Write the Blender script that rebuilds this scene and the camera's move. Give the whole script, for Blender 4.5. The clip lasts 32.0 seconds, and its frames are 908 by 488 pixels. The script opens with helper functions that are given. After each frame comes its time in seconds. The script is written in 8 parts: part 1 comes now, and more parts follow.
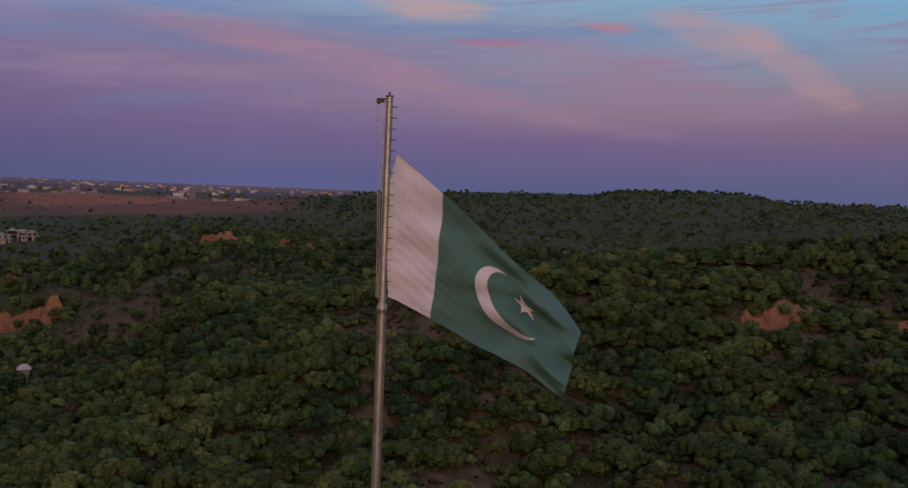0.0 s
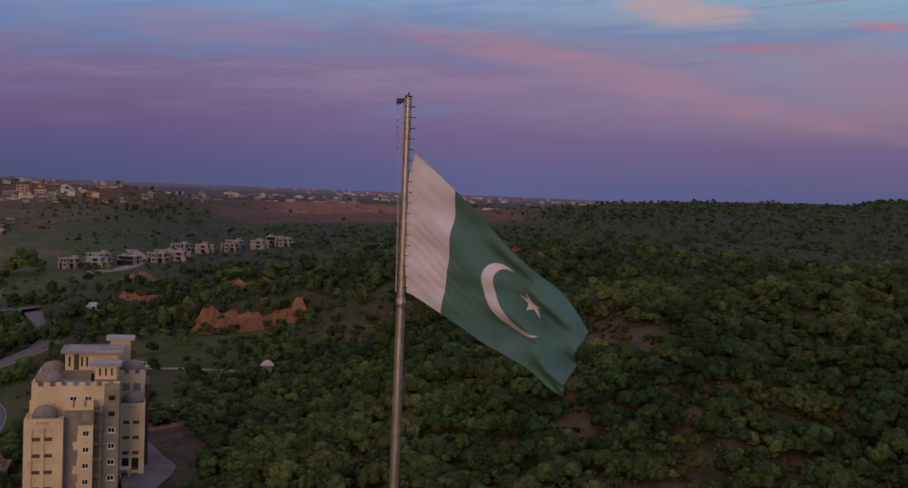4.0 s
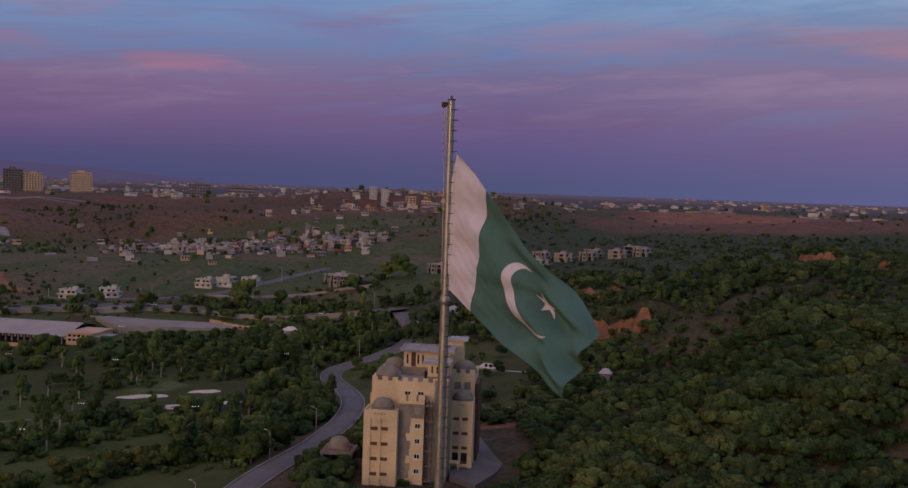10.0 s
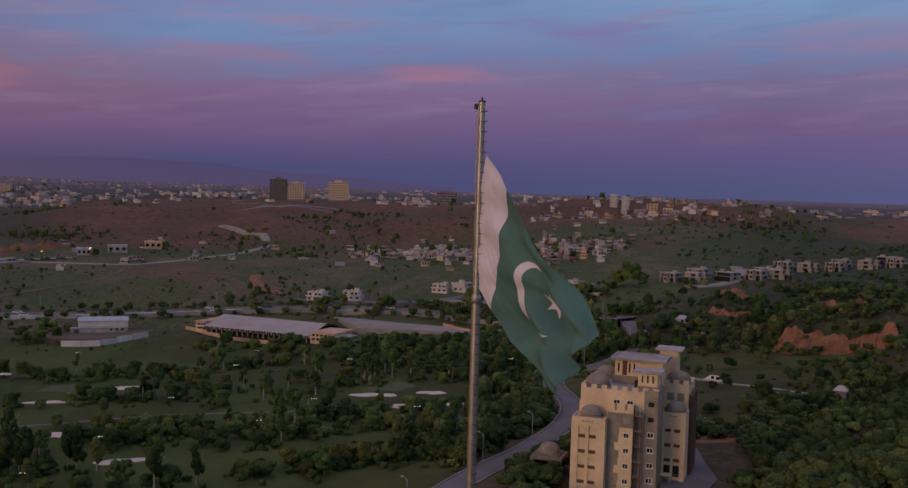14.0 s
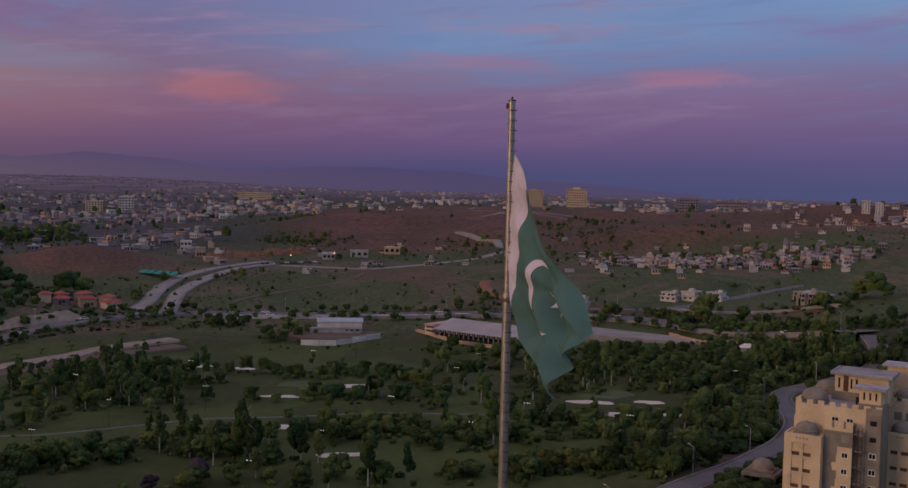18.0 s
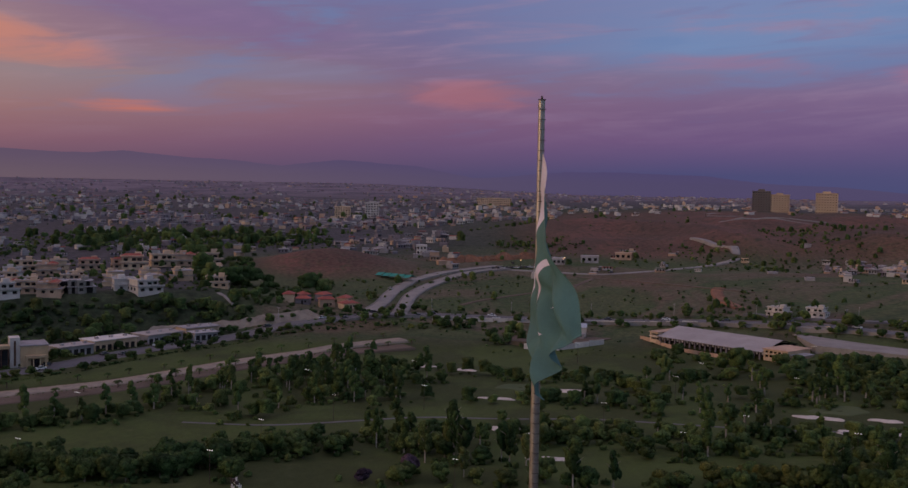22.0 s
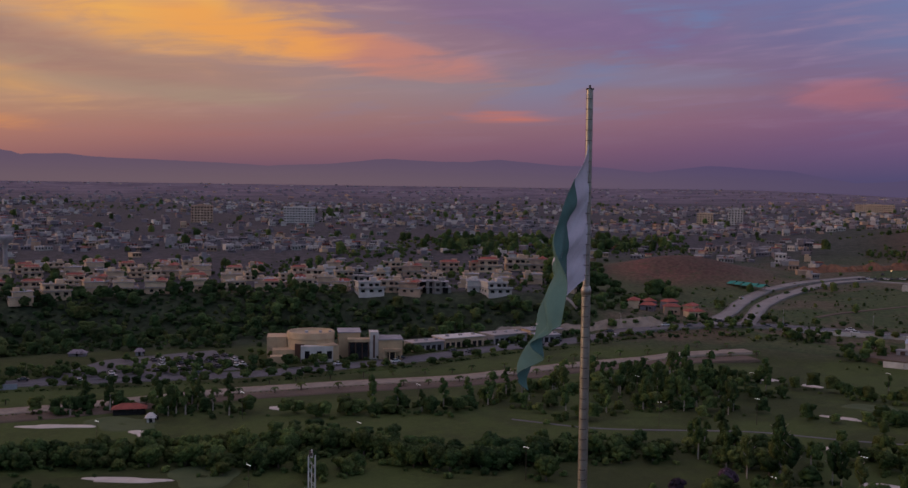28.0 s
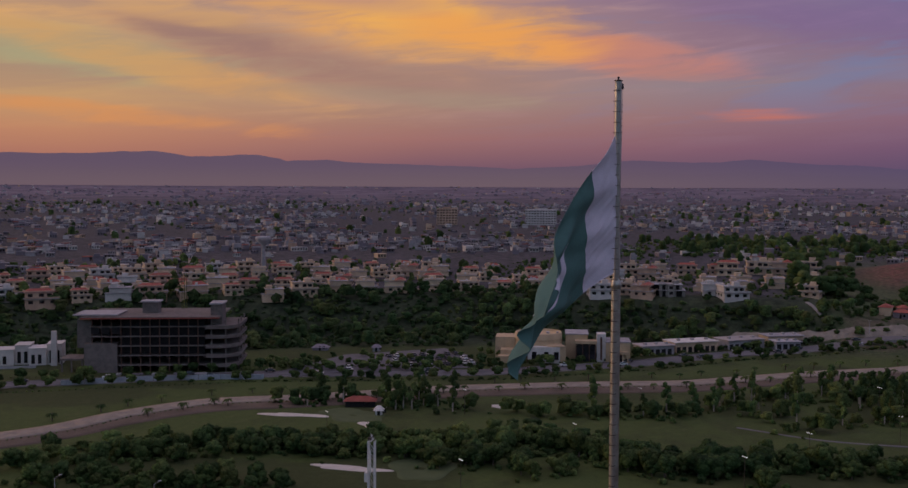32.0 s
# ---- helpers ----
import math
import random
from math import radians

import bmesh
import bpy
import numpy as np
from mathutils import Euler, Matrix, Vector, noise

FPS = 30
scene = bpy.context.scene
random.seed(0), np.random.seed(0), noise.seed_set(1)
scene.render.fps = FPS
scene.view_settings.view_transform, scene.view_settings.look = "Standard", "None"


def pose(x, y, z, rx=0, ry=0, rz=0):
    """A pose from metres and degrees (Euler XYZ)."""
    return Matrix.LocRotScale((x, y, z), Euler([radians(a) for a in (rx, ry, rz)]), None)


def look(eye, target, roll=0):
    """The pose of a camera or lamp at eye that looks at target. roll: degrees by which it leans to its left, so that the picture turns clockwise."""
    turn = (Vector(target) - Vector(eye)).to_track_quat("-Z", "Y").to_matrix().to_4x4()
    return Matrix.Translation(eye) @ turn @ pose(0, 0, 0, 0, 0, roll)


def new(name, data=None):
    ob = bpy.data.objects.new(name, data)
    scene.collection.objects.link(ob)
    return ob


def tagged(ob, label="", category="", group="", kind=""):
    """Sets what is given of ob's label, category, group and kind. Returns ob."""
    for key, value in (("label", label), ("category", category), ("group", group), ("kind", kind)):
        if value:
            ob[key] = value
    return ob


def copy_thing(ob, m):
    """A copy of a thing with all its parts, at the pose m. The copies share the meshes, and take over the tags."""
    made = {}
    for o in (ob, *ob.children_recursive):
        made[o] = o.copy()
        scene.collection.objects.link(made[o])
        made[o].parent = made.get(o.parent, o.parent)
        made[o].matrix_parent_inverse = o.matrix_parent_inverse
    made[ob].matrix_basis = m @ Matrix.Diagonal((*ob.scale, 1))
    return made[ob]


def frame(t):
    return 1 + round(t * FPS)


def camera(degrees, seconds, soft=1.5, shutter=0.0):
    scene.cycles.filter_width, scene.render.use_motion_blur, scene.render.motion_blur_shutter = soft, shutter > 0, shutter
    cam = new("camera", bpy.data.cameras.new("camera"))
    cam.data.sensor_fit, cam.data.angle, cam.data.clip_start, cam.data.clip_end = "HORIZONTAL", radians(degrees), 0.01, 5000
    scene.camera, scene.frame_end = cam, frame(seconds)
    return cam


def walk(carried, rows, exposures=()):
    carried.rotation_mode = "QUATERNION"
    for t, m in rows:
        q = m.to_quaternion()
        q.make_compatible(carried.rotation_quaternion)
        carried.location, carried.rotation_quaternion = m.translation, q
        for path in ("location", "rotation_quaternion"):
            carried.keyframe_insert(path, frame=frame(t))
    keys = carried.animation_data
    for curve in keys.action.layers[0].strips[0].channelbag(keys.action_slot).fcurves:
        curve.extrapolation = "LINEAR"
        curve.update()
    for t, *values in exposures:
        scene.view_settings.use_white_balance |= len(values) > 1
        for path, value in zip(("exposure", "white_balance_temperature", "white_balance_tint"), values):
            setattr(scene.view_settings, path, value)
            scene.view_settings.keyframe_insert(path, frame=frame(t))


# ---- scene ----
# The camera circles a flagpole that stands at the origin; +y is the first view's way, z = 0 near the eye.
cam = camera(47.40, 32.0)
ROWS = [
    (0, 8.401, -39.162, 0.325, 8.369, -2.934, -2.274),
    (1, 10.822, -38.946, 0.318, 11.847, -2.928, -2.316),
    (2, 13.096, -38.542, 0.273, 15.334, -2.912, -2.325),
    (3, 15.279, -37.979, 0.225, 18.825, -2.905, -2.311),
    (4, 17.401, -37.275, 0.193, 22.319, -2.916, -2.281),
    (5, 19.48, -36.443, 0.182, 25.818, -2.942, -2.24),
    (6, 21.519, -35.492, 0.191, 29.319, -2.978, -2.191),
    (7, 23.514, -34.428, 0.214, 32.822, -3.018, -2.137),
    (8, 25.456, -33.257, 0.243, 36.322, -3.056, -2.079),
    (9, 27.337, -31.984, 0.27, 39.816, -3.085, -2.017),
    (10, 29.145, -30.614, 0.29, 43.3, -3.105, -1.951),
    (11, 30.87, -29.152, 0.299, 46.768, -3.115, -1.882),
    (12, 32.501, -27.6, 0.295, 50.217, -3.114, -1.81),
    (13, 34.03, -25.963, 0.28, 53.644, -3.107, -1.733),
    (14, 35.449, -24.244, 0.255, 57.048, -3.094, -1.654),
    (15, 36.752, -22.446, 0.224, 60.43, -3.079, -1.571),
    (16, 37.932, -20.573, 0.192, 63.792, -3.064, -1.487),
    (17, 38.984, -18.631, 0.163, 67.139, -3.05, -1.401),
    (18, 39.906, -16.627, 0.138, 70.476, -3.037, -1.316),
    (19, 40.694, -14.566, 0.12, 73.809, -3.027, -1.234),
    (20, 41.348, -12.46, 0.109, 77.143, -3.018, -1.155),
    (21, 41.87, -10.316, 0.1, 80.484, -3.009, -1.081),
    (22, 42.261, -8.146, 0.09, 83.835, -3, -1.014),
    (23, 42.527, -5.959, 0.072, 87.199, -2.991, -0.955),
    (24, 42.672, -3.765, 0.039, 90.573, -2.98, -0.903),
    (25, 42.703, -1.57, -0.016, 93.956, -2.967, -0.858),
    (26, 42.626, 0.62, -0.099, 97.342, -2.953, -0.818),
    (27, 42.447, 2.803, -0.21, 100.726, -2.935, -0.777),
    (28, 42.166, 4.977, -0.345, 104.104, -2.915, -0.73),
    (29, 41.782, 7.145, -0.489, 107.478, -2.893, -0.669),
    (30, 41.29, 9.307, -0.614, 110.859, -2.872, -0.58),
    (31, 40.676, 11.462, -0.676, 114.273, -2.865, -0.449),
    (32, 39.923, 13.605, -0.607, 117.77, -2.894, -0.256),
]
walk(cam, [(t, pose(x, y, z, 90 + pitch, roll, yaw)) for t, x, y, z, yaw, pitch, roll in ROWS])

# ---- sky and light: dusk, the sun just gone behind bearing 158 (counted from +y to -x) ----
SUN_BEARING = 158.0


def lin(r, g, b, k=1.0):
    """Linear colour of a screen colour."""
    f = lambda c: (c / 255 / 12.92 if c <= 10 else ((c / 255 + 0.055) / 1.055) ** 2.4) * k
    return (f(r), f(g), f(b), 1.0)


class Nodes:
    """Short hand for building node trees."""

    def __init__(self, tree):
        self.t = tree
        tree.nodes.clear()

    def add(self, kind, **sets):
        n = self.t.nodes.new(kind)
        for k, v in sets.items():
            if k in n.inputs:
                self.feed(n.inputs[k], v)
            elif k == "operation":
                n.operation = v
            elif k == "attribute_name":
                n.attribute_name = v
            elif k == "layer_name":
                n.layer_name = v
        return n

    def feed(self, socket, v):
        if isinstance(v, bpy.types.NodeSocket):
            self.t.links.new(v, socket)
        else:
            socket.default_value = v

    def math(self, op, a, b=0.0, c=0.0, clamp=False):
        n = self.t.nodes.new("ShaderNodeMath")
        n.operation, n.use_clamp = op, clamp
        for s, v in zip(n.inputs, (a, b, c)):
            self.feed(s, v)
        return n.outputs[0]

    def mix(self, f, a, b, how="MIX"):
        n = self.t.nodes.new("ShaderNodeMix")
        n.data_type, n.blend_type = "RGBA", how
        self.feed(n.inputs[0], f), self.feed(n.inputs[6], a), self.feed(n.inputs[7], b)
        return n.outputs[2]

    def smooth(self, v, lo, hi):
        n = self.t.nodes.new("ShaderNodeMapRange")
        n.interpolation_type = "SMOOTHSTEP"
        self.feed(n.inputs[0], v)
        n.inputs[1].default_value, n.inputs[2].default_value = lo, hi
        return n.outputs[0]

    def ramp(self, v, stops):
        n = self.t.nodes.new("ShaderNodeValToRGB")
        self.feed(n.inputs[0], v)
        e = n.color_ramp.elements
        while len(e) < len(stops):
            e.new(0.5)
        for el, (p, c) in zip(e, stops):
            el.position, el.color = p, c
        return n.outputs[0]

    def noise(self, vec, scale, detail=4.0, rough=0.55, warp=0.0):
        n = self.t.nodes.new("ShaderNodeTexNoise")
        self.feed(n.inputs["Vector"], vec)
        for k, v in (("Scale", scale), ("Detail", detail), ("Roughness", rough), ("Distortion", warp)):
            n.inputs[k].default_value = v
        return n.outputs[0]


world = bpy.data.worlds.new("dusk_sky")
scene.world = world
world.use_nodes = True
N = Nodes(world.node_tree)
co = N.add("ShaderNodeTexCoord").outputs["Generated"]
sep = N.add("ShaderNodeSeparateXYZ", Vector=co)
sx, sy, sz = sep.outputs
bear = N.math("MULTIPLY", N.math("ARCTAN2", N.math("MULTIPLY", sx, -1.0), sy), 180 / math.pi)  # -180..180, 0 at +y
elev = N.math("MULTIPLY", N.math("ARCSINE", sz), 180 / math.pi)
# how near the bearing lies to the sunset
away = N.math("ABSOLUTE", N.math("SUBTRACT", N.math("MODULO", N.math("ADD", bear, 540.0 - SUN_BEARING), 360.0), 180.0))
warm = N.smooth(away, 68.0, 14.0)
e12 = N.math("DIVIDE", elev, 12.0, clamp=True)


def column(*stops):
    """The colours of the sky up one bearing: pairs of height in degrees and screen colour."""
    return N.ramp(e12, [(e / 12, lin(*c)) for e, c in stops])


# the sky turns from blue-violet opposite the sunset to gold beside it
SKY = []


def sky_at(bearing, *stops):
    """Adds the sky's colours up one bearing, blended on from the one before."""
    global sky
    here = column(*stops)
    if SKY:
        sky = N.mix(N.math("DIVIDE", N.math("SUBTRACT", bear, float(SKY[-1][0])), float(bearing - SKY[-1][0]), clamp=True), sky, here)
    else:
        sky = here
    SKY.append((bearing, here))


sky_at(-15, (0.3, (80, 86, 132)), (2.2, (100, 90, 135)), (3.8, (126, 98, 130)), (5.4, (141, 121, 140)), (8.3, (116, 150, 180)), (11.5, (95, 166, 206)))
sky_at(3, (0.3, (78, 83, 133)), (2.8, (110, 88, 135)), (4.4, (140, 114, 140)), (6.9, (134, 128, 160)), (8.9, (128, 140, 170)), (10.8, (120, 162, 192)))
sky_at(20, (0.5, (82, 85, 138)), (3.0, (108, 88, 138)), (4.9, (125, 104, 145)), (6.5, (130, 108, 146)), (8.1, (128, 116, 152)), (10.0, (122, 150, 188)))
sky_at(40, (0.3, (70, 75, 122)), (1.9, (85, 75, 130)), (3.8, (105, 81, 130)), (6.4, (110, 100, 146)), (8.3, (110, 125, 170)), (10.2, (102, 145, 192)))
sky_at(56, (0.2, (65, 68, 116)), (1.4, (76, 70, 120)), (3.3, (105, 80, 130)), (5.2, (123, 95, 140)), (6.8, (113, 110, 156)), (8.6, (100, 130, 180)))
sky_at(71, (1.0, (66, 66, 116)), (2.8, (105, 75, 125)), (4.8, (118, 90, 132)), (6.3, (120, 107, 146)), (7.7, (98, 128, 178)), (9.9, (108, 124, 174)))
sky_at(86, (0.6, (76, 66, 106)), (2.2, (105, 75, 116)), (3.8, (128, 86, 120)), (5.4, (132, 98, 126)), (8.0, (110, 100, 146)), (10.2, (105, 106, 156)))
sky_at(104, (0.8, (100, 75, 102)), (2.4, (130, 86, 106)), (4.0, (148, 105, 112)), (5.7, (145, 124, 134)), (7.8, (144, 110, 128)), (10.4, (132, 105, 138)))
sky_at(119, (1.2, (118, 82, 100)), (2.9, (158, 104, 99)), (4.8, (165, 128, 113)), (6.6, (170, 130, 114)), (8.4, (176, 136, 120)), (10.5, (168, 132, 128)))
sky_at(138, (1.6, (168, 108, 94)), (3.2, (190, 130, 96)), (5.0, (196, 152, 104)), (7.0, (174, 152, 116)), (9.0, (190, 148, 112)), (10.8, (160, 130, 122)))
sky = N.mix(N.smooth(bear, 166.0, 180.0), sky, SKY[0][1])
# streaky cloud sheets, stretched along the horizon and slightly inclined
slant = N.math("ADD", elev, N.math("MULTIPLY", bear, 0.07))
flat = N.add("ShaderNodeCombineXYZ", X=N.math("MULTIPLY", bear, 0.05), Y=N.math("MULTIPLY", slant, 0.30), Z=2.7).outputs[0]
thin = N.add("ShaderNodeCombineXYZ", X=N.math("MULTIPLY", bear, 0.09), Y=N.math("MULTIPLY", slant, 1.1), Z=8.1).outputs[0]
sheet = N.noise(flat, 1.0, 5.0, 0.55, 0.6)
wisps = N.noise(flat, 3.0, 6.0, 0.58, 1.0)
fibres = N.noise(thin, 1.1, 5.0, 0.55, 0.9)
body = N.math("ADD", N.math("MULTIPLY", sheet, 0.5), N.math("ADD", N.math("MULTIPLY", wisps, 0.25), N.math("MULTIPLY", fibres, 0.25)))
high = N.smooth(elev, 1.5, 7.5)
sky = N.add("ShaderNodeHueSaturation", Saturation=N.math("ADD", 0.86, N.math("MULTIPLY", warm, 0.1)), Color=sky).outputs[0]
# thinner cloud catches the light, thicker cloud is greyer, clear gaps show the blue
sky = N.mix(N.math("MULTIPLY", N.smooth(body, 0.50, 0.62), N.math("MULTIPLY", high, 0.6)), sky, N.mix(warm, lin(152, 128, 156), lin(226, 172, 108)))
sky = N.mix(N.math("MULTIPLY", N.smooth(body, 0.50, 0.38), N.math("MULTIPLY", high, 0.5)), sky, N.mix(warm, lin(100, 128, 174), lin(156, 122, 116)))
sky = N.mix(N.math("MULTIPLY", N.smooth(fibres, 0.52, 0.68), N.math("MULTIPLY", high, 0.22)), sky, N.mix(warm, lin(112, 100, 142), lin(172, 128, 112)))


def streak(b, e, wb, we, tilt, colour, strength):
    """One ragged cloud bank of its own, centred on a bearing and a height in degrees."""
    global sky
    db, de = N.math("SUBTRACT", bear, b), N.math("SUBTRACT", elev, e)
    de = N.math("SUBTRACT", de, N.math("MULTIPLY", db, tilt))
    d = N.math("ADD", N.math("POWER", N.math("ABSOLUTE", N.math("DIVIDE", db, wb * 1.15)), 2.0), N.math("POWER", N.math("ABSOLUTE", N.math("DIVIDE", de, we * 1.5)), 2.0))
    ragged = N.math("ADD", N.math("MULTIPLY", N.math("SUBTRACT", wisps, 0.5), 2.6), N.math("MULTIPLY", N.math("SUBTRACT", fibres, 0.5), 1.1))
    f = N.math("MULTIPLY", N.smooth(N.math("SUBTRACT", N.math("ADD", 0.8, ragged), d), -0.5, 1.1), N.smooth(d, 2.2, 0.5))
    sky = N.mix(N.math("MULTIPLY", f, min(1.0, strength * 0.85), clamp=True), sky, colour)


streak(13.5, 6.5, 14, 0.7, 0.19, lin(166, 126, 146), 0.65)
streak(-5.2, 8.8, 3.4, 0.75, 0.26, lin(184, 142, 146), 0.6)
streak(-9.6, 7.1, 3.0, 0.85, 0.62, lin(190, 144, 142), 0.55)
streak(0.3, 9.1, 1.7, 0.22, 0.04, lin(196, 110, 124), 0.8)
streak(6.3, 8.2, 2.3, 0.18, -0.02, lin(172, 108, 136), 0.75)
streak(10, 9.9, 3.6, 0.6, 0.12, lin(188, 156, 152), 0.9)
streak(-1, 6.6, 6, 1.2, 0.2, lin(152, 120, 146), 0.6)
streak(24, 7.3, 9, 0.35, 0.1, lin(112, 120, 162), 0.6)
streak(36, 8.2, 6, 0.7, 0.02, lin(146, 122, 158), 0.6)
streak(58.4, 6.2, 3.6, 0.35, 0.0, lin(156, 112, 140), 0.9)
streak(50, 8.6, 5, 0.6, 0.05, lin(118, 112, 160), 0.6)
streak(83, 5.2, 3.4, 0.6, 0.03, lin(180, 108, 112), 0.55)
streak(69, 6.9, 5, 0.35, 0.05, lin(146, 114, 146), 0.7)
streak(93.5, 6.3, 7, 0.45, 0.02, lin(128, 124, 152), 0.7)
streak(101.2, 4.15, 3.0, 0.26, 0.0, lin(200, 116, 98), 1.0)
streak(97, 8.8, 8, 0.9, 0.12, lin(122, 98, 142), 0.6)
streak(119.5, 9.2, 9, 1.7, 0.1, lin(228, 164, 92), 1.0)
streak(108.5, 7.4, 6, 0.8, 0.14, lin(202, 128, 106), 0.75)
streak(128, 7.5, 8, 1.1, 0.2, lin(160, 120, 112), 0.9)
streak(138.5, 7.2, 7, 1.0, 0.1, lin(166, 160, 126), 0.8)
streak(134, 6.7, 10, 0.7, 0.21, lin(214, 156, 96), 0.75)
streak(120, 5.2, 8, 0.4, 0.05, lin(160, 140, 122), 0.6)
streak(121.5, 10.0, 5.5, 0.9, 0.08, lin(234, 172, 94), 1.0)
streak(115.5, 8.4, 5.0, 0.8, 0.16, lin(234, 160, 86), 1.0)
streak(131, 8.4, 4.5, 0.7, 0.12, lin(150, 118, 112), 0.75)
streak(119, 6.2, 6.5, 0.6, 0.05, lin(156, 122, 112), 0.6)
streak(135, 3.9, 9, 0.4, 0.08, lin(216, 144, 88), 0.8)
streak(134, 9.6, 6, 0.5, 0.15, lin(212, 164, 112), 0.8)
streak(124, 10.6, 5, 0.6, 0.1, lin(168, 130, 130), 0.8)


# the sky high overhead, still holding the daylight
sky = N.mix(N.smooth(elev, 13.0, 45.0), sky, N.mix(warm, lin(176, 167, 198), lin(186, 164, 184)))
out = N.add("ShaderNodeOutputWorld")
bg = N.add("ShaderNodeBackground", Color=sky, Strength=1.0)
world.node_tree.links.new(bg.outputs[0], out.inputs[0])

sun = new("sunset_glow", bpy.data.lights.new("sunset_glow", "SUN"))
sun.data.energy, sun.data.angle, sun.data.color = 1.25, radians(32), (1.0, 0.62, 0.36)
_b = radians(SUN_BEARING + 34)
sun.matrix_world = look((0, 0, 0), (math.sin(_b), -math.cos(_b), -math.tan(radians(9))))
scene.view_settings.exposure = 0.0

# ---- materials ----


def material(name, a, b=None, rough=0.85, scale=1.0, bump=0.0, metal=0.0, stain=None, amount=0.5, per_object=0.0, fine=6.0, spec=0.3):
    """A surface that wanders between colours a and b at two scales, with stains and relief; scale: features per metre."""
    m = bpy.data.materials.new(name)
    m.use_nodes = True
    n = Nodes(m.node_tree)
    b = b or tuple(c * 0.7 for c in a)
    co = n.add("ShaderNodeTexCoord").outputs["Object"]
    big, small = n.noise(co, scale, 5.0, 0.6, 0.3), n.noise(co, scale * fine, 6.0, 0.65)
    col = n.mix(n.smooth(big, 0.35, 0.65), (*a, 1), (*b, 1))
    col = n.mix(0.55, col, n.mix(small, (0.45, 0.45, 0.45, 1), (1.5, 1.5, 1.5, 1)), "MULTIPLY")
    if stain:
        col = n.mix(n.math("MULTIPLY", n.smooth(n.noise(co, scale * 0.6, 7.0, 0.7, 0.6), 0.52, 0.7), amount), col, (*stain, 1))
    if per_object:
        r = n.add("ShaderNodeObjectInfo").outputs["Random"]
        v = n.math("ADD", n.math("MULTIPLY", r, per_object), 1.0 - per_object / 2)
        col = n.mix(1.0, col, n.add("ShaderNodeCombineColor", Red=v, Green=v, Blue=v).outputs[0], "MULTIPLY")
    p = n.add("ShaderNodeBsdfPrincipled")
    n.feed(p.inputs["Base Color"], col)
    n.feed(p.inputs["Roughness"], n.math("ADD", rough - 0.08, n.math("MULTIPLY", small, 0.16), clamp=True))
    p.inputs["Metallic"].default_value, p.inputs["Specular IOR Level"].default_value = metal, spec
    if bump:
        bp = n.add("ShaderNodeBump", Strength=bump, Distance=0.4 / scale / fine, Height=small)
        n.feed(p.inputs["Normal"], bp.outputs[0])
    n.t.links.new(p.outputs[0], n.add("ShaderNodeOutputMaterial").inputs[0])
    return m


def leaf_material(name, dark, light, yellow):
    """Foliage: every leaf clump a little different, every plant too."""
    m = bpy.data.materials.new(name)
    m.use_nodes = True
    n = Nodes(m.node_tree)
    isl = n.add("ShaderNodeNewGeometry").outputs["Random Per Island"]
    obj = n.add("ShaderNodeObjectInfo").outputs["Random"]
    tint = n.add("ShaderNodeAttribute", attribute_name="tint").outputs["Fac"]
    col = n.mix(isl, (*dark, 1), (*light, 1))
    v = n.math("FRACT", n.math("ADD", obj, tint))
    col = n.mix(n.math("MULTIPLY", n.smooth(v, 0.5, 1.0), 0.55), col, (*yellow, 1))
    k = n.math("ADD", 0.66, n.math("MULTIPLY", n.math("FRACT", n.math("MULTIPLY", v, 7.3)), 0.68))
    col = n.mix(1.0, col, n.add("ShaderNodeCombineColor", Red=k, Green=k, Blue=k).outputs[0], "MULTIPLY")
    where = n.add("ShaderNodeTexCoord").outputs["Object"]
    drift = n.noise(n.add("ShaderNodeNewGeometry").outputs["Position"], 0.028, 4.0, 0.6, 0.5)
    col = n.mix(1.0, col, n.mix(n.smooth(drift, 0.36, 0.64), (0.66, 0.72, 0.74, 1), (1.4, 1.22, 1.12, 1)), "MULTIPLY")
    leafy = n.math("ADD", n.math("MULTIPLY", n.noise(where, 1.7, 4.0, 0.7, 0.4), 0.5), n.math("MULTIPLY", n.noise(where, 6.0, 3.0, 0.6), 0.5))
    # crevice shade put into the colour: hollows of the relief darker, tufts lighter
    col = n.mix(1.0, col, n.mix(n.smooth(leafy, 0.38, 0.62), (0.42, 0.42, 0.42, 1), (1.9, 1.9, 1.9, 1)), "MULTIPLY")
    p = n.add("ShaderNodeBsdfPrincipled")
    n.feed(p.inputs["Base Color"], col)
    n.feed(p.inputs["Normal"], n.add("ShaderNodeBump", Strength=0.8, Distance=0.5, Height=leafy).outputs[0])
    p.inputs["Roughness"].default_value, p.inputs["Specular IOR Level"].default_value = 0.8, 0.08
    thin = n.add("ShaderNodeBsdfTranslucent", Color=col)
    mixed = n.add("ShaderNodeMixShader", Fac=0.3)
    n.t.links.new(p.outputs[0], mixed.inputs[1]), n.t.links.new(thin.outputs[0], mixed.inputs[2])
    n.t.links.new(mixed.outputs[0], n.add("ShaderNodeOutputMaterial").inputs[0])
    return m


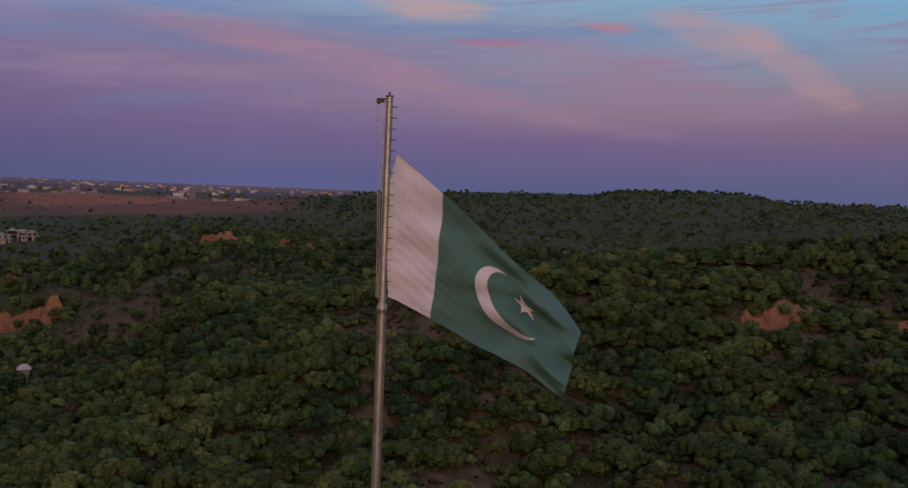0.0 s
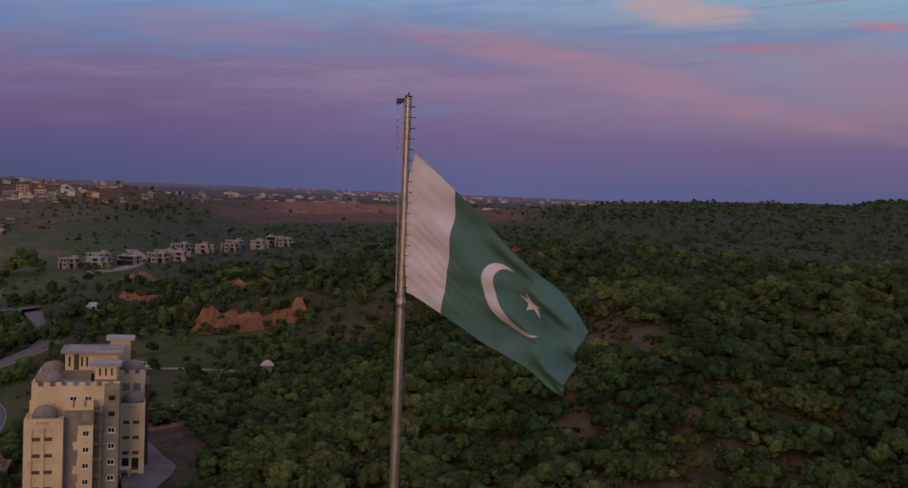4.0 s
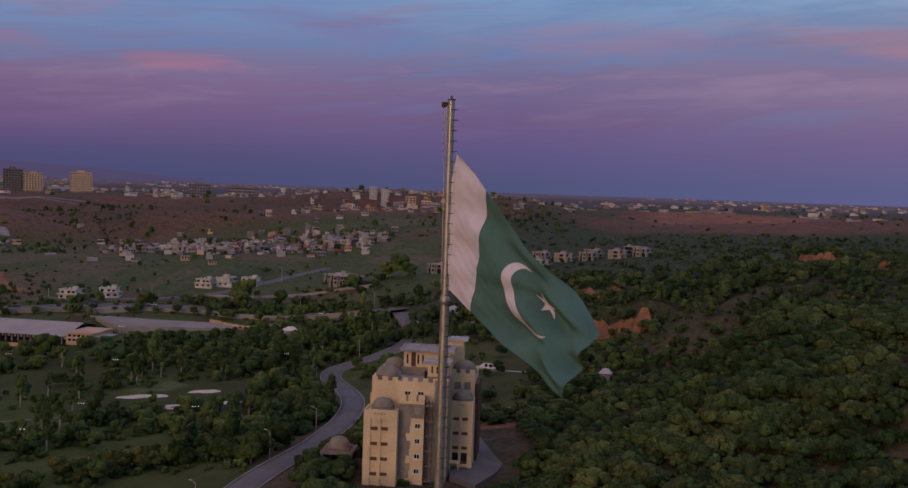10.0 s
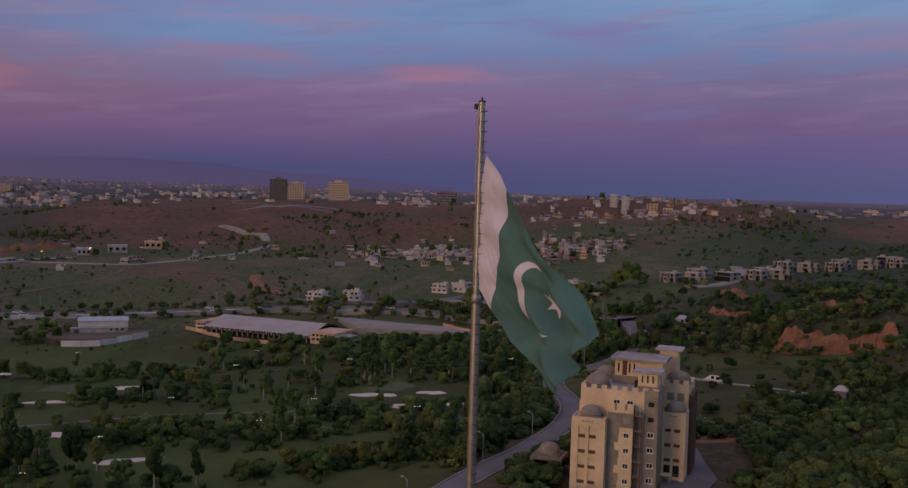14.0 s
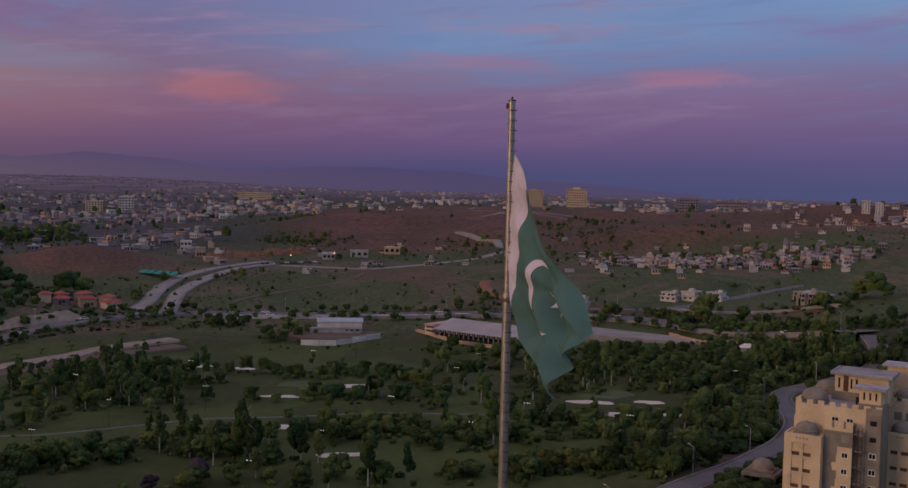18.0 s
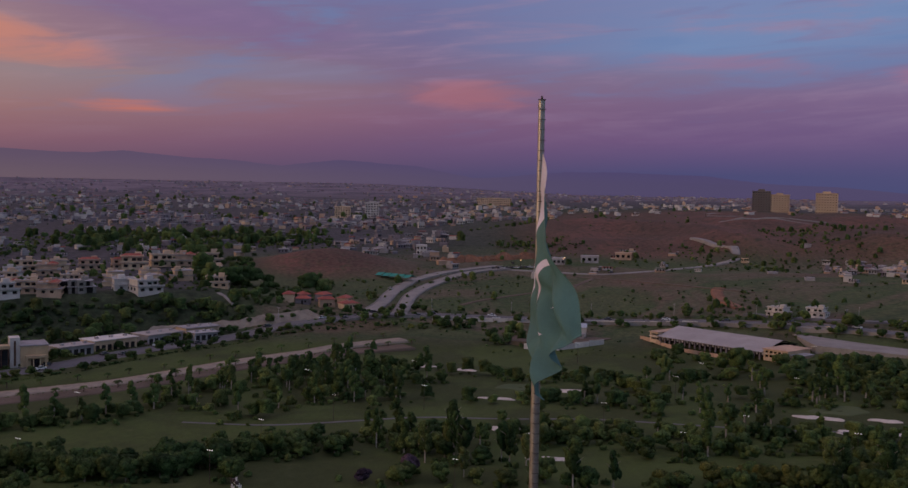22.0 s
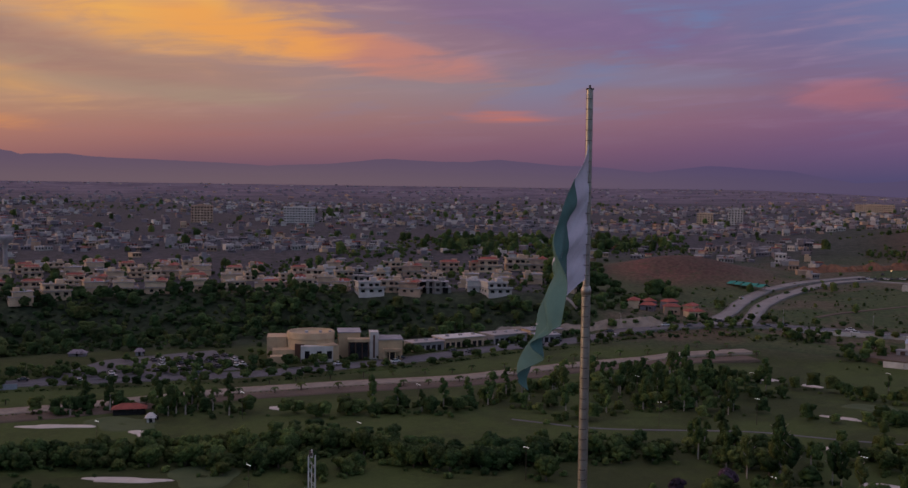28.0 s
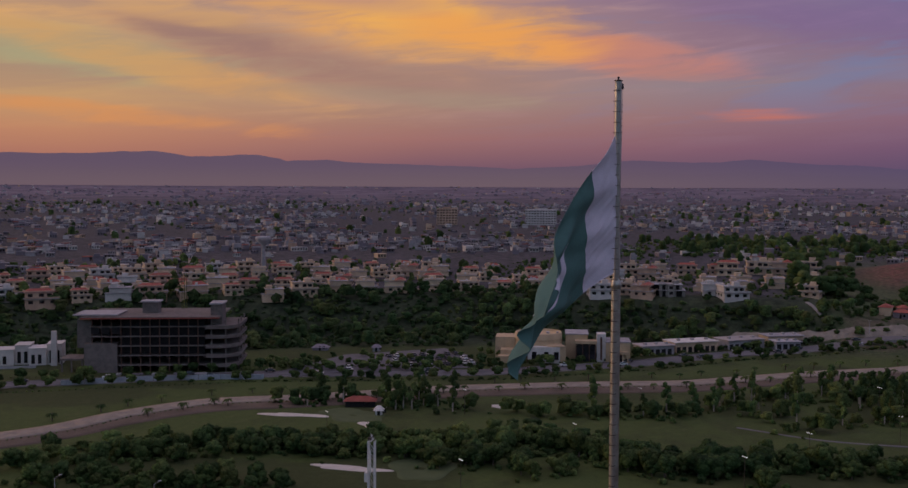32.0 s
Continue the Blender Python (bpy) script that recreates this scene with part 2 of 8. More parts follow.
def glass_material(name, tone):
    m = bpy.data.materials.new(name)
    m.use_nodes = True
    p = m.node_tree.nodes["Principled BSDF"]
    p.inputs["Base Color"].default_value, p.inputs["Roughness"].default_value = (*tone, 1), 0.12
    p.inputs["Specular IOR Level"].default_value = 0.6
    return m


def glow_material(name, colour, power):
    m = bpy.data.materials.new(name)
    m.use_nodes = True
    p = m.node_tree.nodes["Principled BSDF"]
    p.inputs["Emission Color"].default_value, p.inputs["Emission Strength"].default_value = (*colour, 1), power
    return m


M = {
    "steel": material("galvanised_steel", (0.42, 0.38, 0.33), (0.33, 0.29, 0.25), 0.42, 1.6, 0.15, 0.75, (0.22, 0.14, 0.09), 0.45),
    "dark_steel": material("dark_steel", (0.10, 0.075, 0.065), (0.06, 0.045, 0.04), 0.6, 3.0, 0.1, 0.5),
    "rope": material("rope", (0.55, 0.5, 0.48), (0.4, 0.36, 0.34), 0.9, 4.0),
    "cloth_white": material("white_cloth", (0.62, 0.56, 0.62), (0.55, 0.5, 0.56), 0.85, 0.7, 0.3, fine=30),
    "cloth_green": material("green_cloth", (0.07, 0.15, 0.13), (0.058, 0.125, 0.108), 0.8, 0.7, 0.3, fine=30),
    "plaster": material("sand_plaster", (0.68, 0.51, 0.32), (0.58, 0.43, 0.27), 0.9, 0.16, 0.25, stain=(0.26, 0.19, 0.14), amount=0.6, fine=14),
    "render_grey": material("bare_render", (0.27, 0.225, 0.175), (0.2, 0.165, 0.13), 0.92, 0.3, 0.3, stain=(0.36, 0.26, 0.17), amount=0.6, fine=12),
    "concrete": material("raw_concrete", (0.30, 0.27, 0.24), (0.22, 0.195, 0.175), 0.9, 0.4, 0.3, stain=(0.13, 0.11, 0.1), amount=0.5, fine=10, per_object=0.2),
    "dark_concrete": material("dark_concrete", (0.17, 0.14, 0.125), (0.12, 0.1, 0.09), 0.92, 0.4, 0.3, stain=(0.08, 0.065, 0.06), amount=0.5, fine=10, per_object=0.2),
    "dome": material("dome_concrete", (0.24, 0.205, 0.17), (0.18, 0.155, 0.13), 0.9, 0.6, 0.3, stain=(0.1, 0.085, 0.075), amount=0.5),
    "brown_panel": material("brown_panel", (0.11, 0.055, 0.035), (0.08, 0.04, 0.028), 0.7, 0.8, 0.1),
    "frame_white": material("white_frames", (0.68, 0.66, 0.6), (0.58, 0.56, 0.52), 0.6, 1.0),
    "glass": glass_material("dark_glass", (0.012, 0.014, 0.018)),
    # near-black that paints the shade inside openings; also netting and signs
    "void": material("interior_shade_and_black", (0.02, 0.018, 0.018), (0.012, 0.011, 0.012), 0.95, 0.5),
    "asphalt": material("asphalt", (0.125, 0.118, 0.122), (0.1, 0.094, 0.097), 0.85, 0.12, 0.2, stain=(0.16, 0.145, 0.13), amount=0.5, fine=18),
    "paving": material("concrete_paving", (0.26, 0.235, 0.215), (0.2, 0.18, 0.165), 0.88, 0.1, 0.2, stain=(0.15, 0.13, 0.115), amount=0.5, fine=16),
    "earth": material("bare_earth", (0.125, 0.09, 0.066), (0.095, 0.07, 0.05), 0.95, 0.08, 0.5, stain=(0.1, 0.085, 0.05), amount=0.6, fine=14),
    "tan_plaster": material("tan_plaster", (0.5, 0.36, 0.22), (0.42, 0.3, 0.18), 0.9, 0.16, 0.25, stain=(0.2, 0.15, 0.11), amount=0.6, fine=14),
    "red_earth": material("red_cliff_earth", (0.25, 0.115, 0.065), (0.15, 0.075, 0.045), 0.95, 0.14, 0.6, stain=(0.13, 0.09, 0.05), amount=0.7, fine=8),
    "sand": material("bunker_sand", (0.56, 0.5, 0.43), (0.48, 0.42, 0.36), 0.95, 0.2, 0.2, fine=12),
    "bark": material("bark", (0.14, 0.105, 0.08), (0.09, 0.07, 0.055), 0.9, 1.2, 0.4),
    "pale_bark": material("pale_bark", (0.34, 0.29, 0.24), (0.24, 0.2, 0.16), 0.85, 0.9, 0.3),
    "white_wall": material("white_walls", (0.54, 0.49, 0.45), (0.45, 0.41, 0.375), 0.85, 0.2, 0.15, stain=(0.3, 0.27, 0.25), amount=0.4, per_object=0.25, fine=10),
    "cream_wall": material("cream_walls", (0.58, 0.42, 0.28), (0.48, 0.34, 0.23), 0.85, 0.2, 0.15, stain=(0.3, 0.24, 0.2), amount=0.4, per_object=0.25, fine=10),
    "pink_wall": material("rose_walls", (0.48, 0.32, 0.22), (0.38, 0.25, 0.175), 0.85, 0.2, 0.15, per_object=0.25, fine=10),
    # mauve-grey: the tint of distance haze is put into this wall colour
    "brown_wall": material("haze_mauve_walls", (0.22, 0.185, 0.205), (0.165, 0.14, 0.155), 0.88, 0.2, 0.15, per_object=0.3, fine=10),
    "grey_wall": material("grey_walls", (0.37, 0.34, 0.34), (0.28, 0.255, 0.26), 0.88, 0.2, 0.15, stain=(0.18, 0.16, 0.16), amount=0.4, per_object=0.3, fine=10),
    "red_roof": material("red_tiles", (0.33, 0.085, 0.06), (0.25, 0.07, 0.05), 0.8, 0.4, 0.3, per_object=0.3, fine=12),
    "roof_slab": material("roof_slab", (0.35, 0.325, 0.33), (0.265, 0.245, 0.25), 0.9, 0.3, 0.2, stain=(0.16, 0.14, 0.13), amount=0.5, per_object=0.3),
    "metal_roof": material("sheet_metal_roof", (0.36, 0.32, 0.3), (0.3, 0.265, 0.25), 0.55, 0.12, 0.1, 0.2, fine=20),
    "blue_metal": material("blue_metal_sheet", (0.36, 0.39, 0.43), (0.29, 0.32, 0.36), 0.5, 0.2, 0.05, 0.2),
    "teal": material("green_tarpaulin", (0.02, 0.22, 0.18), (0.016, 0.17, 0.14), 0.7, 0.4, 0.3),
    "car_white": material("white_car_paint", (0.6, 0.6, 0.6), (0.55, 0.55, 0.55), 0.3, 0.5, spec=0.5),
    "car_dark": material("dark_car_paint", (0.05, 0.05, 0.06), (0.04, 0.04, 0.05), 0.3, 0.5, spec=0.5),
    "rubber": material("tyre_rubber", (0.02, 0.02, 0.02), (0.015, 0.015, 0.015), 0.8, 3.0),
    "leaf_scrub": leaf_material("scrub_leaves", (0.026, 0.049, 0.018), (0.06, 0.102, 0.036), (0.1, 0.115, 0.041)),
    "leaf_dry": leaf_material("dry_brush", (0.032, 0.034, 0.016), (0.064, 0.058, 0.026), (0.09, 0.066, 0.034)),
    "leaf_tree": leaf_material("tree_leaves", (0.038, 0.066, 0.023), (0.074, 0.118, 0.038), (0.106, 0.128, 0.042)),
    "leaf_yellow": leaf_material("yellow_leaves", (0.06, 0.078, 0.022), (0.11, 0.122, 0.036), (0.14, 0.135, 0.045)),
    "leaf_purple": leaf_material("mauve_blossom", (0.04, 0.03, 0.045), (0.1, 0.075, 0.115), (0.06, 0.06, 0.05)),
    "lamp": glow_material("lamp_glow", (1.0, 0.95, 0.85), 0.5),
    "amber": glow_material("amber_glow", (1.0, 0.5, 0.15), 3.0),
}

# ---- building tools ----


class Batch:
    """Gathers boxes, prisms and loose meshes, and makes one mesh of them."""

    def __init__(self):
        self.v, self.f, self.t, self.n = [], [], [], 0

    def raw(self, v, f, mat=0, tint=0.0, round_=False):
        self.v.append(np.asarray(v, float).reshape(-1, 3))
        self.f.append((np.asarray(f, int) + self.n, mat, round_))
        self.t.append(np.full(len(self.v[-1]), tint))
        self.n += len(self.v[-1])

    def box(self, x0, x1, y0, y1, z0, z1, mat=0, at=None, turn=0.0, taper=0.0):
        c = np.array([(x, y, z) for z in (z0, z1) for x, y in ((x0, y0), (x1, y0), (x1, y1), (x0, y1))], float)
        if taper:
            mx, my = (x0 + x1) / 2, (y0 + y1) / 2
            c[4:, 0] = mx + (c[4:, 0] - mx) * (1 - taper)
            c[4:, 1] = my + (c[4:, 1] - my) * (1 - taper)
        if at is not None:
            s, k = math.sin(turn), math.cos(turn)
            c = np.stack([c[:, 0] * k - c[:, 1] * s + at[0], c[:, 0] * s + c[:, 1] * k + at[1], c[:, 2] + at[2]], 1)
        self.raw(c, [(0, 3, 2, 1), (4, 5, 6, 7), (0, 1, 5, 4), (1, 2, 6, 5), (2, 3, 7, 6), (3, 0, 4, 7)], mat)

    def tube(self, points, radii, sides=10, mat=0, cap=True):
        """A round bar along points, with a radius at each."""
        pts = [Vector(p) for p in points]
        rings = []
        for i, p in enumerate(pts):
            way = (pts[min(i + 1, len(pts) - 1)] - pts[max(i - 1, 0)]).normalized()
            a = way.cross(Vector((0.3, 0.9, 0.1)) if abs(way.z) > 0.9 else Vector((0, 0, 1))).normalized()
            b = way.cross(a)
            rings += [tuple(p + (a * math.cos(q) + b * math.sin(q)) * radii[i]) for q in np.linspace(0, 2 * math.pi, sides, endpoint=False)]
        f = [(i * sides + j, i * sides + (j + 1) % sides, (i + 1) * sides + (j + 1) % sides, (i + 1) * sides + j)
             for i in range(len(pts) - 1) for j in range(sides)]
        self.raw(rings, f, mat, round_=sides > 5)
        if cap:
            self.raw(rings[:sides], [tuple(range(sides))], mat)
            self.raw(rings[-sides:], [tuple(reversed(range(sides)))], mat)

    def lathe(self, profile, at=(0, 0, 0), sides=20, mat=0):
        """A turned form: profile of (radius, z)."""
        v = [(at[0] + r * math.cos(q), at[1] + r * math.sin(q), at[2] + z) for r, z in profile for q in np.linspace(0, 2 * math.pi, sides, endpoint=False)]
        f = [(i * sides + j, i * sides + (j + 1) % sides, (i + 1) * sides + (j + 1) % sides, (i + 1) * sides + j)
             for i in range(len(profile) - 1) for j in range(sides)]
        self.raw(v, f, mat, round_=True)

    def mesh(self, name, mats, smooth=False, tint=False):
        me = bpy.data.meshes.new(name)
        v = np.concatenate(self.v)
        loops, starts, totals, mi, soft, n = [], [], [], [], [], 0
        for f, mat, rd in self.f:
            k = f.shape[1]
            loops.append(f.ravel())
            starts.append(n + np.arange(len(f)) * k)
            totals.append(np.full(len(f), k))
            mi.append(np.full(len(f), mat))
            soft.append(np.full(len(f), rd or smooth))
            n += f.size
        loops, starts, totals, mi, soft = map(np.concatenate, (loops, starts, totals, mi, soft))
        me.vertices.add(len(v)), me.loops.add(len(loops)), me.polygons.add(len(starts))
        me.vertices.foreach_set("co", v.ravel())
        me.loops.foreach_set("vertex_index", loops.astype(np.int32))
        me.polygons.foreach_set("loop_start", starts.astype(np.int32))
        me.polygons.foreach_set("loop_total", totals.astype(np.int32))
        for m in mats:
            me.materials.append(M[m])
        me.polygons.foreach_set("material_index", mi.astype(np.int32))
        me.polygons.foreach_set("use_smooth", soft)
        if tint:
            me.attributes.new("tint", "FLOAT", "POINT").data.foreach_set("value", np.concatenate(self.t))
        me.update(calc_edges=True)
        me.validate()
        return me


def part(name, batch, mat, parent=None, label="", smooth=False, m=None, tint=False):
    """Links a batch (or a mesh) as one object, under a thing or a part."""
    mats = [mat] if isinstance(mat, str) else mat
    ob = new(name, batch.mesh(name, mats, smooth, tint) if isinstance(batch, Batch) else batch)
    if parent is not None:
        ob.parent = parent
    if m is not None:
        ob.matrix_basis = m
    return tagged(ob, label) if label else ob


def thing(name, label, category, m=None, group="", kind=""):
    ob = new(name)
    ob.empty_display_size = 0.5
    if m is not None:
        ob.matrix_basis = m
    return tagged(ob, label, category, group, kind)


def b1(*a, **k):
    """A batch of one box."""
    b = Batch()
    b.box(*a, **k)
    return b


rnd = np.random.default_rng(7)


def hash2(i, j, k=0):
    h = np.sin(i * 127.1 + j * 311.7 + k * 74.7) * 43758.5453
    return h - np.floor(h)


def waves(x, y, size, octaves=4, k=0):
    """Value noise, -1 to 1, for arrays; size: metres of the largest feature."""
    s, amp, tot = 0.0, 1.0, 0.0
    for o in range(octaves):
        u, v = x / size * 2**o, y / size * 2**o
        i, j = np.floor(u), np.floor(v)
        fu, fv = u - i, v - j
        fu, fv = fu * fu * (3 - 2 * fu), fv * fv * (3 - 2 * fv)
        a = hash2(i, j, k + o) * (1 - fu) + hash2(i + 1, j, k + o) * fu
        b = hash2(i, j + 1, k + o) * (1 - fu) + hash2(i + 1, j + 1, k + o) * fu
        s, tot, amp = s + amp * (a * (1 - fv) + b * fv), tot + amp, amp * 0.5
    return 2 * s / tot - 1


def step(v, lo, hi):
    t = np.clip((v - lo) / (hi - lo), 0, 1)
    return t * t * (3 - 2 * t)


# ---- the ground: landforms by bearing (degrees from +y to -x) and distance from the pole ----
NEAR_SLOPES = [(8.3, 185, -33), (10.1, 202, -26), (3.4, 196, -36), (15.4, 196, -35), (8.1, 232, -22), (5.1, 184, -39), (13.6, 169, -42), (9, 156, -51), (23.3, 157, -54), (17.4, 262, -28), (19.4, 198, -43),
               (-12.4, 204, -31), (-16.2, 219, -31), (-9.7, 219, -20), (-4.2, 250, -15), (-7.8, 226, -22), (-5.8, 205, -31), (-13, 281, -11), (-25, 280, -6), (0, 165, -48), (-9, 172, -44), (-18, 170, -42), (-27, 200, -30),
               (31.7, 229, -58), (34, 300, -62), (31, 380, -41), (25, 400, -33), (21.2, 401, -27), (22, 484, -30), (4, 450, -24), (10, 330, -34), (-3, 330, -26)]  # the scrub hill, its spurs and gullies
VALLEY = [(56, 330, -70), (64, 300, -73), (54, 420, -66), (72, 460, -73)]  # the valley floor
PLATEAU = [(47, 198, -67), (39, 225, -67), (41, 325, -63), (36, 370, -60), (37, 440, -43), (44, 450, -40), (64, 515, -58)]  # the shelf with the villas
RIDGES = [(15, 760, -12), (22, 760, -17), (26, 650, -24), (32, 600, -29), (27, 950, -25), (7, 780, -7), (2.5, 780, -5), (-1.5, 780, -4), (-8, 780, -4), (-12, 740, -4), (-20, 700, 0), (20, 1500, -22)]  # the ridges behind the scrub hill
FAR_HILLS = [(52, 560, -52), (40, 620, -36), (41, 812, -17), (50, 974, -18), (66, 1100, -24), (76, 1070, -31)]  # the red hills below the town
SPOTS = NEAR_SLOPES + VALLEY + PLATEAU + RIDGES + FAR_HILLS
_D, _Z = np.log([10, 430, 560, 760, 1070, 1600, 2500, 5200]), [-74, -74, -64, -51, -32, -25, -21, -16]


CLIFFS = [(-219, 282, -178, 300, 11), (-240, 333, -219, 350, 6), (-172, 402, -152, 411, 8), (-135, 380, -112, 384, 5), (40, 201, 60, 209, 7), (76, 214, 86, 217, 4), (-58, 176, -50, 178, 3),
          (-290, 328, -270, 323, 4), (-268, 300, -250, 312, 5), (-36, 158, -30, 160, 3), (-12, 150, -4, 151, 3), (20, 168, 24, 170, 2.5), (-60, 300, -48, 304, 3.5), (10, 330, 26, 334, 4)]


def polar(x, y):
    d = np.maximum(np.hypot(x, y), 8.0)
    b = np.degrees(np.arctan2(-x, y))
    return np.where(b < -120, b + 360, b), d


def plain(b, d):
    """The valley floor, which climbs slowly to the town, and a terrace over the gardens."""
    low = np.interp(np.log(d), _D, _Z)
    high = np.where(d > 560, np.interp(d, [560, 760, 1100, 1600, 2500, 3500, 5200], [-56, -52, -46, -40, -30, -10, 30]), -74 + 18 * step(d, 478, 520))
    far = step(d, 700, 1000)
    k = step(b - 92 + 17 * far, 0, 8 + 6 * far)
    return low * (1 - k) + high * k


def height(x, y, rough=True):
    b, d = polar(np.asarray(x, float), np.asarray(y, float))
    num, den = 0.0, 0.03
    for sb, sd, sz in SPOTS:
        w = np.exp(-(((b - sb) / 7) ** 2 + (np.log(d / sd) / 0.14) ** 2))
        num, den = num + w * (sz - plain(np.float64(sb), np.float64(sd))), den + w
    z = plain(b, d) + num / den
    if rough:
        hilly = step(b, 41, 33) * step(d, 90, 150) * (1 - step(d, 1000, 1600))
        hilly = hilly * (1 - step(55 - np.hypot((b - 43) * 4, (d - 215)), 0, 25))
        z = z + hilly * ((4.5 - 3.2 * step(d, 380, 560)) * waves(x, y, 70, 4) - 1.0 + 5 * (0.3 - np.abs(waves(x, y, 60, 2, 83))) * (1 - step(d, 330, 430)))
        z = z + step(d, 430, 600) * step(b, 50, 62) * 1.2 * waves(x, y, 120, 3, 5)
        fold = step(b, 40, 32) * step(d, 260, 330) * (1 - step(d, 560, 680))
        z = z + fold * 9 * (0.35 - np.abs(waves(x, y, 150, 2, 41)))
        red = step(d, 760, 860) * (1 - step(d, 1250, 1500)) * step(b, 78, 70) * step(b, 18, 28)
        z = z + red * 5 * waves(x, y, 130, 4, 9)
        z = z + 8.5 * np.exp(-(((b + 4.7) / 4.7) ** 6)) * np.exp(-(((d - 800) / 110) ** 2))
        dry = step(b, 36, 42) * step(b, 86, 76) * step(d, 730, 820) * (1 - step(d, 1050, 1200))
        z = z + dry * 26 * (0.4 - np.abs(waves(x, y, 190, 4, 61)))
    # the ground climbs to the brink of every cliff and falls off slowly behind it
    for x0, y0, x1, y1, tall in CLIFFS:
        mx, my, half = (x0 + x1) / 2, (y0 + y1) / 2, math.hypot(x1 - x0, y1 - y0) / 2
        nx, ny = (y1 - y0) / half / 2, -(x1 - x0) / half / 2
        if nx * mx + ny * my < 0:
            nx, ny = -nx, -ny
        out, side = (x - mx) * nx + (y - my) * ny, np.abs((x - mx) * ny - (y - my) * nx)
        z = z + 0.75 * tall * step(out, 0.4 * tall, 0.6 * tall + 5) * (1 - step(out, 10, 14 + 5 * tall)) * (1 - step(side, 0.75 * half, 1.3 * half + 3))
    z = z + 13 * np.exp(-(((x + 688) / 36) ** 2 + ((y + 16) / 46) ** 2))
    return z


def gz(x, y):
    return float(height(x, y))


def build_ground():
    """One sheet, fine near the pole and coarse far away, to the horizon."""
    bears = np.concatenate([np.arange(-34, 168, 0.55), np.arange(168, 326, 4.0)])
    rads = np.concatenate([[0.5, 20], np.geomspace(45, 760, 190), np.geomspace(775, 4950, 70)])
    nb, nr = len(bears), len(rads)
    B, D = np.meshgrid(np.radians(bears), rads)
    x, y = (-np.sin(B) * D).ravel(), (np.cos(B) * D).ravel()
    z = height(x, y)
    v = np.stack([x, y, z], 1)
    i, j = np.meshgrid(np.arange(nr - 1), np.arange(nb), indexing="ij")
    j2 = (j + 1) % nb
    f = np.stack([i * nb + j, (i + 1) * nb + j, (i + 1) * nb + j2, i * nb + j2], -1).reshape(-1, 4)
    me = bpy.data.meshes.new("ground")
    me.from_pydata(v.tolist(), [], f.tolist())
    b, d = polar(x, y)
    grass = step(b, 54, 58) * (1 - step(d + 14 * waves(x, y, 90, 3, 2), 440, 470))
    grass = np.maximum(grass, step(18 - np.abs(b - 42) * 1.6, 0, 5) * step(d, 238, 262) * (1 - step(d, 345, 372)) * 0.75)
    field = step(b, 37, 45) * step(d, 385, 440) * np.maximum(step(d, 430, 480), step(b, 62, 56)) * (1 - step(d, 720, 860))
    field = field * (1 - step(b, 95, 99))
    red = step(d + 60 * waves(x, y, 140, 3, 51), 760 - 90 * step(b, 38, 32), 860 - 120 * step(b, 38, 32)) * (1 - step(d, 1300, 1700)) * step(b, 80, 70) * (0.6 + 0.35 * step(b, 40, 34) + 0.6 * waves(x, y, 160, 4, 3))
    red = np.maximum(red, step(waves(x, y, 60, 4, 11), 0.18, 0.5) * (0.45 * field * step(b, 97, 93) + 0.2 * step(b, 50, 40) * step(d, 120, 200) * (1 - step(d, 500, 700))))
    red = np.maximum(red, 1.3 * np.exp(-(((x + 676) / 44) ** 2 + ((y + 18) / 48) ** 2)))
    red = np.where((b < 40) & (d > 600), np.clip(red, 0, 1) * np.clip(0.75 + 1.1 * waves(x, y, 120, 4, 71), 0.1, 1), red)
    red = red * (1 - 0.95 * step(b, 19, 15))
    red = np.clip(np.maximum(red, (0.72 + 0.4 * waves(x, y, 110, 4, 91)) * step(b, 34, 40) * step(b, 84, 76) * step(d, 730, 800) * (1 - step(d, 1200, 1500))), 0, 1)
    bands = step(b, 17, 22) * step(b, 36, 31) * step(d, 700, 790) * (1 - step(d, 1300, 1600)) * np.clip(0.75 + 1.3 * waves(x, y, 110, 4, 33), 0, 1)
    red = np.maximum(0.76 * red, bands)
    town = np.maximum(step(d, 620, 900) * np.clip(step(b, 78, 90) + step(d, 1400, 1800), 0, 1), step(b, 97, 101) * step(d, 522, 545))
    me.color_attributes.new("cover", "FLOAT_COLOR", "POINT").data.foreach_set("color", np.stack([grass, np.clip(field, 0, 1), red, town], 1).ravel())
    me.polygons.foreach_set("use_smooth", np.ones(len(me.polygons), bool))
    m = bpy.data.materials.new("land")
    m.use_nodes = True
    n = Nodes(m.node_tree)
    att = n.add("ShaderNodeVertexColor", layer_name="cover")
    gr, fi, rd = n.add("ShaderNodeSeparateColor", Color=att.outputs[0]).outputs
    tw = att.outputs["Alpha"]
    co = n.add("ShaderNodeTexCoord").outputs["Object"]
    n1, n2, n3 = n.noise(co, 0.02, 6, 0.6, 0.4), n.noise(co, 0.16, 6, 0.65), n.noise(co, 1.6, 5, 0.7)
    col = n.mix(n.smooth(n2, 0.35, 0.65), (0.036, 0.037, 0.021, 1), (0.062, 0.05, 0.031, 1))
    reach = n.add("ShaderNodeVectorMath", operation="LENGTH", Vector=co).outputs["Value"]
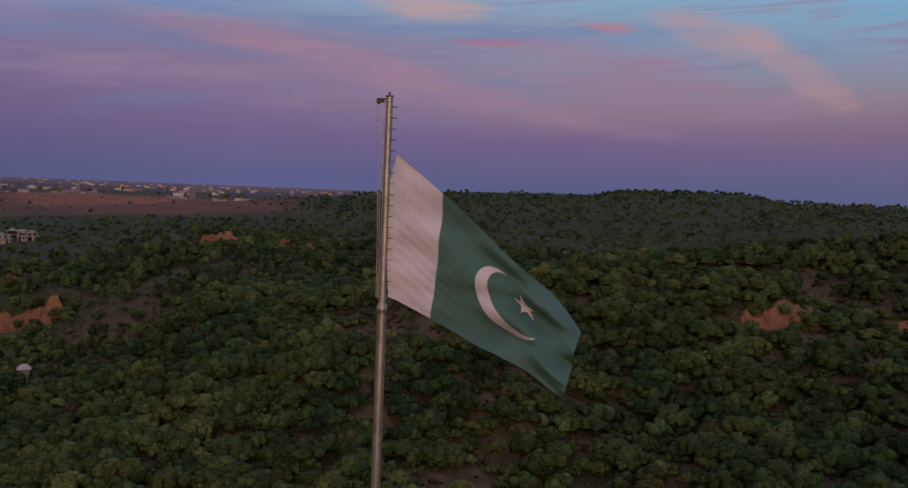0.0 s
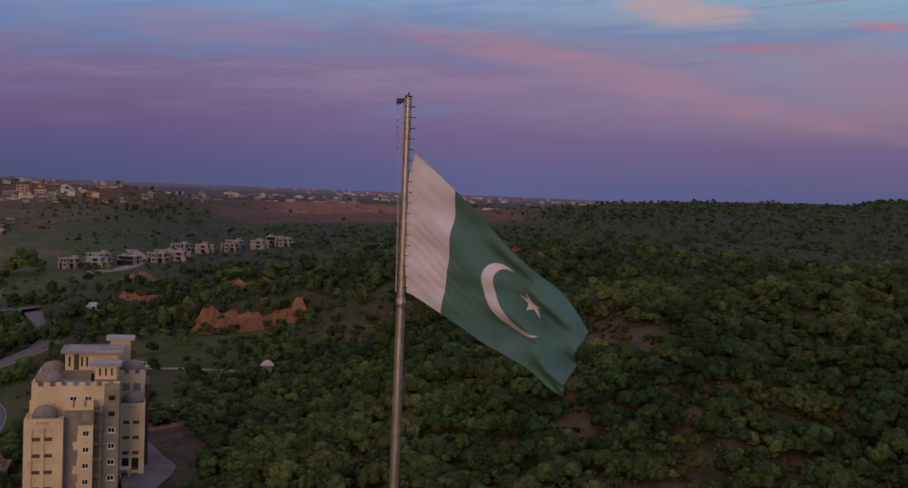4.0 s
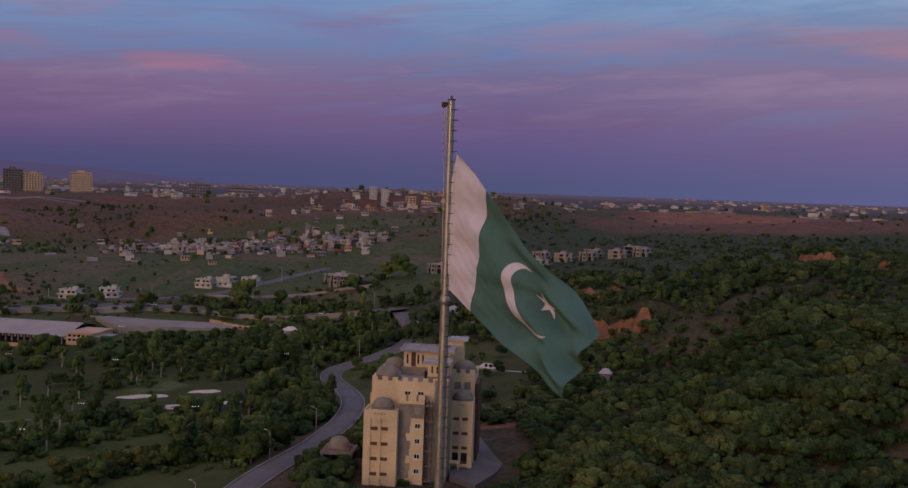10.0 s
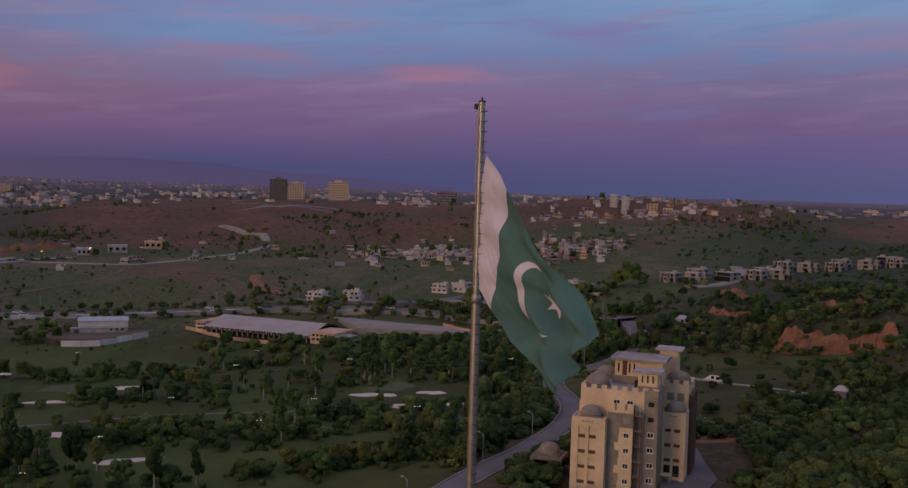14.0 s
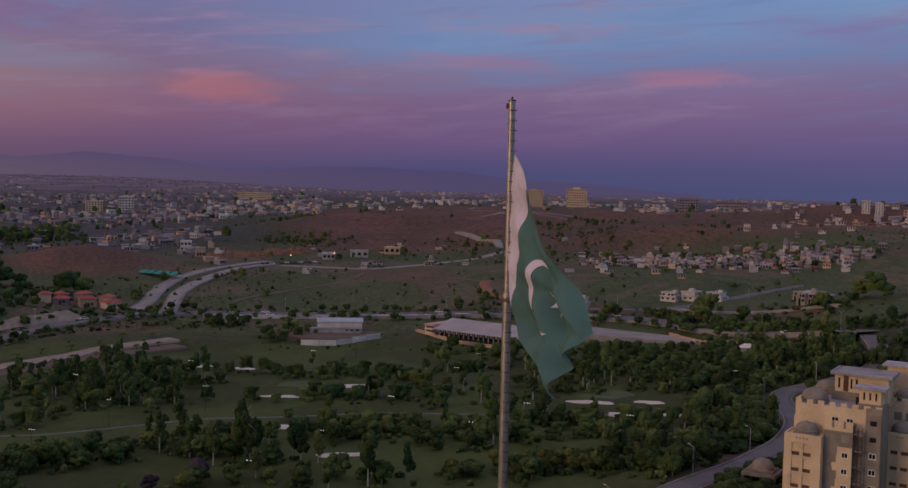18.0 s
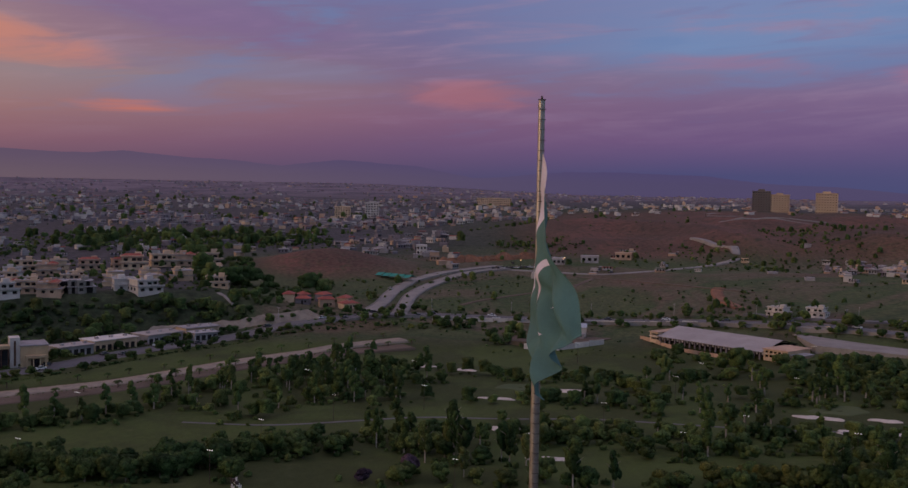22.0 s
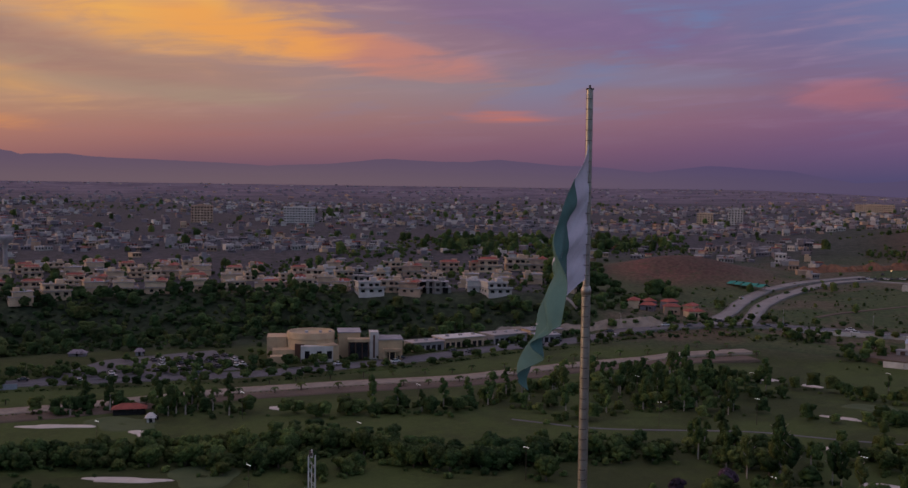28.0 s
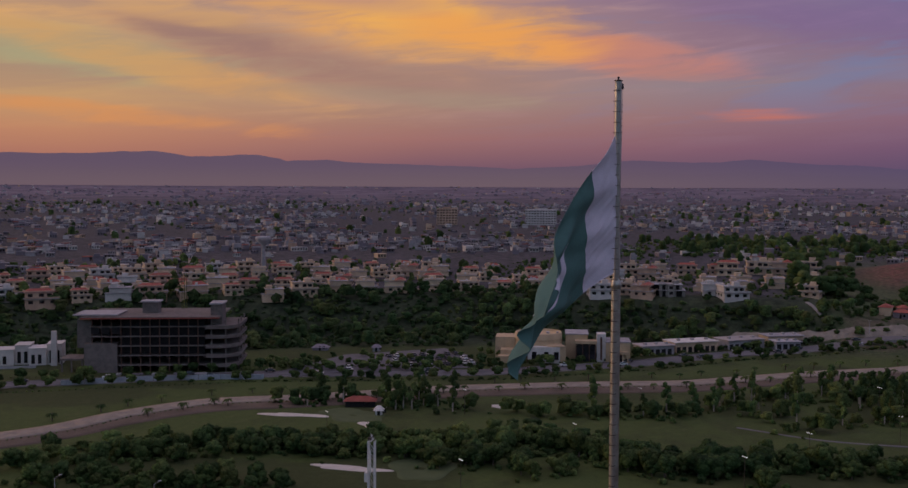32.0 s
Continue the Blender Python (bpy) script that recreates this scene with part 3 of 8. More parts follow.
    col = n.mix(n.math("MULTIPLY", n.smooth(n1, 0.44, 0.6), n.math("MULTIPLY", n.smooth(reach, 420.0, 260.0), 0.7)), col, (0.09, 0.064, 0.04, 1))
    col = n.mix(n.smooth(reach, 280.0, 420.0), col, n.mix(n.smooth(n2, 0.35, 0.65), (0.022, 0.031, 0.017, 1), (0.047, 0.058, 0.03, 1)))
    field = n.ramp(n.noise(co, 0.009, 6, 0.62, 0.8), [(0.34, (0.044, 0.062, 0.028, 1)), (0.43, (0.074, 0.084, 0.037, 1)), (0.52, (0.053, 0.074, 0.029, 1)), (0.6, (0.112, 0.088, 0.058, 1)), (0.66, (0.074, 0.08, 0.043, 1))])
    col = n.mix(fi, col, n.mix(n.math("MULTIPLY", n.smooth(n2, 0.5, 0.7), 0.6), field, (0.04, 0.05, 0.024, 1)))
    lawn = n.mix(n.smooth(n1, 0.42, 0.56), (0.043, 0.053, 0.017, 1), (0.06, 0.081, 0.022, 1))
    lawn = n.mix(n.math("MULTIPLY", n.smooth(n2, 0.52, 0.72), 0.35), lawn, (0.085, 0.09, 0.04, 1))
    col = n.mix(gr, col, lawn)
    # distance haze painted in: far ground lighter and mauve, town ground faintly mauve
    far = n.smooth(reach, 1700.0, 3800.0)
    haze_tone = n.mix(n.smooth(n.noise(co, 0.006, 7, 0.68), 0.42, 0.58), (0.105, 0.084, 0.11, 1), (0.19, 0.15, 0.18, 1))
    col = n.mix(tw, col, n.mix(far, n.mix(n.smooth(n2, 0.4, 0.6), (0.043, 0.043, 0.041, 1), (0.08, 0.071, 0.078, 1)), haze_tone))
    col = n.mix(n.math("MULTIPLY", n.smooth(rd, 0.0, 0.8), n.smooth(n2, 0.22, 0.55)), col, n.mix(n.smooth(rd, 0.78, 1.0), n.mix(n1, (0.13, 0.057, 0.044, 1), (0.168, 0.082, 0.064, 1)), (0.25, 0.105, 0.068, 1)))
    col = n.mix(n.math("MULTIPLY", rd, n.math("MULTIPLY", n.smooth(n.noise(co, 0.011, 6, 0.65, 0.6), 0.46, 0.58), n.add("ShaderNodeMapRange", Value=rd, **{"From Min": 0.75, "From Max": 1.0, "To Min": 0.78, "To Max": 0.3}).outputs[0])), col, (0.058, 0.046, 0.036, 1))
    n4 = n.noise(co, 0.42, 4, 0.6)
    col = n.mix(n.math("SUBTRACT", 0.6, n.math("MULTIPLY", gr, 0.42)), col, n.mix(n.smooth(n4, 0.32, 0.68), (0.55, 0.55, 0.55, 1), (1.45, 1.45, 1.45, 1)), "MULTIPLY")
    col = n.mix(0.7, col, n.mix(n3, (0.4, 0.4, 0.4, 1), (1.6, 1.6, 1.6, 1)), "MULTIPLY")
    p = n.add("ShaderNodeBsdfPrincipled")
    n.feed(p.inputs["Base Color"], col)
    p.inputs["Roughness"].default_value, p.inputs["Specular IOR Level"].default_value = 0.95, 0.15
    bp = n.add("ShaderNodeBump", Strength=0.6, Distance=0.5, Height=n.math("ADD", n2, n.math("MULTIPLY", n3, 0.4)))
    n.feed(p.inputs["Normal"], bp.outputs[0])
    n.t.links.new(p.outputs[0], n.add("ShaderNodeOutputMaterial").inputs[0])
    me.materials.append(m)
    return tagged(new("ground", me), "rolling scrub hills, golf lawns and plain with painted haze", "ground", kind="structure")


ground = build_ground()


def strip(name, line, width, mat, label, category, lift=0.12, kerb=0.0):
    """A road or path of that width laid along a line on the ground."""
    p = np.array(line, float)
    s = np.concatenate([[0], np.cumsum(np.hypot(*np.diff(p, axis=0).T))])
    q = np.arange(0, s[-1], 4.0)
    c = np.stack([np.interp(q, s, p[:, 0]), np.interp(q, s, p[:, 1])], 1)
    for _ in range(6):
        c[1:-1] = (c[:-2] + 2 * c[1:-1] + c[2:]) / 4
    w = np.gradient(c, axis=0)
    w /= np.hypot(w[:, 0], w[:, 1])[:, None]
    side = np.stack([w[:, 1], -w[:, 0]], 1)
    v, f = [], []
    cols = np.linspace(-0.5, 0.5, 5)
    zc = np.max([height(c[:, 0] + side[:, 0] * k * width, c[:, 1] + side[:, 1] * k * width) for k in cols], 0)
    for k in cols:
        e = c + side * k * width
        v.append(np.stack([e[:, 0], e[:, 1], zc + lift], 1))
    lo = [np.stack([(c + side * k * width)[:, 0], (c + side * k * width)[:, 1], zc - 3.0], 1) for k in (-0.5, 0.5)]
    n = len(c)
    allv = np.concatenate(v + lo)
    for k in range(4):
        a = np.arange(n - 1)
        f.append(np.stack([k * n + a, k * n + a + 1, (k + 1) * n + a + 1, (k + 1) * n + a], 1))
    a = np.arange(n - 1)
    f.append(np.stack([5 * n + a, 5 * n + a + 1, a + 1, a], 1))
    f.append(np.stack([4 * n + a, 4 * n + a + 1, 6 * n + a + 1, 6 * n + a], 1))
    b = Batch()
    b.raw(allv, np.concatenate(f))
    ob = tagged(part(name, b, mat, smooth=True), label, category, kind="structure")
    if kerb:
        for sgn in (-1, 1):
            kb = Batch()
            kv = [np.stack([(c + side * sgn * (width / 2 + o))[:, 0], (c + side * sgn * (width / 2 + o))[:, 1], zc + lift + h], 1)
                  for o, h in ((0, 0), (0, kerb), (0.35, kerb), (0.35, -2.0))]
            kb.raw(np.concatenate(kv), np.concatenate([np.stack([k * n + a, k * n + a + 1, (k + 1) * n + a + 1, (k + 1) * n + a], 1) for k in range(3)]))
            part("kerb", kb, "paving", ob)
    return ob


def sheet(name, corners, mat, label, category, lift=0.15, z=None, skirt=4.0):
    """A levelled paved area with the given corners."""
    p = np.array(corners, float)
    zz = (sorted(gz(*q) for q in p)[len(p) // 2] if z is None else z) + lift
    k = len(p)
    b = Batch()
    b.raw([(x, y, zz) for x, y in p], [tuple(range(k))])
    for i in range(k):
        (x0, y0), (x1, y1) = p[i], p[(i + 1) % k]
        b.raw([(x0, y0, zz), (x0, y0, zz - skirt), (x1, y1, zz - skirt), (x1, y1, zz)], [(0, 1, 2, 3)])
    return tagged(part(name, b, mat), label, category, kind="structure"), zz

# ---- the flagpole and its flag ----


def flagpole():
    pole = thing("flagpole", "tall galvanised steel flagpole with step irons and a pulley arm", "flagpole")
    b = Batch()
    b.tube([(0, 0, -78), (0, 0, -40), (0, 0, -20), (0, 0, -4.45)], [0.34, 0.25, 0.208, 0.186], 24)
    part("lower_tube", b, "steel", pole, smooth=True)
    b = Batch()
    b.lathe([(0.186, -4.5), (0.215, -4.46), (0.215, -4.3), (0.2, -4.24), (0.15, -4.12), (0.142, -4.1)], sides=24)
    part("collar", b, "steel", pole, "pale welded collar", smooth=True)
    b = Batch()
    b.tube([(0, 0, -4.4), (0, 0, 3.86)], [0.146, 0.136], 24)
    part("upper_tube", b, "steel", pole, smooth=True)
    b = Batch()
    b.lathe([(0.0, 3.84), (0.165, 3.84), (0.165, 3.88), (0.05, 3.9), (0.035, 3.94), (0.05, 3.97), (0.03, 4.02), (0.0, 4.03)], sides=16)
    part("cap", b, "dark_steel", pole, smooth=True)
    b = b1(-0.5, -0.12, -0.05, 0.05, 3.72, 3.78)
    b.box(-0.46, -0.2, -0.03, 0.03, 3.6, 3.72)
    b.tube([(-0.42, -0.06, 3.64), (-0.42, 0.06, 3.64)], [0.09, 0.09], 12)
    part("pulley_arm", b, "dark_steel", pole)
    # welded seams of the tube lengths
    for z in (-16.5, -28.5, -40.5, -52.5, -64.5):
        r = float(np.interp(z, [-78, -40, -20, -4], [0.34, 0.25, 0.208, 0.186])) + 0.012
        b = Batch()
        b.lathe([(r - 0.02, z - 0.06), (r, z - 0.04), (r, z + 0.04), (r - 0.02, z + 0.06)], sides=24)
        part("seam", b, "steel", pole, smooth=True)
    # step irons: bent bars up one side
    iron = Batch()
    iron.tube([(0.0, -0.11, 0), (0.17, -0.11, 0), (0.19, -0.09, 0), (0.19, 0.09, 0), (0.17, 0.11, 0), (0.0, 0.11, 0)], [0.014] * 6, 6)
    me = iron.mesh("step_iron", ["dark_steel"])
    for i in range(180):
        z = 3.45 - i * 0.42
        r = float(np.interp(z, [-78, -40, -20, -4.45, -4.4, 3.9], [0.34, 0.25, 0.208, 0.186, 0.146, 0.136]))
        part("step_iron", me, None, pole, m=pose(r * 0.8, 0, z, 0, 0, 4))
    # halyards
    for x0, y0, x1, y1, z1, r, nm in ((-0.49, 0.02, -0.27, 0.03, -3.9, 0.012, "halyard"), (-0.36, -0.03, -0.2, -0.05, -3.9, 0.012, "halyard"), (-0.22, -0.02, -0.19, 0.1, -3.95, 0.02, "halyard")):
        b = Batch()
        zs = np.linspace(3.62, z1, 12)
        b.tube([(x0 + (x1 - x0) * k + 0.05 * math.sin(k * 3.1), y0 + (y1 - y0) * k, z) for k, z in zip(np.linspace(0, 1, 12), zs)], [r] * 12, 6)
        part(nm, b, "rope", pole)
    b = Batch()
    for k in range(5):
        b.lathe([(0.0, 0), (0.035, 0.03), (0.0, 0.06)], (-0.475 + 0.02 * k, 0.02, 2.9 - 0.28 * k), 8)
    part("rope_knots", b, "dark_steel", pole)
    b = Batch()
    b.lathe([(0.0, 0.5), (0.7, 0.5), (0.75, 0.42), (1.6, 0.4), (1.7, 0.3), (1.7, -3)], (0, 0, gz(0, 0)), 24)
    part("footing", b, "concrete", pole)
    return pole


FLAG_W, FLAG_H = 8.4, 5.55
FLAG_TURN = radians(-4)


def cloth(u, v):
    """The flag's place for u along the fly and v up the hoist, both 0 to 1."""
    u, v = np.asarray(u, float), np.asarray(v, float)
    top = np.interp(u, [0, 0.19, 0.45, 0.66, 0.82, 0.93, 1.0], [1.72, 0.55, -1.0, -2.3, -3.38, -4.28, -4.9])
    low = np.interp(u, [0, 0.06, 0.25, 0.6, 0.78, 0.9, 1.0], [-3.85, -3.97, -4.55, -5.6, -6.3, -6.8, -7.1])
    tx = 0.2 + 7.95 * u - 0.6 * u * u
    lx = 0.05 + 7.7 * u - 0.6 * u * u
    x = lx + (tx - lx) * v + 0.25 * np.sin(np.pi * u) * np.sin(np.pi * v) - 0.15 * np.sin(np.pi * v) * (1 - u)
    z = low + (top - low) * v
    s = 1.25 * u + 0.55 * (1 - v)
    amp = 0.08 + 0.46 * u
    y = amp * np.sin(2 * np.pi * s * 1.05 + 0.5) * 0.42
    y = y + 0.27 * u * np.sin(2 * np.pi * (1.9 * (1 - v) - 0.9 * u) + 1.1) + 0.09 * np.sin(2 * np.pi * (3.3 * (1 - v) + 2.6 * u)) * (0.35 + u)
    y = y + 0.018 * np.sin(2 * np.pi * (6.5 * (1 - v) + 3.1 * u + 0.25 * np.sin(9 * u + 4 * v)) + 0.6) * (0.4 + 0.6 * u)
    y = y + 0.009 * np.sin(2 * np.pi * (11 * (1 - v) - 4.3 * u + 0.4 * np.sin(7 * v + 3 * u))) * (0.5 + 0.5 * np.sin(5 * u + 3 * v))
    z = z + 0.12 * np.sin(2 * np.pi * (1.6 * u + 0.8 * v)) * u
    y = y + 0.075 * np.sin(2 * np.pi * (2.7 * (1 - v) + 1.6 * u + 0.22 * np.sin(5 * u + 2 * v)) + 0.9) * np.sqrt(np.abs(u))
    y = y - 0.75 * u**1.5 * (1 - v) + 0.3 * u * v - 0.5 * np.sin(np.pi * u) * (0.35 + 0.65 * (1 - v))
    c, k = math.cos(FLAG_TURN), math.sin(FLAG_TURN)
    return np.stack([x * c - y * k + 0.12, x * k + y * c, z], -1)


def cloth_normal(u, v, e=0.004):
    n = np.cross(cloth(u + e, v) - cloth(u - e, v), cloth(u, v + e) - cloth(u, v - e))
    return n / np.linalg.norm(n, axis=-1)[..., None]


def flag():
    fl = thing("flag", "green and white cloth flag with crescent and star", "flag")

    def piece(name, u0, u1, nu, mat, label):
        U, V = np.meshgrid(np.linspace(u0, u1, nu), np.linspace(0, 1, 90), indexing="ij")
        n = cloth_normal(U, V) * 0.006
        f = np.array([(i * 90 + j, (i + 1) * 90 + j, (i + 1) * 90 + j + 1, i * 90 + j + 1) for i in range(nu - 1) for j in range(89)])
        k = nu * 90
        b = Batch()
        edge = [i * 90 for i in range(nu)] + [(nu - 1) * 90 + j for j in range(1, 90)] + [i * 90 + 89 for i in range(nu - 2, -1, -1)] + [j for j in range(88, 0, -1)]
        rim = [(edge[i], edge[(i + 1) % len(edge)], edge[(i + 1) % len(edge)] + k, edge[i] + k) for i in range(len(edge))]
        b.raw(np.concatenate([(cloth(U, V) + n).reshape(-1, 3), (cloth(U, V) - n).reshape(-1, 3)]), np.concatenate([f, f[:, ::-1] + k, np.array(rim)]))
        return part(name, b, mat, fl, label, smooth=True)

    piece("hoist_band", 0.0, 0.25, 34, "cloth_white", "white cloth band")
    piece("field", 0.25, 1.0, 100, "cloth_green", "dark green cloth")

    def emblem(name, quads, side, label):
        p = np.array(quads, float)
        u, v = p[:, 0] / FLAG_W, p[:, 1] / FLAG_H
        b = Batch()
        b.raw(cloth(u, v) + cloth_normal(u, v) * 0.016 * side, np.arange(len(p)).reshape(-1, 4))
        part(name, b, "cloth_white", fl, label, smooth=True)

    cx, cy, r1 = FLAG_W * 0.615, FLAG_H * 0.5, FLAG_H * 0.265
    way = radians(40)
    ix, iy, r2 = cx + 0.41 * math.cos(way), cy + 0.41 * math.sin(way), FLAG_H * 0.232
    rows = []
    half = math.acos((0.41**2 + r1**2 - r2**2) / (2 * 0.41 * r1))
    for q in np.linspace(half, 2 * math.pi - half, 65):
        ox, oy = cx + r1 * math.cos(way + q), cy + r1 * math.sin(way + q)
        a = math.atan2(oy - iy, ox - ix)
        rows.append([(ox + (ix + r2 * math.cos(a) - ox) * k, oy + (iy + r2 * math.sin(a) - oy) * k) for k in np.linspace(0, 1, 6)])
    moon = [rows[i + di][j + dj] for i in range(64) for j in range(5) for di, dj in ((0, 0), (1, 0), (1, 1), (0, 1))]
    sx, sy = cx + 0.86 * math.cos(way), cy + 0.86 * math.sin(way)
    star = []
    for k in range(5):
        a = way + k * 2 * math.pi / 5
        tip = np.array([sx + 0.56 * math.cos(a), sy + 0.56 * math.sin(a)])
        l, r = [np.array([sx + 0.22 * math.cos(a + s * math.pi / 5), sy + 0.22 * math.sin(a + s * math.pi / 5)]) for s in (-1, 1)]
        o = np.array([sx, sy])
        for s0, s1 in zip(np.linspace(0, 1, 5)[:-1], np.linspace(0, 1, 5)[1:]):
            star += [l + (tip - l) * s0, l + (tip - l) * s1, o + (tip - o) * s1, o + (tip - o) * s0]
            star += [o + (tip - o) * s0, o + (tip - o) * s1, r + (tip - r) * s1, r + (tip - r) * s0]
    for side in (-1, 1):
        emblem("crescent", moon, side, "white crescent")
        emblem("star", star, side, "white five-pointed star")
    return fl


flagpole()
flag()


def mast():
    """A slim lattice mast beside the pole."""
    x, y, zt = -1.2, -12.4, -12.4
    t = thing("lattice_mast", "slim white lattice mast with lamps and a box", "mast", pose(x, y, 0, 0, 0, 20))
    base = gz(x, y)
    w = 0.15
    for a, c in ((-w, -w), (w, -w), (w, w), (-w, w)):
        part("leg", b1(a - 0.025, a + 0.025, c - 0.025, c + 0.025, base - 0.5, zt), "frame_white", t)
    for k in range(40):
        z = zt - 0.15 - k * 0.42
        b = Batch()
        for s in (-w, w):
            b.tube([(-w, s, z), (w, s, z - 0.42)], [0.012, 0.012], 4)
            b.tube([(s, -w, z), (s, w, z - 0.42)], [0.012, 0.012], 4)
            b.box(-w, w, s - 0.012, s + 0.012, z - 0.012, z + 0.012)
        part("brace", b, "frame_white", t)
    b = b1(-0.3, 0.3, -0.05, 0.05, zt, zt + 0.06)
    b.box(-0.03, 0.03, -0.03, 0.03, zt, zt + 0.3)
    part("head_bar", b, "frame_white", t)
    for s in (-0.22, 0.22):
        part("floodlight", b1(s - 0.07, s + 0.07, -0.12, 0.04, zt + 0.06, zt + 0.2), "dark_steel", t)
    part("box", b1(-0.26, 0.1, -0.34, -0.2, zt - 2.0, zt - 1.55), "frame_white", t, "white control box")
    part("aerial", b1(0.24, 0.3, -0.02, 0.02, zt - 1.5, zt - 0.4), "frame_white", t)


mast()

# ---- the apartment building under construction ----


def window_part(parent, x, s, z, w=1.35, h=1.25, framed=True, name="window"):
    """A framed two-leaf window on a wall that faces -y at y = s."""
    b = Batch()
    if framed:
        for x0, x1, z0, z1 in ((-w / 2, w / 2, -h / 2, -h / 2 + 0.14), (-w / 2, w / 2, h / 2 - 0.14, h / 2), (-w / 2, -w / 2 + 0.14, -h / 2 + 0.14, h / 2 - 0.14),
                               (w / 2 - 0.14, w / 2, -h / 2 + 0.14, h / 2 - 0.14), (-0.05, 0.05, -h / 2 + 0.14, h / 2 - 0.14)):
            b.box(x + x0, x + x1, s - 0.09, s + 0.05, z + z0, z + z1)
        b.box(x - w / 2 - 0.12, x + w / 2 + 0.12, s - 0.16, s, z - h / 2 - 0.1, z - h / 2)
        win = part(name, b, "frame_white", parent)
    else:
        b.box(x - w / 2 - 0.08, x + w / 2 + 0.08, s - 0.05, s + 0.02, z - h / 2 - 0.12, z - h / 2)
        win = part(name, b, "concrete", parent, "open window without a frame")
    part("pane", b1(x - w / 2 + 0.1, x + w / 2 - 0.1, s - 0.025, s + 0.02, z - h / 2 + 0.1, z + h / 2 - 0.1), "glass" if framed else "void", win)
    return win


def bay_front(parent, x0, x1, s, top, low, bays, first, mat="plaster", void_rows=()):
    """A wall with recessed balcony bays, floor by floor; bays: (left, right)."""
    edges = [x0] + [e for bay in bays for e in bay] + [x1]
    b = Batch()
    for i in range(0, len(edges), 2):
        b.box(edges[i], edges[i + 1], s, s + 0.5, low, top)
    rows = []
    z = top - first
    while z - 2.7 > low:
        rows.append(z)
        z -= 3.45
    for l, r in bays:
        prev = top
        for z in rows:
            b.box(l, r, s, s + 0.5, z, prev)
            prev = z - 2.7
        b.box(l, r, s, s + 0.5, low, prev)
    part("front_wall", b, mat, parent)
    for k, z in enumerate(rows):
        part("ledge", b1(bays[0][0] - 0.25, bays[-1][1] + 0.25, s - 0.18, s, z - 2.85, z - 2.7), mat, parent)
        for l, r in bays:
            # backs in the chosen rows are near-black, for the shade inside open bays
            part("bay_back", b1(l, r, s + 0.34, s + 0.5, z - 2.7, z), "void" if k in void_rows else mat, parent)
            part("balcony_panel", b1(l + 0.04, r - 0.04, s + 0.08, s + 0.16, z - 2.7, z - 1.95), "brown_panel", parent, "dark brown balcony panel")


def dome(parent, x, y, z, r, drum=0.9):
    b = Batch()
    b.lathe([(r * 1.12, 0), (r * 1.12, drum * 0.5), (r * 1.04, drum * 0.55), (r * 1.04, drum), (r * 1.1, drum + 0.05), (r * 1.1, drum + 0.2), (r, drum + 0.22)]
            + [(r * math.cos(a), drum + 0.22 + r * 0.72 * math.sin(a)) for a in np.linspace(0.06, math.pi / 2, 9)], (x, y, z), 28)
    d = part("dome", b, "dome", parent, "weathered grey concrete dome", smooth=False)
    b = Batch()
    b.lathe([(0.22, 0), (0.2, 0.15), (0.0, 0.3)], (x, y, z + drum + 0.2 + r * 0.7), 10)
    part("finial", b, "dome", d)


def merlons(parent, x0, x1, y, z, h=0.9, w=1.25, gap=0.95, along="x"):
    n = max(1, int((x1 - x0 + gap) / (w + gap)))
    pitch = (x1 - x0 - w) / max(1, n - 1)
    for i in range(n):
        a = x0 + i * pitch
        b = b1(a, a + w, y, y + 0.35, z, z + h) if along == "x" else b1(y, y + 0.35, a, a + w, z, z + h)
        part("merlon", b, "plaster", parent)


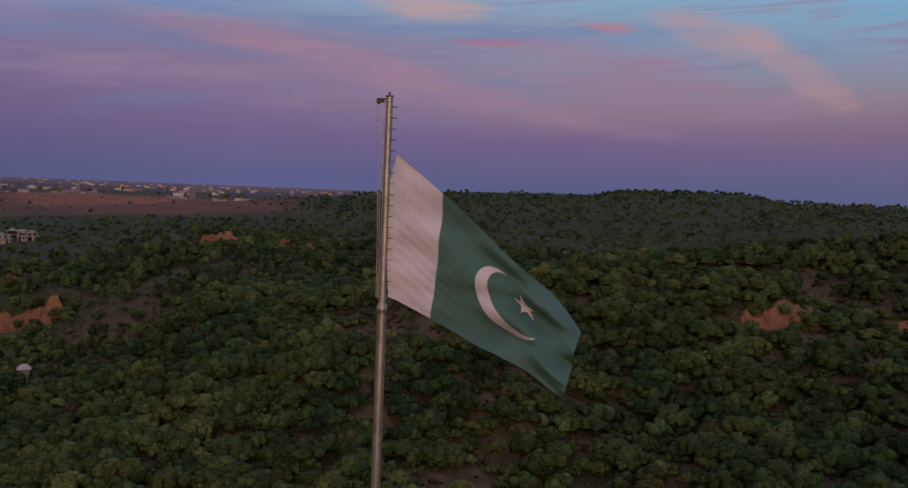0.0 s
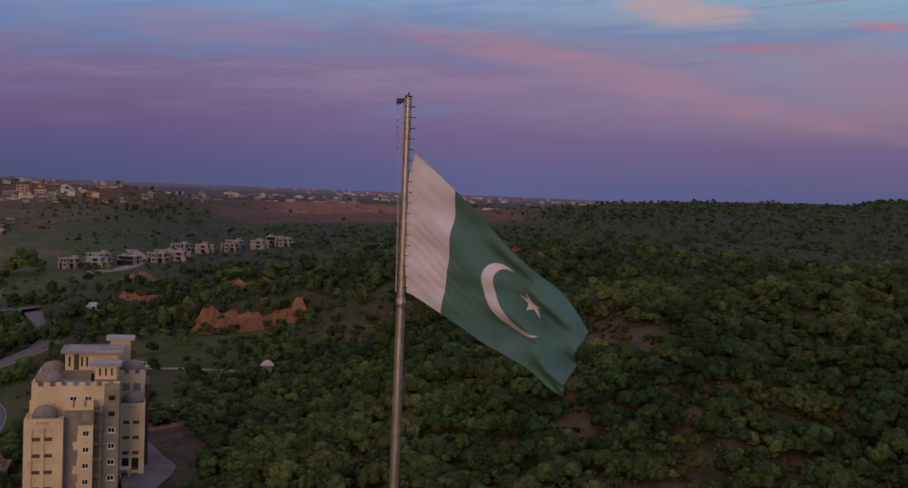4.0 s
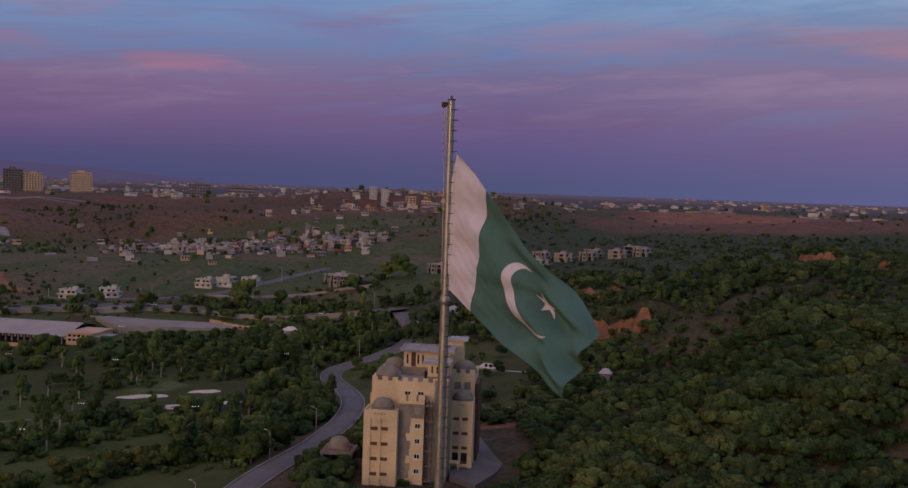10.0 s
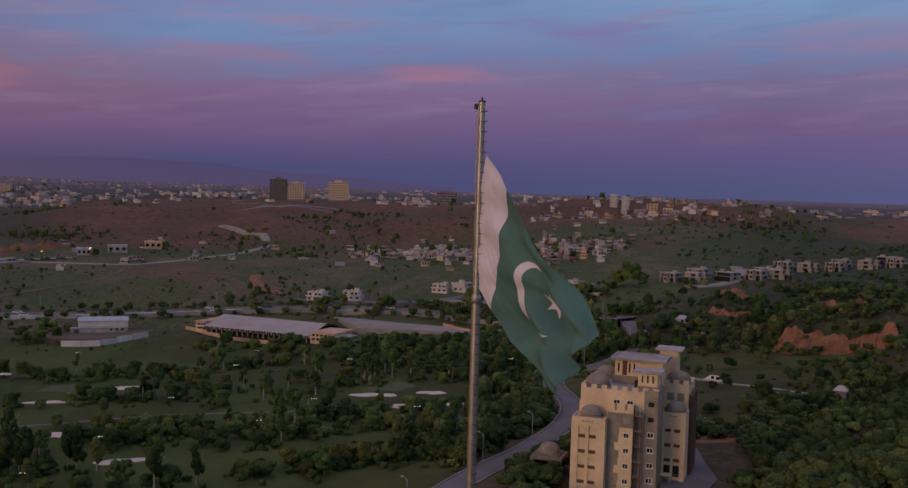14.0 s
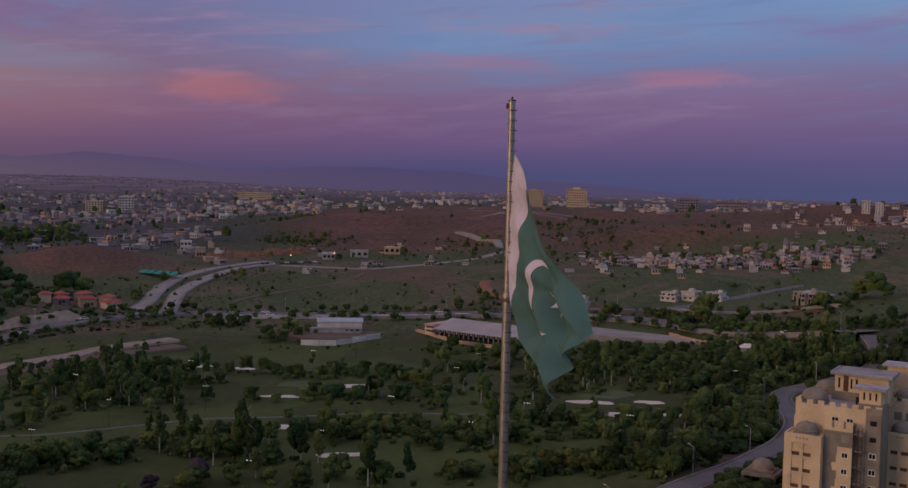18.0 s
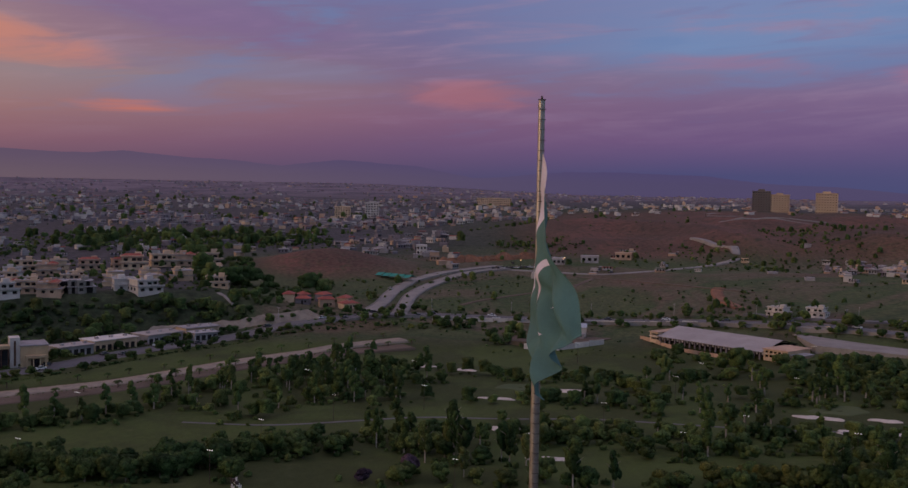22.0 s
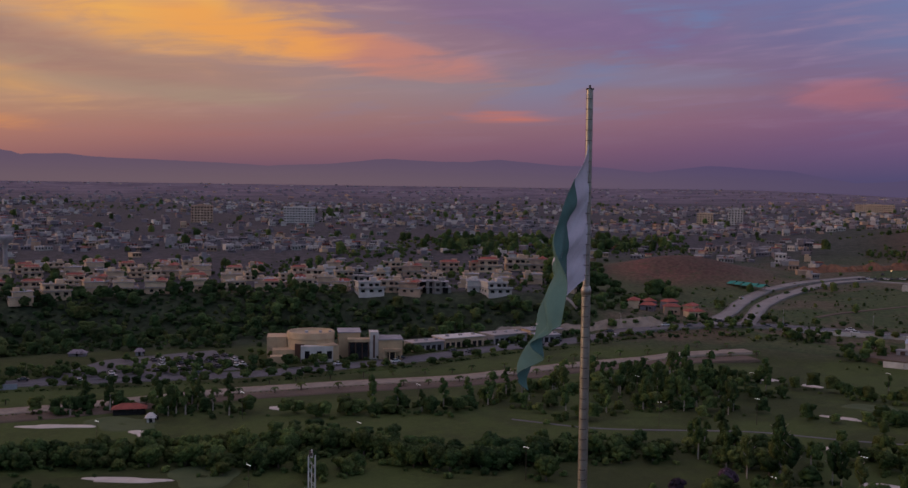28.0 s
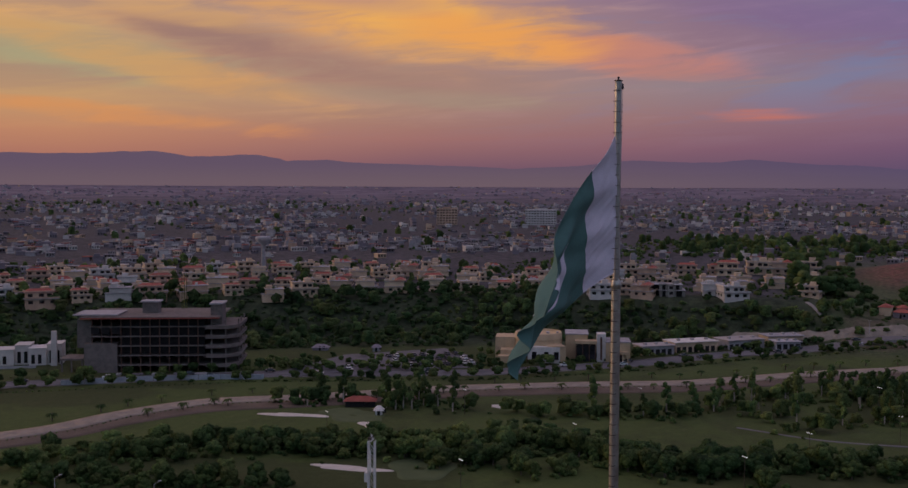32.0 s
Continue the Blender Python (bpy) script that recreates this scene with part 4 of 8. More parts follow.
def apartment():
    ap = thing("apartment_building", "sand-coloured apartment block under construction with grey domes", "building", pose(-142, 124, -67, 0, 0, 38))
    lo = -9.0
    # left wing
    part("left_wing", b1(0, 7.6, 0.5, 12, lo, 16.6), "plaster", ap)
    bay_front(ap, 0, 7.6, 0, 17.0, lo, [(1.6, 3.25), (3.95, 5.6)], 1.9)
    for y0, y1, x0, x1 in ((0.5, 6, 0, 0.3), (0.5, 3, 7.3, 7.6), (0, 0, 0, 0)):
        if x1 > x0:
            part("parapet", b1(x0, x1, y0, y1, 16.6, 17.0), "plaster", ap)
    for i in range(4):
        part("roof_vent", b1(2.4 + 0.7 * i, 2.8 + 0.7 * i, -0.02, 0.02, 16.0, 16.35), "render_grey", ap)
    dome(ap, 3.8, 3.2, 16.62, 2.35, 0.75)
    # middle section, half rendered
    part("mid_section", b1(7.62, 13.4, 2.3, 12, lo, 19.8), "render_grey", ap)
    part("fresh_render", b1(10.75, 13.38, 2.24, 2.3, lo, 15.0), "plaster", ap, "newly plastered strip")
    b = Batch()
    for k in range(14):
        z0 = lo + 24.0 * k / 14
        b.box(10.75 - 0.55 + 0.5 * math.sin(k * 2.1) - 0.2 * (k % 3), 10.75, 2.25, 2.3, z0, z0 + 24.0 / 14)
    part("ragged_edge", b, "plaster", ap)
    for x0, x1 in ((7.6, 9.2), (9.7, 11.5), (12.0, 13.4)):
        part("parapet", b1(x0, x1, 2.1, 2.4, 18.9, 20.4), "plaster", ap)
    part("parapet", b1(7.6, 13.4, 2.15, 2.4, 18.3, 18.9), "plaster", ap)
    for k in range(7):
        z = 16.75 - 3.45 * k
        if k:
            window_part(ap, 11.95, 2.24, z)
        else:
            part("blind_panel", b1(11.2, 12.7, 2.2, 2.32, z - 0.8, z + 0.8), "concrete", ap)
        part("blind_panel", b1(8.0, 9.5, 2.22, 2.32, z - 0.85, z + 0.75), "concrete", ap)
    # open lift shaft with scaffolding
    part("shaft_back", b1(13.4, 15.3, 4.6, 5.2, lo, 18.2), "render_grey", ap)
    for k in range(9):
        part("shaft_floor", b1(13.4, 15.3, 2.9, 4.6, 17.6 - 3.45 * k, 17.85 - 3.45 * k), "concrete", ap)
    for x in (13.5, 14.4, 15.25):
        for y in (2.2, 3.0):
            b = Batch()
            b.tube([(x, y, lo), (x, y, 19.3)], [0.05, 0.05], 6)
            part("scaffold_pole", b, "brown_panel", ap)
    for k in range(15):
        z = 18.9 - 1.7 * k
        b = Batch()
        b.tube([(13.3, 2.2, z), (15.4, 2.2, z)], [0.045, 0.045], 6)
        b.tube([(13.5, 2.2, z), (13.5, 3.0, z)], [0.045, 0.045], 6)
        b.tube([(13.5, 2.2, z - 1.7), (15.25, 2.2, z)] if k % 2 else [(15.25, 2.2, z - 1.7), (13.5, 2.2, z)], [0.035, 0.035], 6)
        part("scaffold_bar", b, "brown_panel", ap)
    # grey stair column
    part("stair_column", b1(15.3, 18.4, 5.0, 14, lo, 23.3), "render_grey", ap)
    for k in range(8):
        window_part(ap, 16.9, 5.0, 20.2 - 3.45 * k, 1.5, 1.25, framed=k > 1)
    # main block
    part("main_block", b1(0.8, 15.3, 5.3, 26, 10, 22.3), "plaster", ap)
    part("main_block", b1(0.3, 0.8, 6.5, 24, lo, 19.5), "plaster", ap)
    part("main_parapet", b1(0.8, 18.4, 5.28, 5.6, 22.3, 22.75), "plaster", ap)
    merlons(ap, 0.8, 18.4, 5.26, 22.75)
    part("side_parapet", b1(0.78, 1.1, 5.6, 26, 22.3, 22.75), "plaster", ap)
    merlons(ap, 6.0, 26, 0.78, 22.75, along="y")
    part("roof_deck", b1(1.1, 18.2, 5.6, 25.9, 22.28, 22.4), "roof_slab", ap)
    for x in (9.1, 12.1):
        window_part(ap, x, 5.3, 19.9, 1.5, 1.5)
    for x in (3.0, 5.2):
        part("blind_panel", b1(x - 0.85, x + 0.85, 5.24, 5.3, 19.2, 20.9), "plaster", ap)
    dome(ap, 3.6, 10.5, 22.4, 2.7, 0.9)
    dome(ap, 3.4, 23.0, 22.4, 2.5, 0.9)
    # right wing, set back
    part("right_wing", b1(18.42, 23.6, 14.5, 24, lo, 16.6), "plaster", ap)
    bay_front(ap, 18.42, 23.6, 14.0, 17.0, lo, [(18.9, 20.4), (21.0, 22.5)], 1.9, void_rows=(3, 4))
    part("parapet", b1(23.3, 23.6, 14.5, 20, 16.6, 17.0), "plaster", ap)
    for i in range(3):
        part("roof_vent", b1(20.0 + 0.6 * i, 20.35 + 0.6 * i, 13.97, 14.02, 16.0, 16.35), "render_grey", ap)
    dome(ap, 21.0, 16.6, 16.62, 2.3, 0.75)
    # rear block on the right
    part("rear_block", b1(17.5, 23.4, 19.5, 34, lo, 22.2), "plaster", ap)
    part("side_core", b1(23.4, 24.3, 21, 32, lo, 20), "brown_panel", ap, "dark brown side wall")
    part("rear_parapet", b1(17.5, 23.4, 19.5, 19.8, 22.2, 22.7), "plaster", ap)
    merlons(ap, 17.6, 23.4, 19.48, 22.7)
    for x in (19.3, 21.7):
        part("blind_panel", b1(x - 0.8, x + 0.8, 19.44, 19.5, 18.8, 20.6), "render_grey", ap)
    dome(ap, 20.6, 23.5, 22.3, 2.7, 0.9)
    # penthouse and roof slabs
    part("penthouse", b1(6.4, 17.6, 16.6, 23.5, 22.3, 28.0), "plaster", ap)
    part("penthouse_base", b1(6.0, 12.2, 15.6, 16.6, 22.3, 24.2), "render_grey", ap)
    for x in (7.3, 9.9, 11.0):
        part("slot", b1(x - 0.2, x + 0.2, 16.55, 16.62, 25.0, 27.2), "void", ap)
    part("stain", b1(8.2, 9.3, 16.56, 16.6, 24.3, 28.0), "brown_panel", ap)
    part("roof_slab", b1(5.6, 18.6, 15.2, 24.4, 28.0, 28.45), "roof_slab", ap)
    for x0, x1, y0, y1 in ((5.6, 18.6, 15.2, 15.5), (5.6, 18.6, 24.1, 24.4), (5.6, 5.9, 15.5, 24.1), (18.3, 18.6, 15.5, 24.1)):
        part("slab_rim", b1(x0, x1, y0, y1, 28.45, 28.75), "roof_slab", ap)
    part("stair_house", b1(13.2, 17.6, 8.4, 12.6, 22.3, 26.6), "plaster", ap)
    part("stair_base", b1(13.0, 18.0, 8.2, 9.0, 22.3, 23.6), "render_grey", ap)
    for x in (14.2, 15.4, 16.6):
        part("slot", b1(x - 0.18, x + 0.18, 8.36, 8.42, 24.4, 26.0), "void", ap)
    part("roof_slab", b1(12.0, 18.6, 7.4, 13.4, 26.6, 27.0), "roof_slab", ap)
    part("slab_rim", b1(12.0, 18.6, 7.4, 7.7, 27.0, 27.2), "roof_slab", ap)
    part("door_opening", b1(12.3, 13.0, 9.6, 9.9, 22.4, 24.6), "void", ap)
    part("lift_house", b1(15.4, 19.8, 27.5, 32, 22.2, 29.3), "plaster", ap)
    part("roof_slab", b1(14.4, 20.8, 26.6, 33, 29.3, 29.75), "roof_slab", ap)
    # entrance canopy by the lot
    part("canopy", b1(18.5, 20.8, 11.6, 14.0, 2.6, 2.9), "plaster", ap)
    for x in (18.6, 20.5):
        part("canopy_post", b1(x, x + 0.25, 11.7, 11.95, -2, 2.6), "plaster", ap)
    return ap


apartment()


def pavilion():
    """A domed gate pavilion by the road."""
    x, y = -157.0, 130.0
    z = -67.6
    p = thing("domed_pavilion", "unfinished grey concrete pavilion with a dome on square posts", "pavilion", pose(x, y, z, 0, 0, 38))
    p.scale = (0.85, 0.85, 0.9)
    part("roof", b1(-4.5, 4.5, -4.5, 4.5, 4.6, 5.4), "dark_concrete", p)
    part("upstand", b1(-3.4, 3.4, -3.4, 3.4, 5.4, 5.9), "dark_concrete", p)
    dome(p, 0, 0, 5.9, 2.9, 0.4)
    for a in (-4.1, 4.1):
        for c in (-4.1, 4.1):
            part("post", b1(a - 0.4, a + 0.4, c - 0.4, c + 0.4, -2.5, 4.6), "dark_concrete", p)
    part("plinth", b1(-5.5, 8, -6, 5.5, -3.5, 0.1), "paving", p)
    part("wall", b1(4.6, 12, -1.0, -0.6, -2, 3.0), "dark_concrete", p)
    return p


pavilion()

# ---- roads, paths, lots, sand and cliffs ----
MAIN_ROAD = [(-146, 78), (-156, 98), (-167, 118), (-177, 139), (-198, 168), (-210, 182), (-230, 194), (-250, 204), (-261, 216), (-257, 232), (-256, 250), (-263, 261), (-285, 272)]
strip("road", MAIN_ROAD, 6.8, "asphalt", "curving grey asphalt road beside the apartment block", "road", kerb=0.15)
RING = [(-285, 272), (-340, 264), (-396, 247), (-434, 215), (-474, 160), (-496, 108), (-508, 60), (-511, 12), (-477, -45), (-432, -94), (-384, -124), (-335, -169), (-286, -249), (-222, -316), (-150, -372)]
strip("boulevard", RING, 13.0, "asphalt", "tree-lined grey boulevard round the golf course", "road", kerb=0.15)
CANAL = [(-110, -270), (-150, -256), (-182, -241), (-206, -240), (-236, -230), (-257, -205), (-301, -164), (-330, -126), (-352, -91), (-400, -50), (-436, -10), (-452, 24)]
strip("golf_road", CANAL, 10.5, "render_grey", "pale asphalt road along the golf course", "road")
bank = np.array(CANAL, float) * 0.972 + np.array([1.5, 1.0])
strip("earth_bank", bank.tolist(), 13.0, "earth", "bare pinkish earth verge beside the road", "verge", lift=0.07)
strip("divided_road", [(-498, 4), (-519, 7), (-541, 15), (-568, 20), (-598, 29), (-624, 39), (-652, 58), (-676, 84), (-690, 104)], 8.0, "paving", "pale concrete carriageway of a divided road", "road", lift=0.5, kerb=0.15)
strip("divided_road", [(-505, 22), (-532, 27), (-560, 31), (-590, 41), (-630, 60), (-655, 76), (-668, 92), (-676, 110)], 8.0, "paving", "pale concrete carriageway of a divided road", "road", lift=0.5, kerb=0.15)
strip("upper_road", [(-678, 93), (-666, 125), (-645, 171), (-660, 212), (-690, 262), (-704, 287), (-746, 300), (-797, 284)], 6.5, "paving", "pale road climbing towards the town", "road")
for q in ([(-1000, 369), (-1020, 440), (-1033, 511)], [(-954, 352), (-952, 412), (-941, 473)], [(-907, 347), (-904, 400), (-890, 454)]):
    strip("terrace_track", q, 5.0, "paving", "pale terrace track cut along the red ridge", "track", lift=0.3)
strip("plateau_road", [(-470, 200), (-442, 227), (-424, 253), (-421, 274), (-426, 305), (-440, 347), (-445, 369)], 7.0, "asphalt", "estate road on the grassy plateau", "road")
strip("plateau_road", [(-420, 268), (-408, 274), (-384, 290), (-365, 298), (-355, 305), (-335, 306)], 6.0, "paving", "estate road on the grassy plateau", "road")
strip("plateau_road", [(-310, 330), (-302, 344), (-309, 364), (-329, 391), (-365, 426)], 6.5, "paving", "curving estate road by the villas", "road")
strip("dirt_track", [(-540, 60), (-556, 73), (-571, 93), (-582, 114), (-593, 137), (-630, 160)], 3.5, "earth", "worn dirt track through the field", "track", lift=0.08)
strip("dirt_track", [(-660, 140), (-645, 146), (-614, 170), (-580, 185), (-553, 201), (-520, 230)], 3.5, "earth", "worn dirt track through the field", "track", lift=0.08)
strip("dry_gully", [(-545, 214), (-536, 208), (-518, 203), (-501, 201), (-481, 203)], 7.0, "red_earth", "dry stony gully of red earth", "gully", lift=0.06)
strip("foot_path", [(-285, -57), (-279, -30), (-284, -8), (-291, 20), (-287, 39), (-283, 72), (-265, 120), (-252, 160)], 1.5, "asphalt", "narrow cart path across the lawn", "path", lift=0.08)
strip("foot_path", [(-243, 268), (-250, 277), (-257, 290), (-268, 300)], 1.6, "paving", "pale footpath up the grassy slope", "path", lift=0.08)
strip("dirt_track", [(-228, 236), (-204, 238), (-178, 248), (-160, 251)], 2.2, "paving", "pale dirt track across the meadow", "track", lift=0.08)

sheet("parking_lot", [(-158, 175), (-146, 178), (-136, 169), (-126, 152), (-122, 140), (-131, 141), (-142, 153)], "asphalt", "empty grey asphalt lot beside the apartment block", "lot", z=-66.0)
sheet("plaza", [(-421, 203), (-384, 197), (-343, 240), (-362, 262), (-392, 243)], "paving", "large empty grey paved plaza", "plaza", lift=0.3)
sheet("hall_apron", [(-436, 214), (-424, 206), (-396, 246), (-412, 250)], "paving", "paved car park behind the hall", "lot", lift=0.3)
sheet("museum_parking", [(-286, -243), (-345, -176), (-372, -196), (-384, -214), (-345, -244)], "asphalt", "grey parking ground in front of the centre", "lot", lift=0.25)
sheet("yard", [(-445, 72), (-432, 92), (-450, 124), (-478, 118), (-482, 82)], "earth", "bare earth yard around the warehouse", "yard", lift=0.2)


def blob(name, x, y, rx, ry, turn, mat, label, category, lift=0.16, seed=0, wob=0.2):
    """A lobed patch that lies on the ground with a low rounded rim."""
    n = 36
    q = np.linspace(0, 2 * np.pi, n, endpoint=False)
    k = 1 + wob * np.sin(2 * q + seed) + wob * 0.6 * np.sin(3 * q + 2.1 * seed) + 0.1 * np.sin(5 * q + seed * 3.7)
    b = Batch()
    vs = []
    for s, up in ((0.35, lift - 0.12), (0.8, lift - 0.05), (0.95, lift + 0.05), (1.06, -0.25)):
        px, py = rx * k * s * np.cos(q), ry * k * s * np.sin(q)
        wx, wy = x + px * math.cos(turn) - py * math.sin(turn), y + px * math.sin(turn) + py * math.cos(turn)
        vs.append(np.stack([wx, wy, height(wx, wy) + up], 1))
    c = np.array([[x, y, gz(x, y) + lift - 0.15]])
    a = np.arange(n)
    a2 = (a + 1) % n
    b.raw(np.concatenate(vs), np.concatenate([np.stack([i * n + a, (i + 1) * n + a, (i + 1) * n + a2, i * n + a2], 1) for i in range(3)]))
    b.raw(np.concatenate([vs[0], c]), np.stack([a, a2, np.full(n, n)], 1))
    return tagged(part(name, b, mat, smooth=True), label, category, group="golf bunkers" if name == "bunker" else "")


BUNKERS = [(-332, 76, 9, 4.5, 1.2), (-276, 147, 9, 3.5, 0.9), (-267, 165, 6, 3, 1.0), (-255, 147, 6, 3.4, 0.8), (-248, 162, 5, 2.6, 0.9), (-236, 50, 9, 3, 1.3),
           (-319, 48, 7, 3, 1.2), (-271, 44, 8, 4.5, 1.3), (-380, 44, 6, 3.5, 1.3), (-387, 28, 5, 3, 1.3), (-233, -189, 14, 3, 1.85), (-232, -158, 7, 4, 1.2),
           (-187, -137, 13, 3, 1.85), (-278, -136, 4, 3, 1.5)]
for i, (x, y, rx, ry, a) in enumerate(BUNKERS):
    blob("bunker", x, y, rx * 0.78, ry * 0.78, a, "sand", "pale sand bunker on the golf lawn", "bunker", seed=i * 1.3)
M["putting"] = material("mown_green", (0.075, 0.095, 0.038), (0.062, 0.082, 0.032), 0.95, 0.15, 0.1, fine=20)
for i, (x, y, rx, ry) in enumerate([(-231, 150, 8, 6), (-222, 166, 6, 4), (-242, -172, 12, 9), (-341, 60, 9, 7), (-256, 60, 9, 7), (-196, -120, 12, 8), (-284, 158, 9, 7)]):
    blob("putting_green", x, y, rx, ry, 0.7 * i, "putting", "closely mown lighter putting green", "golf green", lift=0.14, seed=i + 0.4, wob=0.12)


def cliff(x0, y0, x1, y1, tall, seed, label="eroded cliff of bare red earth", lean=0.55, mat="red_earth", name="cliff", rough=1.0):
    """A scarred earth face along a line, gullied and ragged at top and ends."""
    nu, nv = 90, 26
    t, v = np.meshgrid(np.linspace(0, 1, nu), np.linspace(-0.15, 1, nv), indexing="ij")
    dx, dy = x1 - x0, y1 - y0
    L = math.hypot(dx, dy)
    ox, oy = dy / L, -dx / L
    if ox * -x0 + oy * -y0 < 0:
        ox, oy = -ox, -oy
    bx, by = x0 + dx * t, y0 + dy * t
    ends = np.clip(np.sin(np.pi * t) * 3.5, 0, 1) ** 0.8
    top = tall * ends * (0.8 + 0.55 * rough * waves(t * L, t * 0 + seed * 9, 6, 4, seed))
    g = 2.2 * waves(t * L * 1.0, v * 3 + seed, 5.0, 3, seed + 1) + 1.5 * np.abs(waves(t * L * 2.0, v * 2 + seed, 4.0, 2, seed + 2)) + 0.8 * np.round(v * 4 + waves(t * L, v, 7, 2, seed)) * -0.25
    g = g + 1.1 * waves(t * L, v * top + seed, 2.2, 3, seed + 5)
    inn = -lean * top * np.clip(v, 0, 1) + rough * g * (0.35 + 0.65 * ends)
    base = height(bx + ox * 3, by + oy * 3)
    P = np.stack([bx + ox * inn, by + oy * inn, base + top * v - 0.6], -1).reshape(-1, 3)
    f = np.array([(i * nv + j, (i + 1) * nv + j, (i + 1) * nv + j + 1, i * nv + j + 1) for i in range(nu - 1) for j in range(nv - 1)])
    b = Batch()
    back = P.copy().reshape(nu, nv, 3)[:, -1]
    bk = back + np.array([-ox * 5, -oy * 5, -1.5])
    b.raw(P, f)
    b.raw(np.concatenate([back, bk]), np.array([(i, i + 1, nu + i + 1, nu + i) for i in range(nu - 1)]))
    return tagged(part(name, b, mat), label, name.replace("_", " "), kind="structure")


for i, c in enumerate(CLIFFS):
    cliff(*c, seed=i + 3)
cliff(-700, 60, -735, 150, 6, 33, "low bank of bare red earth", lean=1.0)
cliff(-463, -104, -496, -14, 7, 35, "long grey-brown shotcrete retaining slope above the boulevard", lean=1.3, mat="render_grey", name="retaining_slope", rough=0.35)


def barrier(name, line, h, w, mat, label, category="wall"):
    """A low wall along a line, panel by panel."""
    p = np.array(line, float)
    s = np.concatenate([[0], np.cumsum(np.hypot(*np.diff(p, axis=0).T))])
    t = thing(name, label, category, kind="structure")
    n = max(2, int(s[-1] / 8))
    for k in range(n):
        q = np.interp([s[-1] * k / n, s[-1] * (k + 0.97) / n], s, p[:, 0]), np.interp([s[-1] * k / n, s[-1] * (k + 0.97) / n], s, p[:, 1])
        (xa, xb), (ya, yb) = q
        a = math.atan2(yb - ya, xb - xa)
        L = math.hypot(xb - xa, yb - ya)
        z = (gz(xa, ya) + gz(xb, yb)) / 2
        part("panel", b1(0, L, -w / 2, w / 2, -1.5, h, at=(xa, ya, z), turn=a), mat, t)
    return t


barrier("boundary_wall", [(-500, 40), (-494, 84), (-482, 128), (-462, 172)], 2.0, 0.4, "white_wall", "pale boundary wall along the boulevard")
barrier("yard_wall", [(-436, 78), (-431, 92), (-441, 118)], 2.6, 0.4, "white_wall", "long white yard wall below the warehouse")
barrier("garden_wall", [(-372, 236), (-346, 238), (-335, 250)], 1.6, 0.5, "pink_wall", "low rose-coloured wall along the plaza")
barrier("garden_wall", [(-448, 138), (-420, 148), (-398, 164)], 1.6, 0.5, "pink_wall", "low rose-coloured wall before the hall")
barrier("hoarding", [(-232, -296), (-252, -278), (-272, -252), (-280, -238)], 2.0, 0.3, "blue_metal", "pale blue site hoarding", "fence")
barrier("terrace_wall", [(-441, -292), (-458, -270), (-474, -250)], 1.6, 0.4, "cream_wall", "cream wall at the terrace edge")

blob("waste_ground", -161, 185, 11, 5, 0.4, "red_earth", "dark reddish waste ground behind the apartment block", "earth", lift=0.2, seed=4.1)
rubble = Batch()
rr = np.random.default_rng(77)
for k in range(90):
    x, y = -160 + rr.normal(0, 9), 196 + rr.normal(0, 5)
    w = rr.uniform(0.12, 0.4)
    rubble.box(-w, w, -w * 0.7, w * 0.7, -0.2, rr.uniform(0.15, 0.5), int(rr.integers(2)), (x, y, gz(x, y)), rr.uniform(0, 6), taper=0.3)
tagged(part("rubble", rubble, ["paving", "grey_wall"]), "scattered pale building rubble on waste ground", "rubble", kind="stuff")
strip("slope_stair", [(-517, -73), (-508, -67), (-497, -60)], 1.6, "paving", "concrete stair down the planted slope", "stair", lift=0.5)

# ---- buildings of the middle distance ----


def oriented(name, label, category, x, y, deg, z=None, group=""):
    return thing(name, label, category, pose(x, y, gz(x, y) if z is None else z, 0, 0, deg), group)


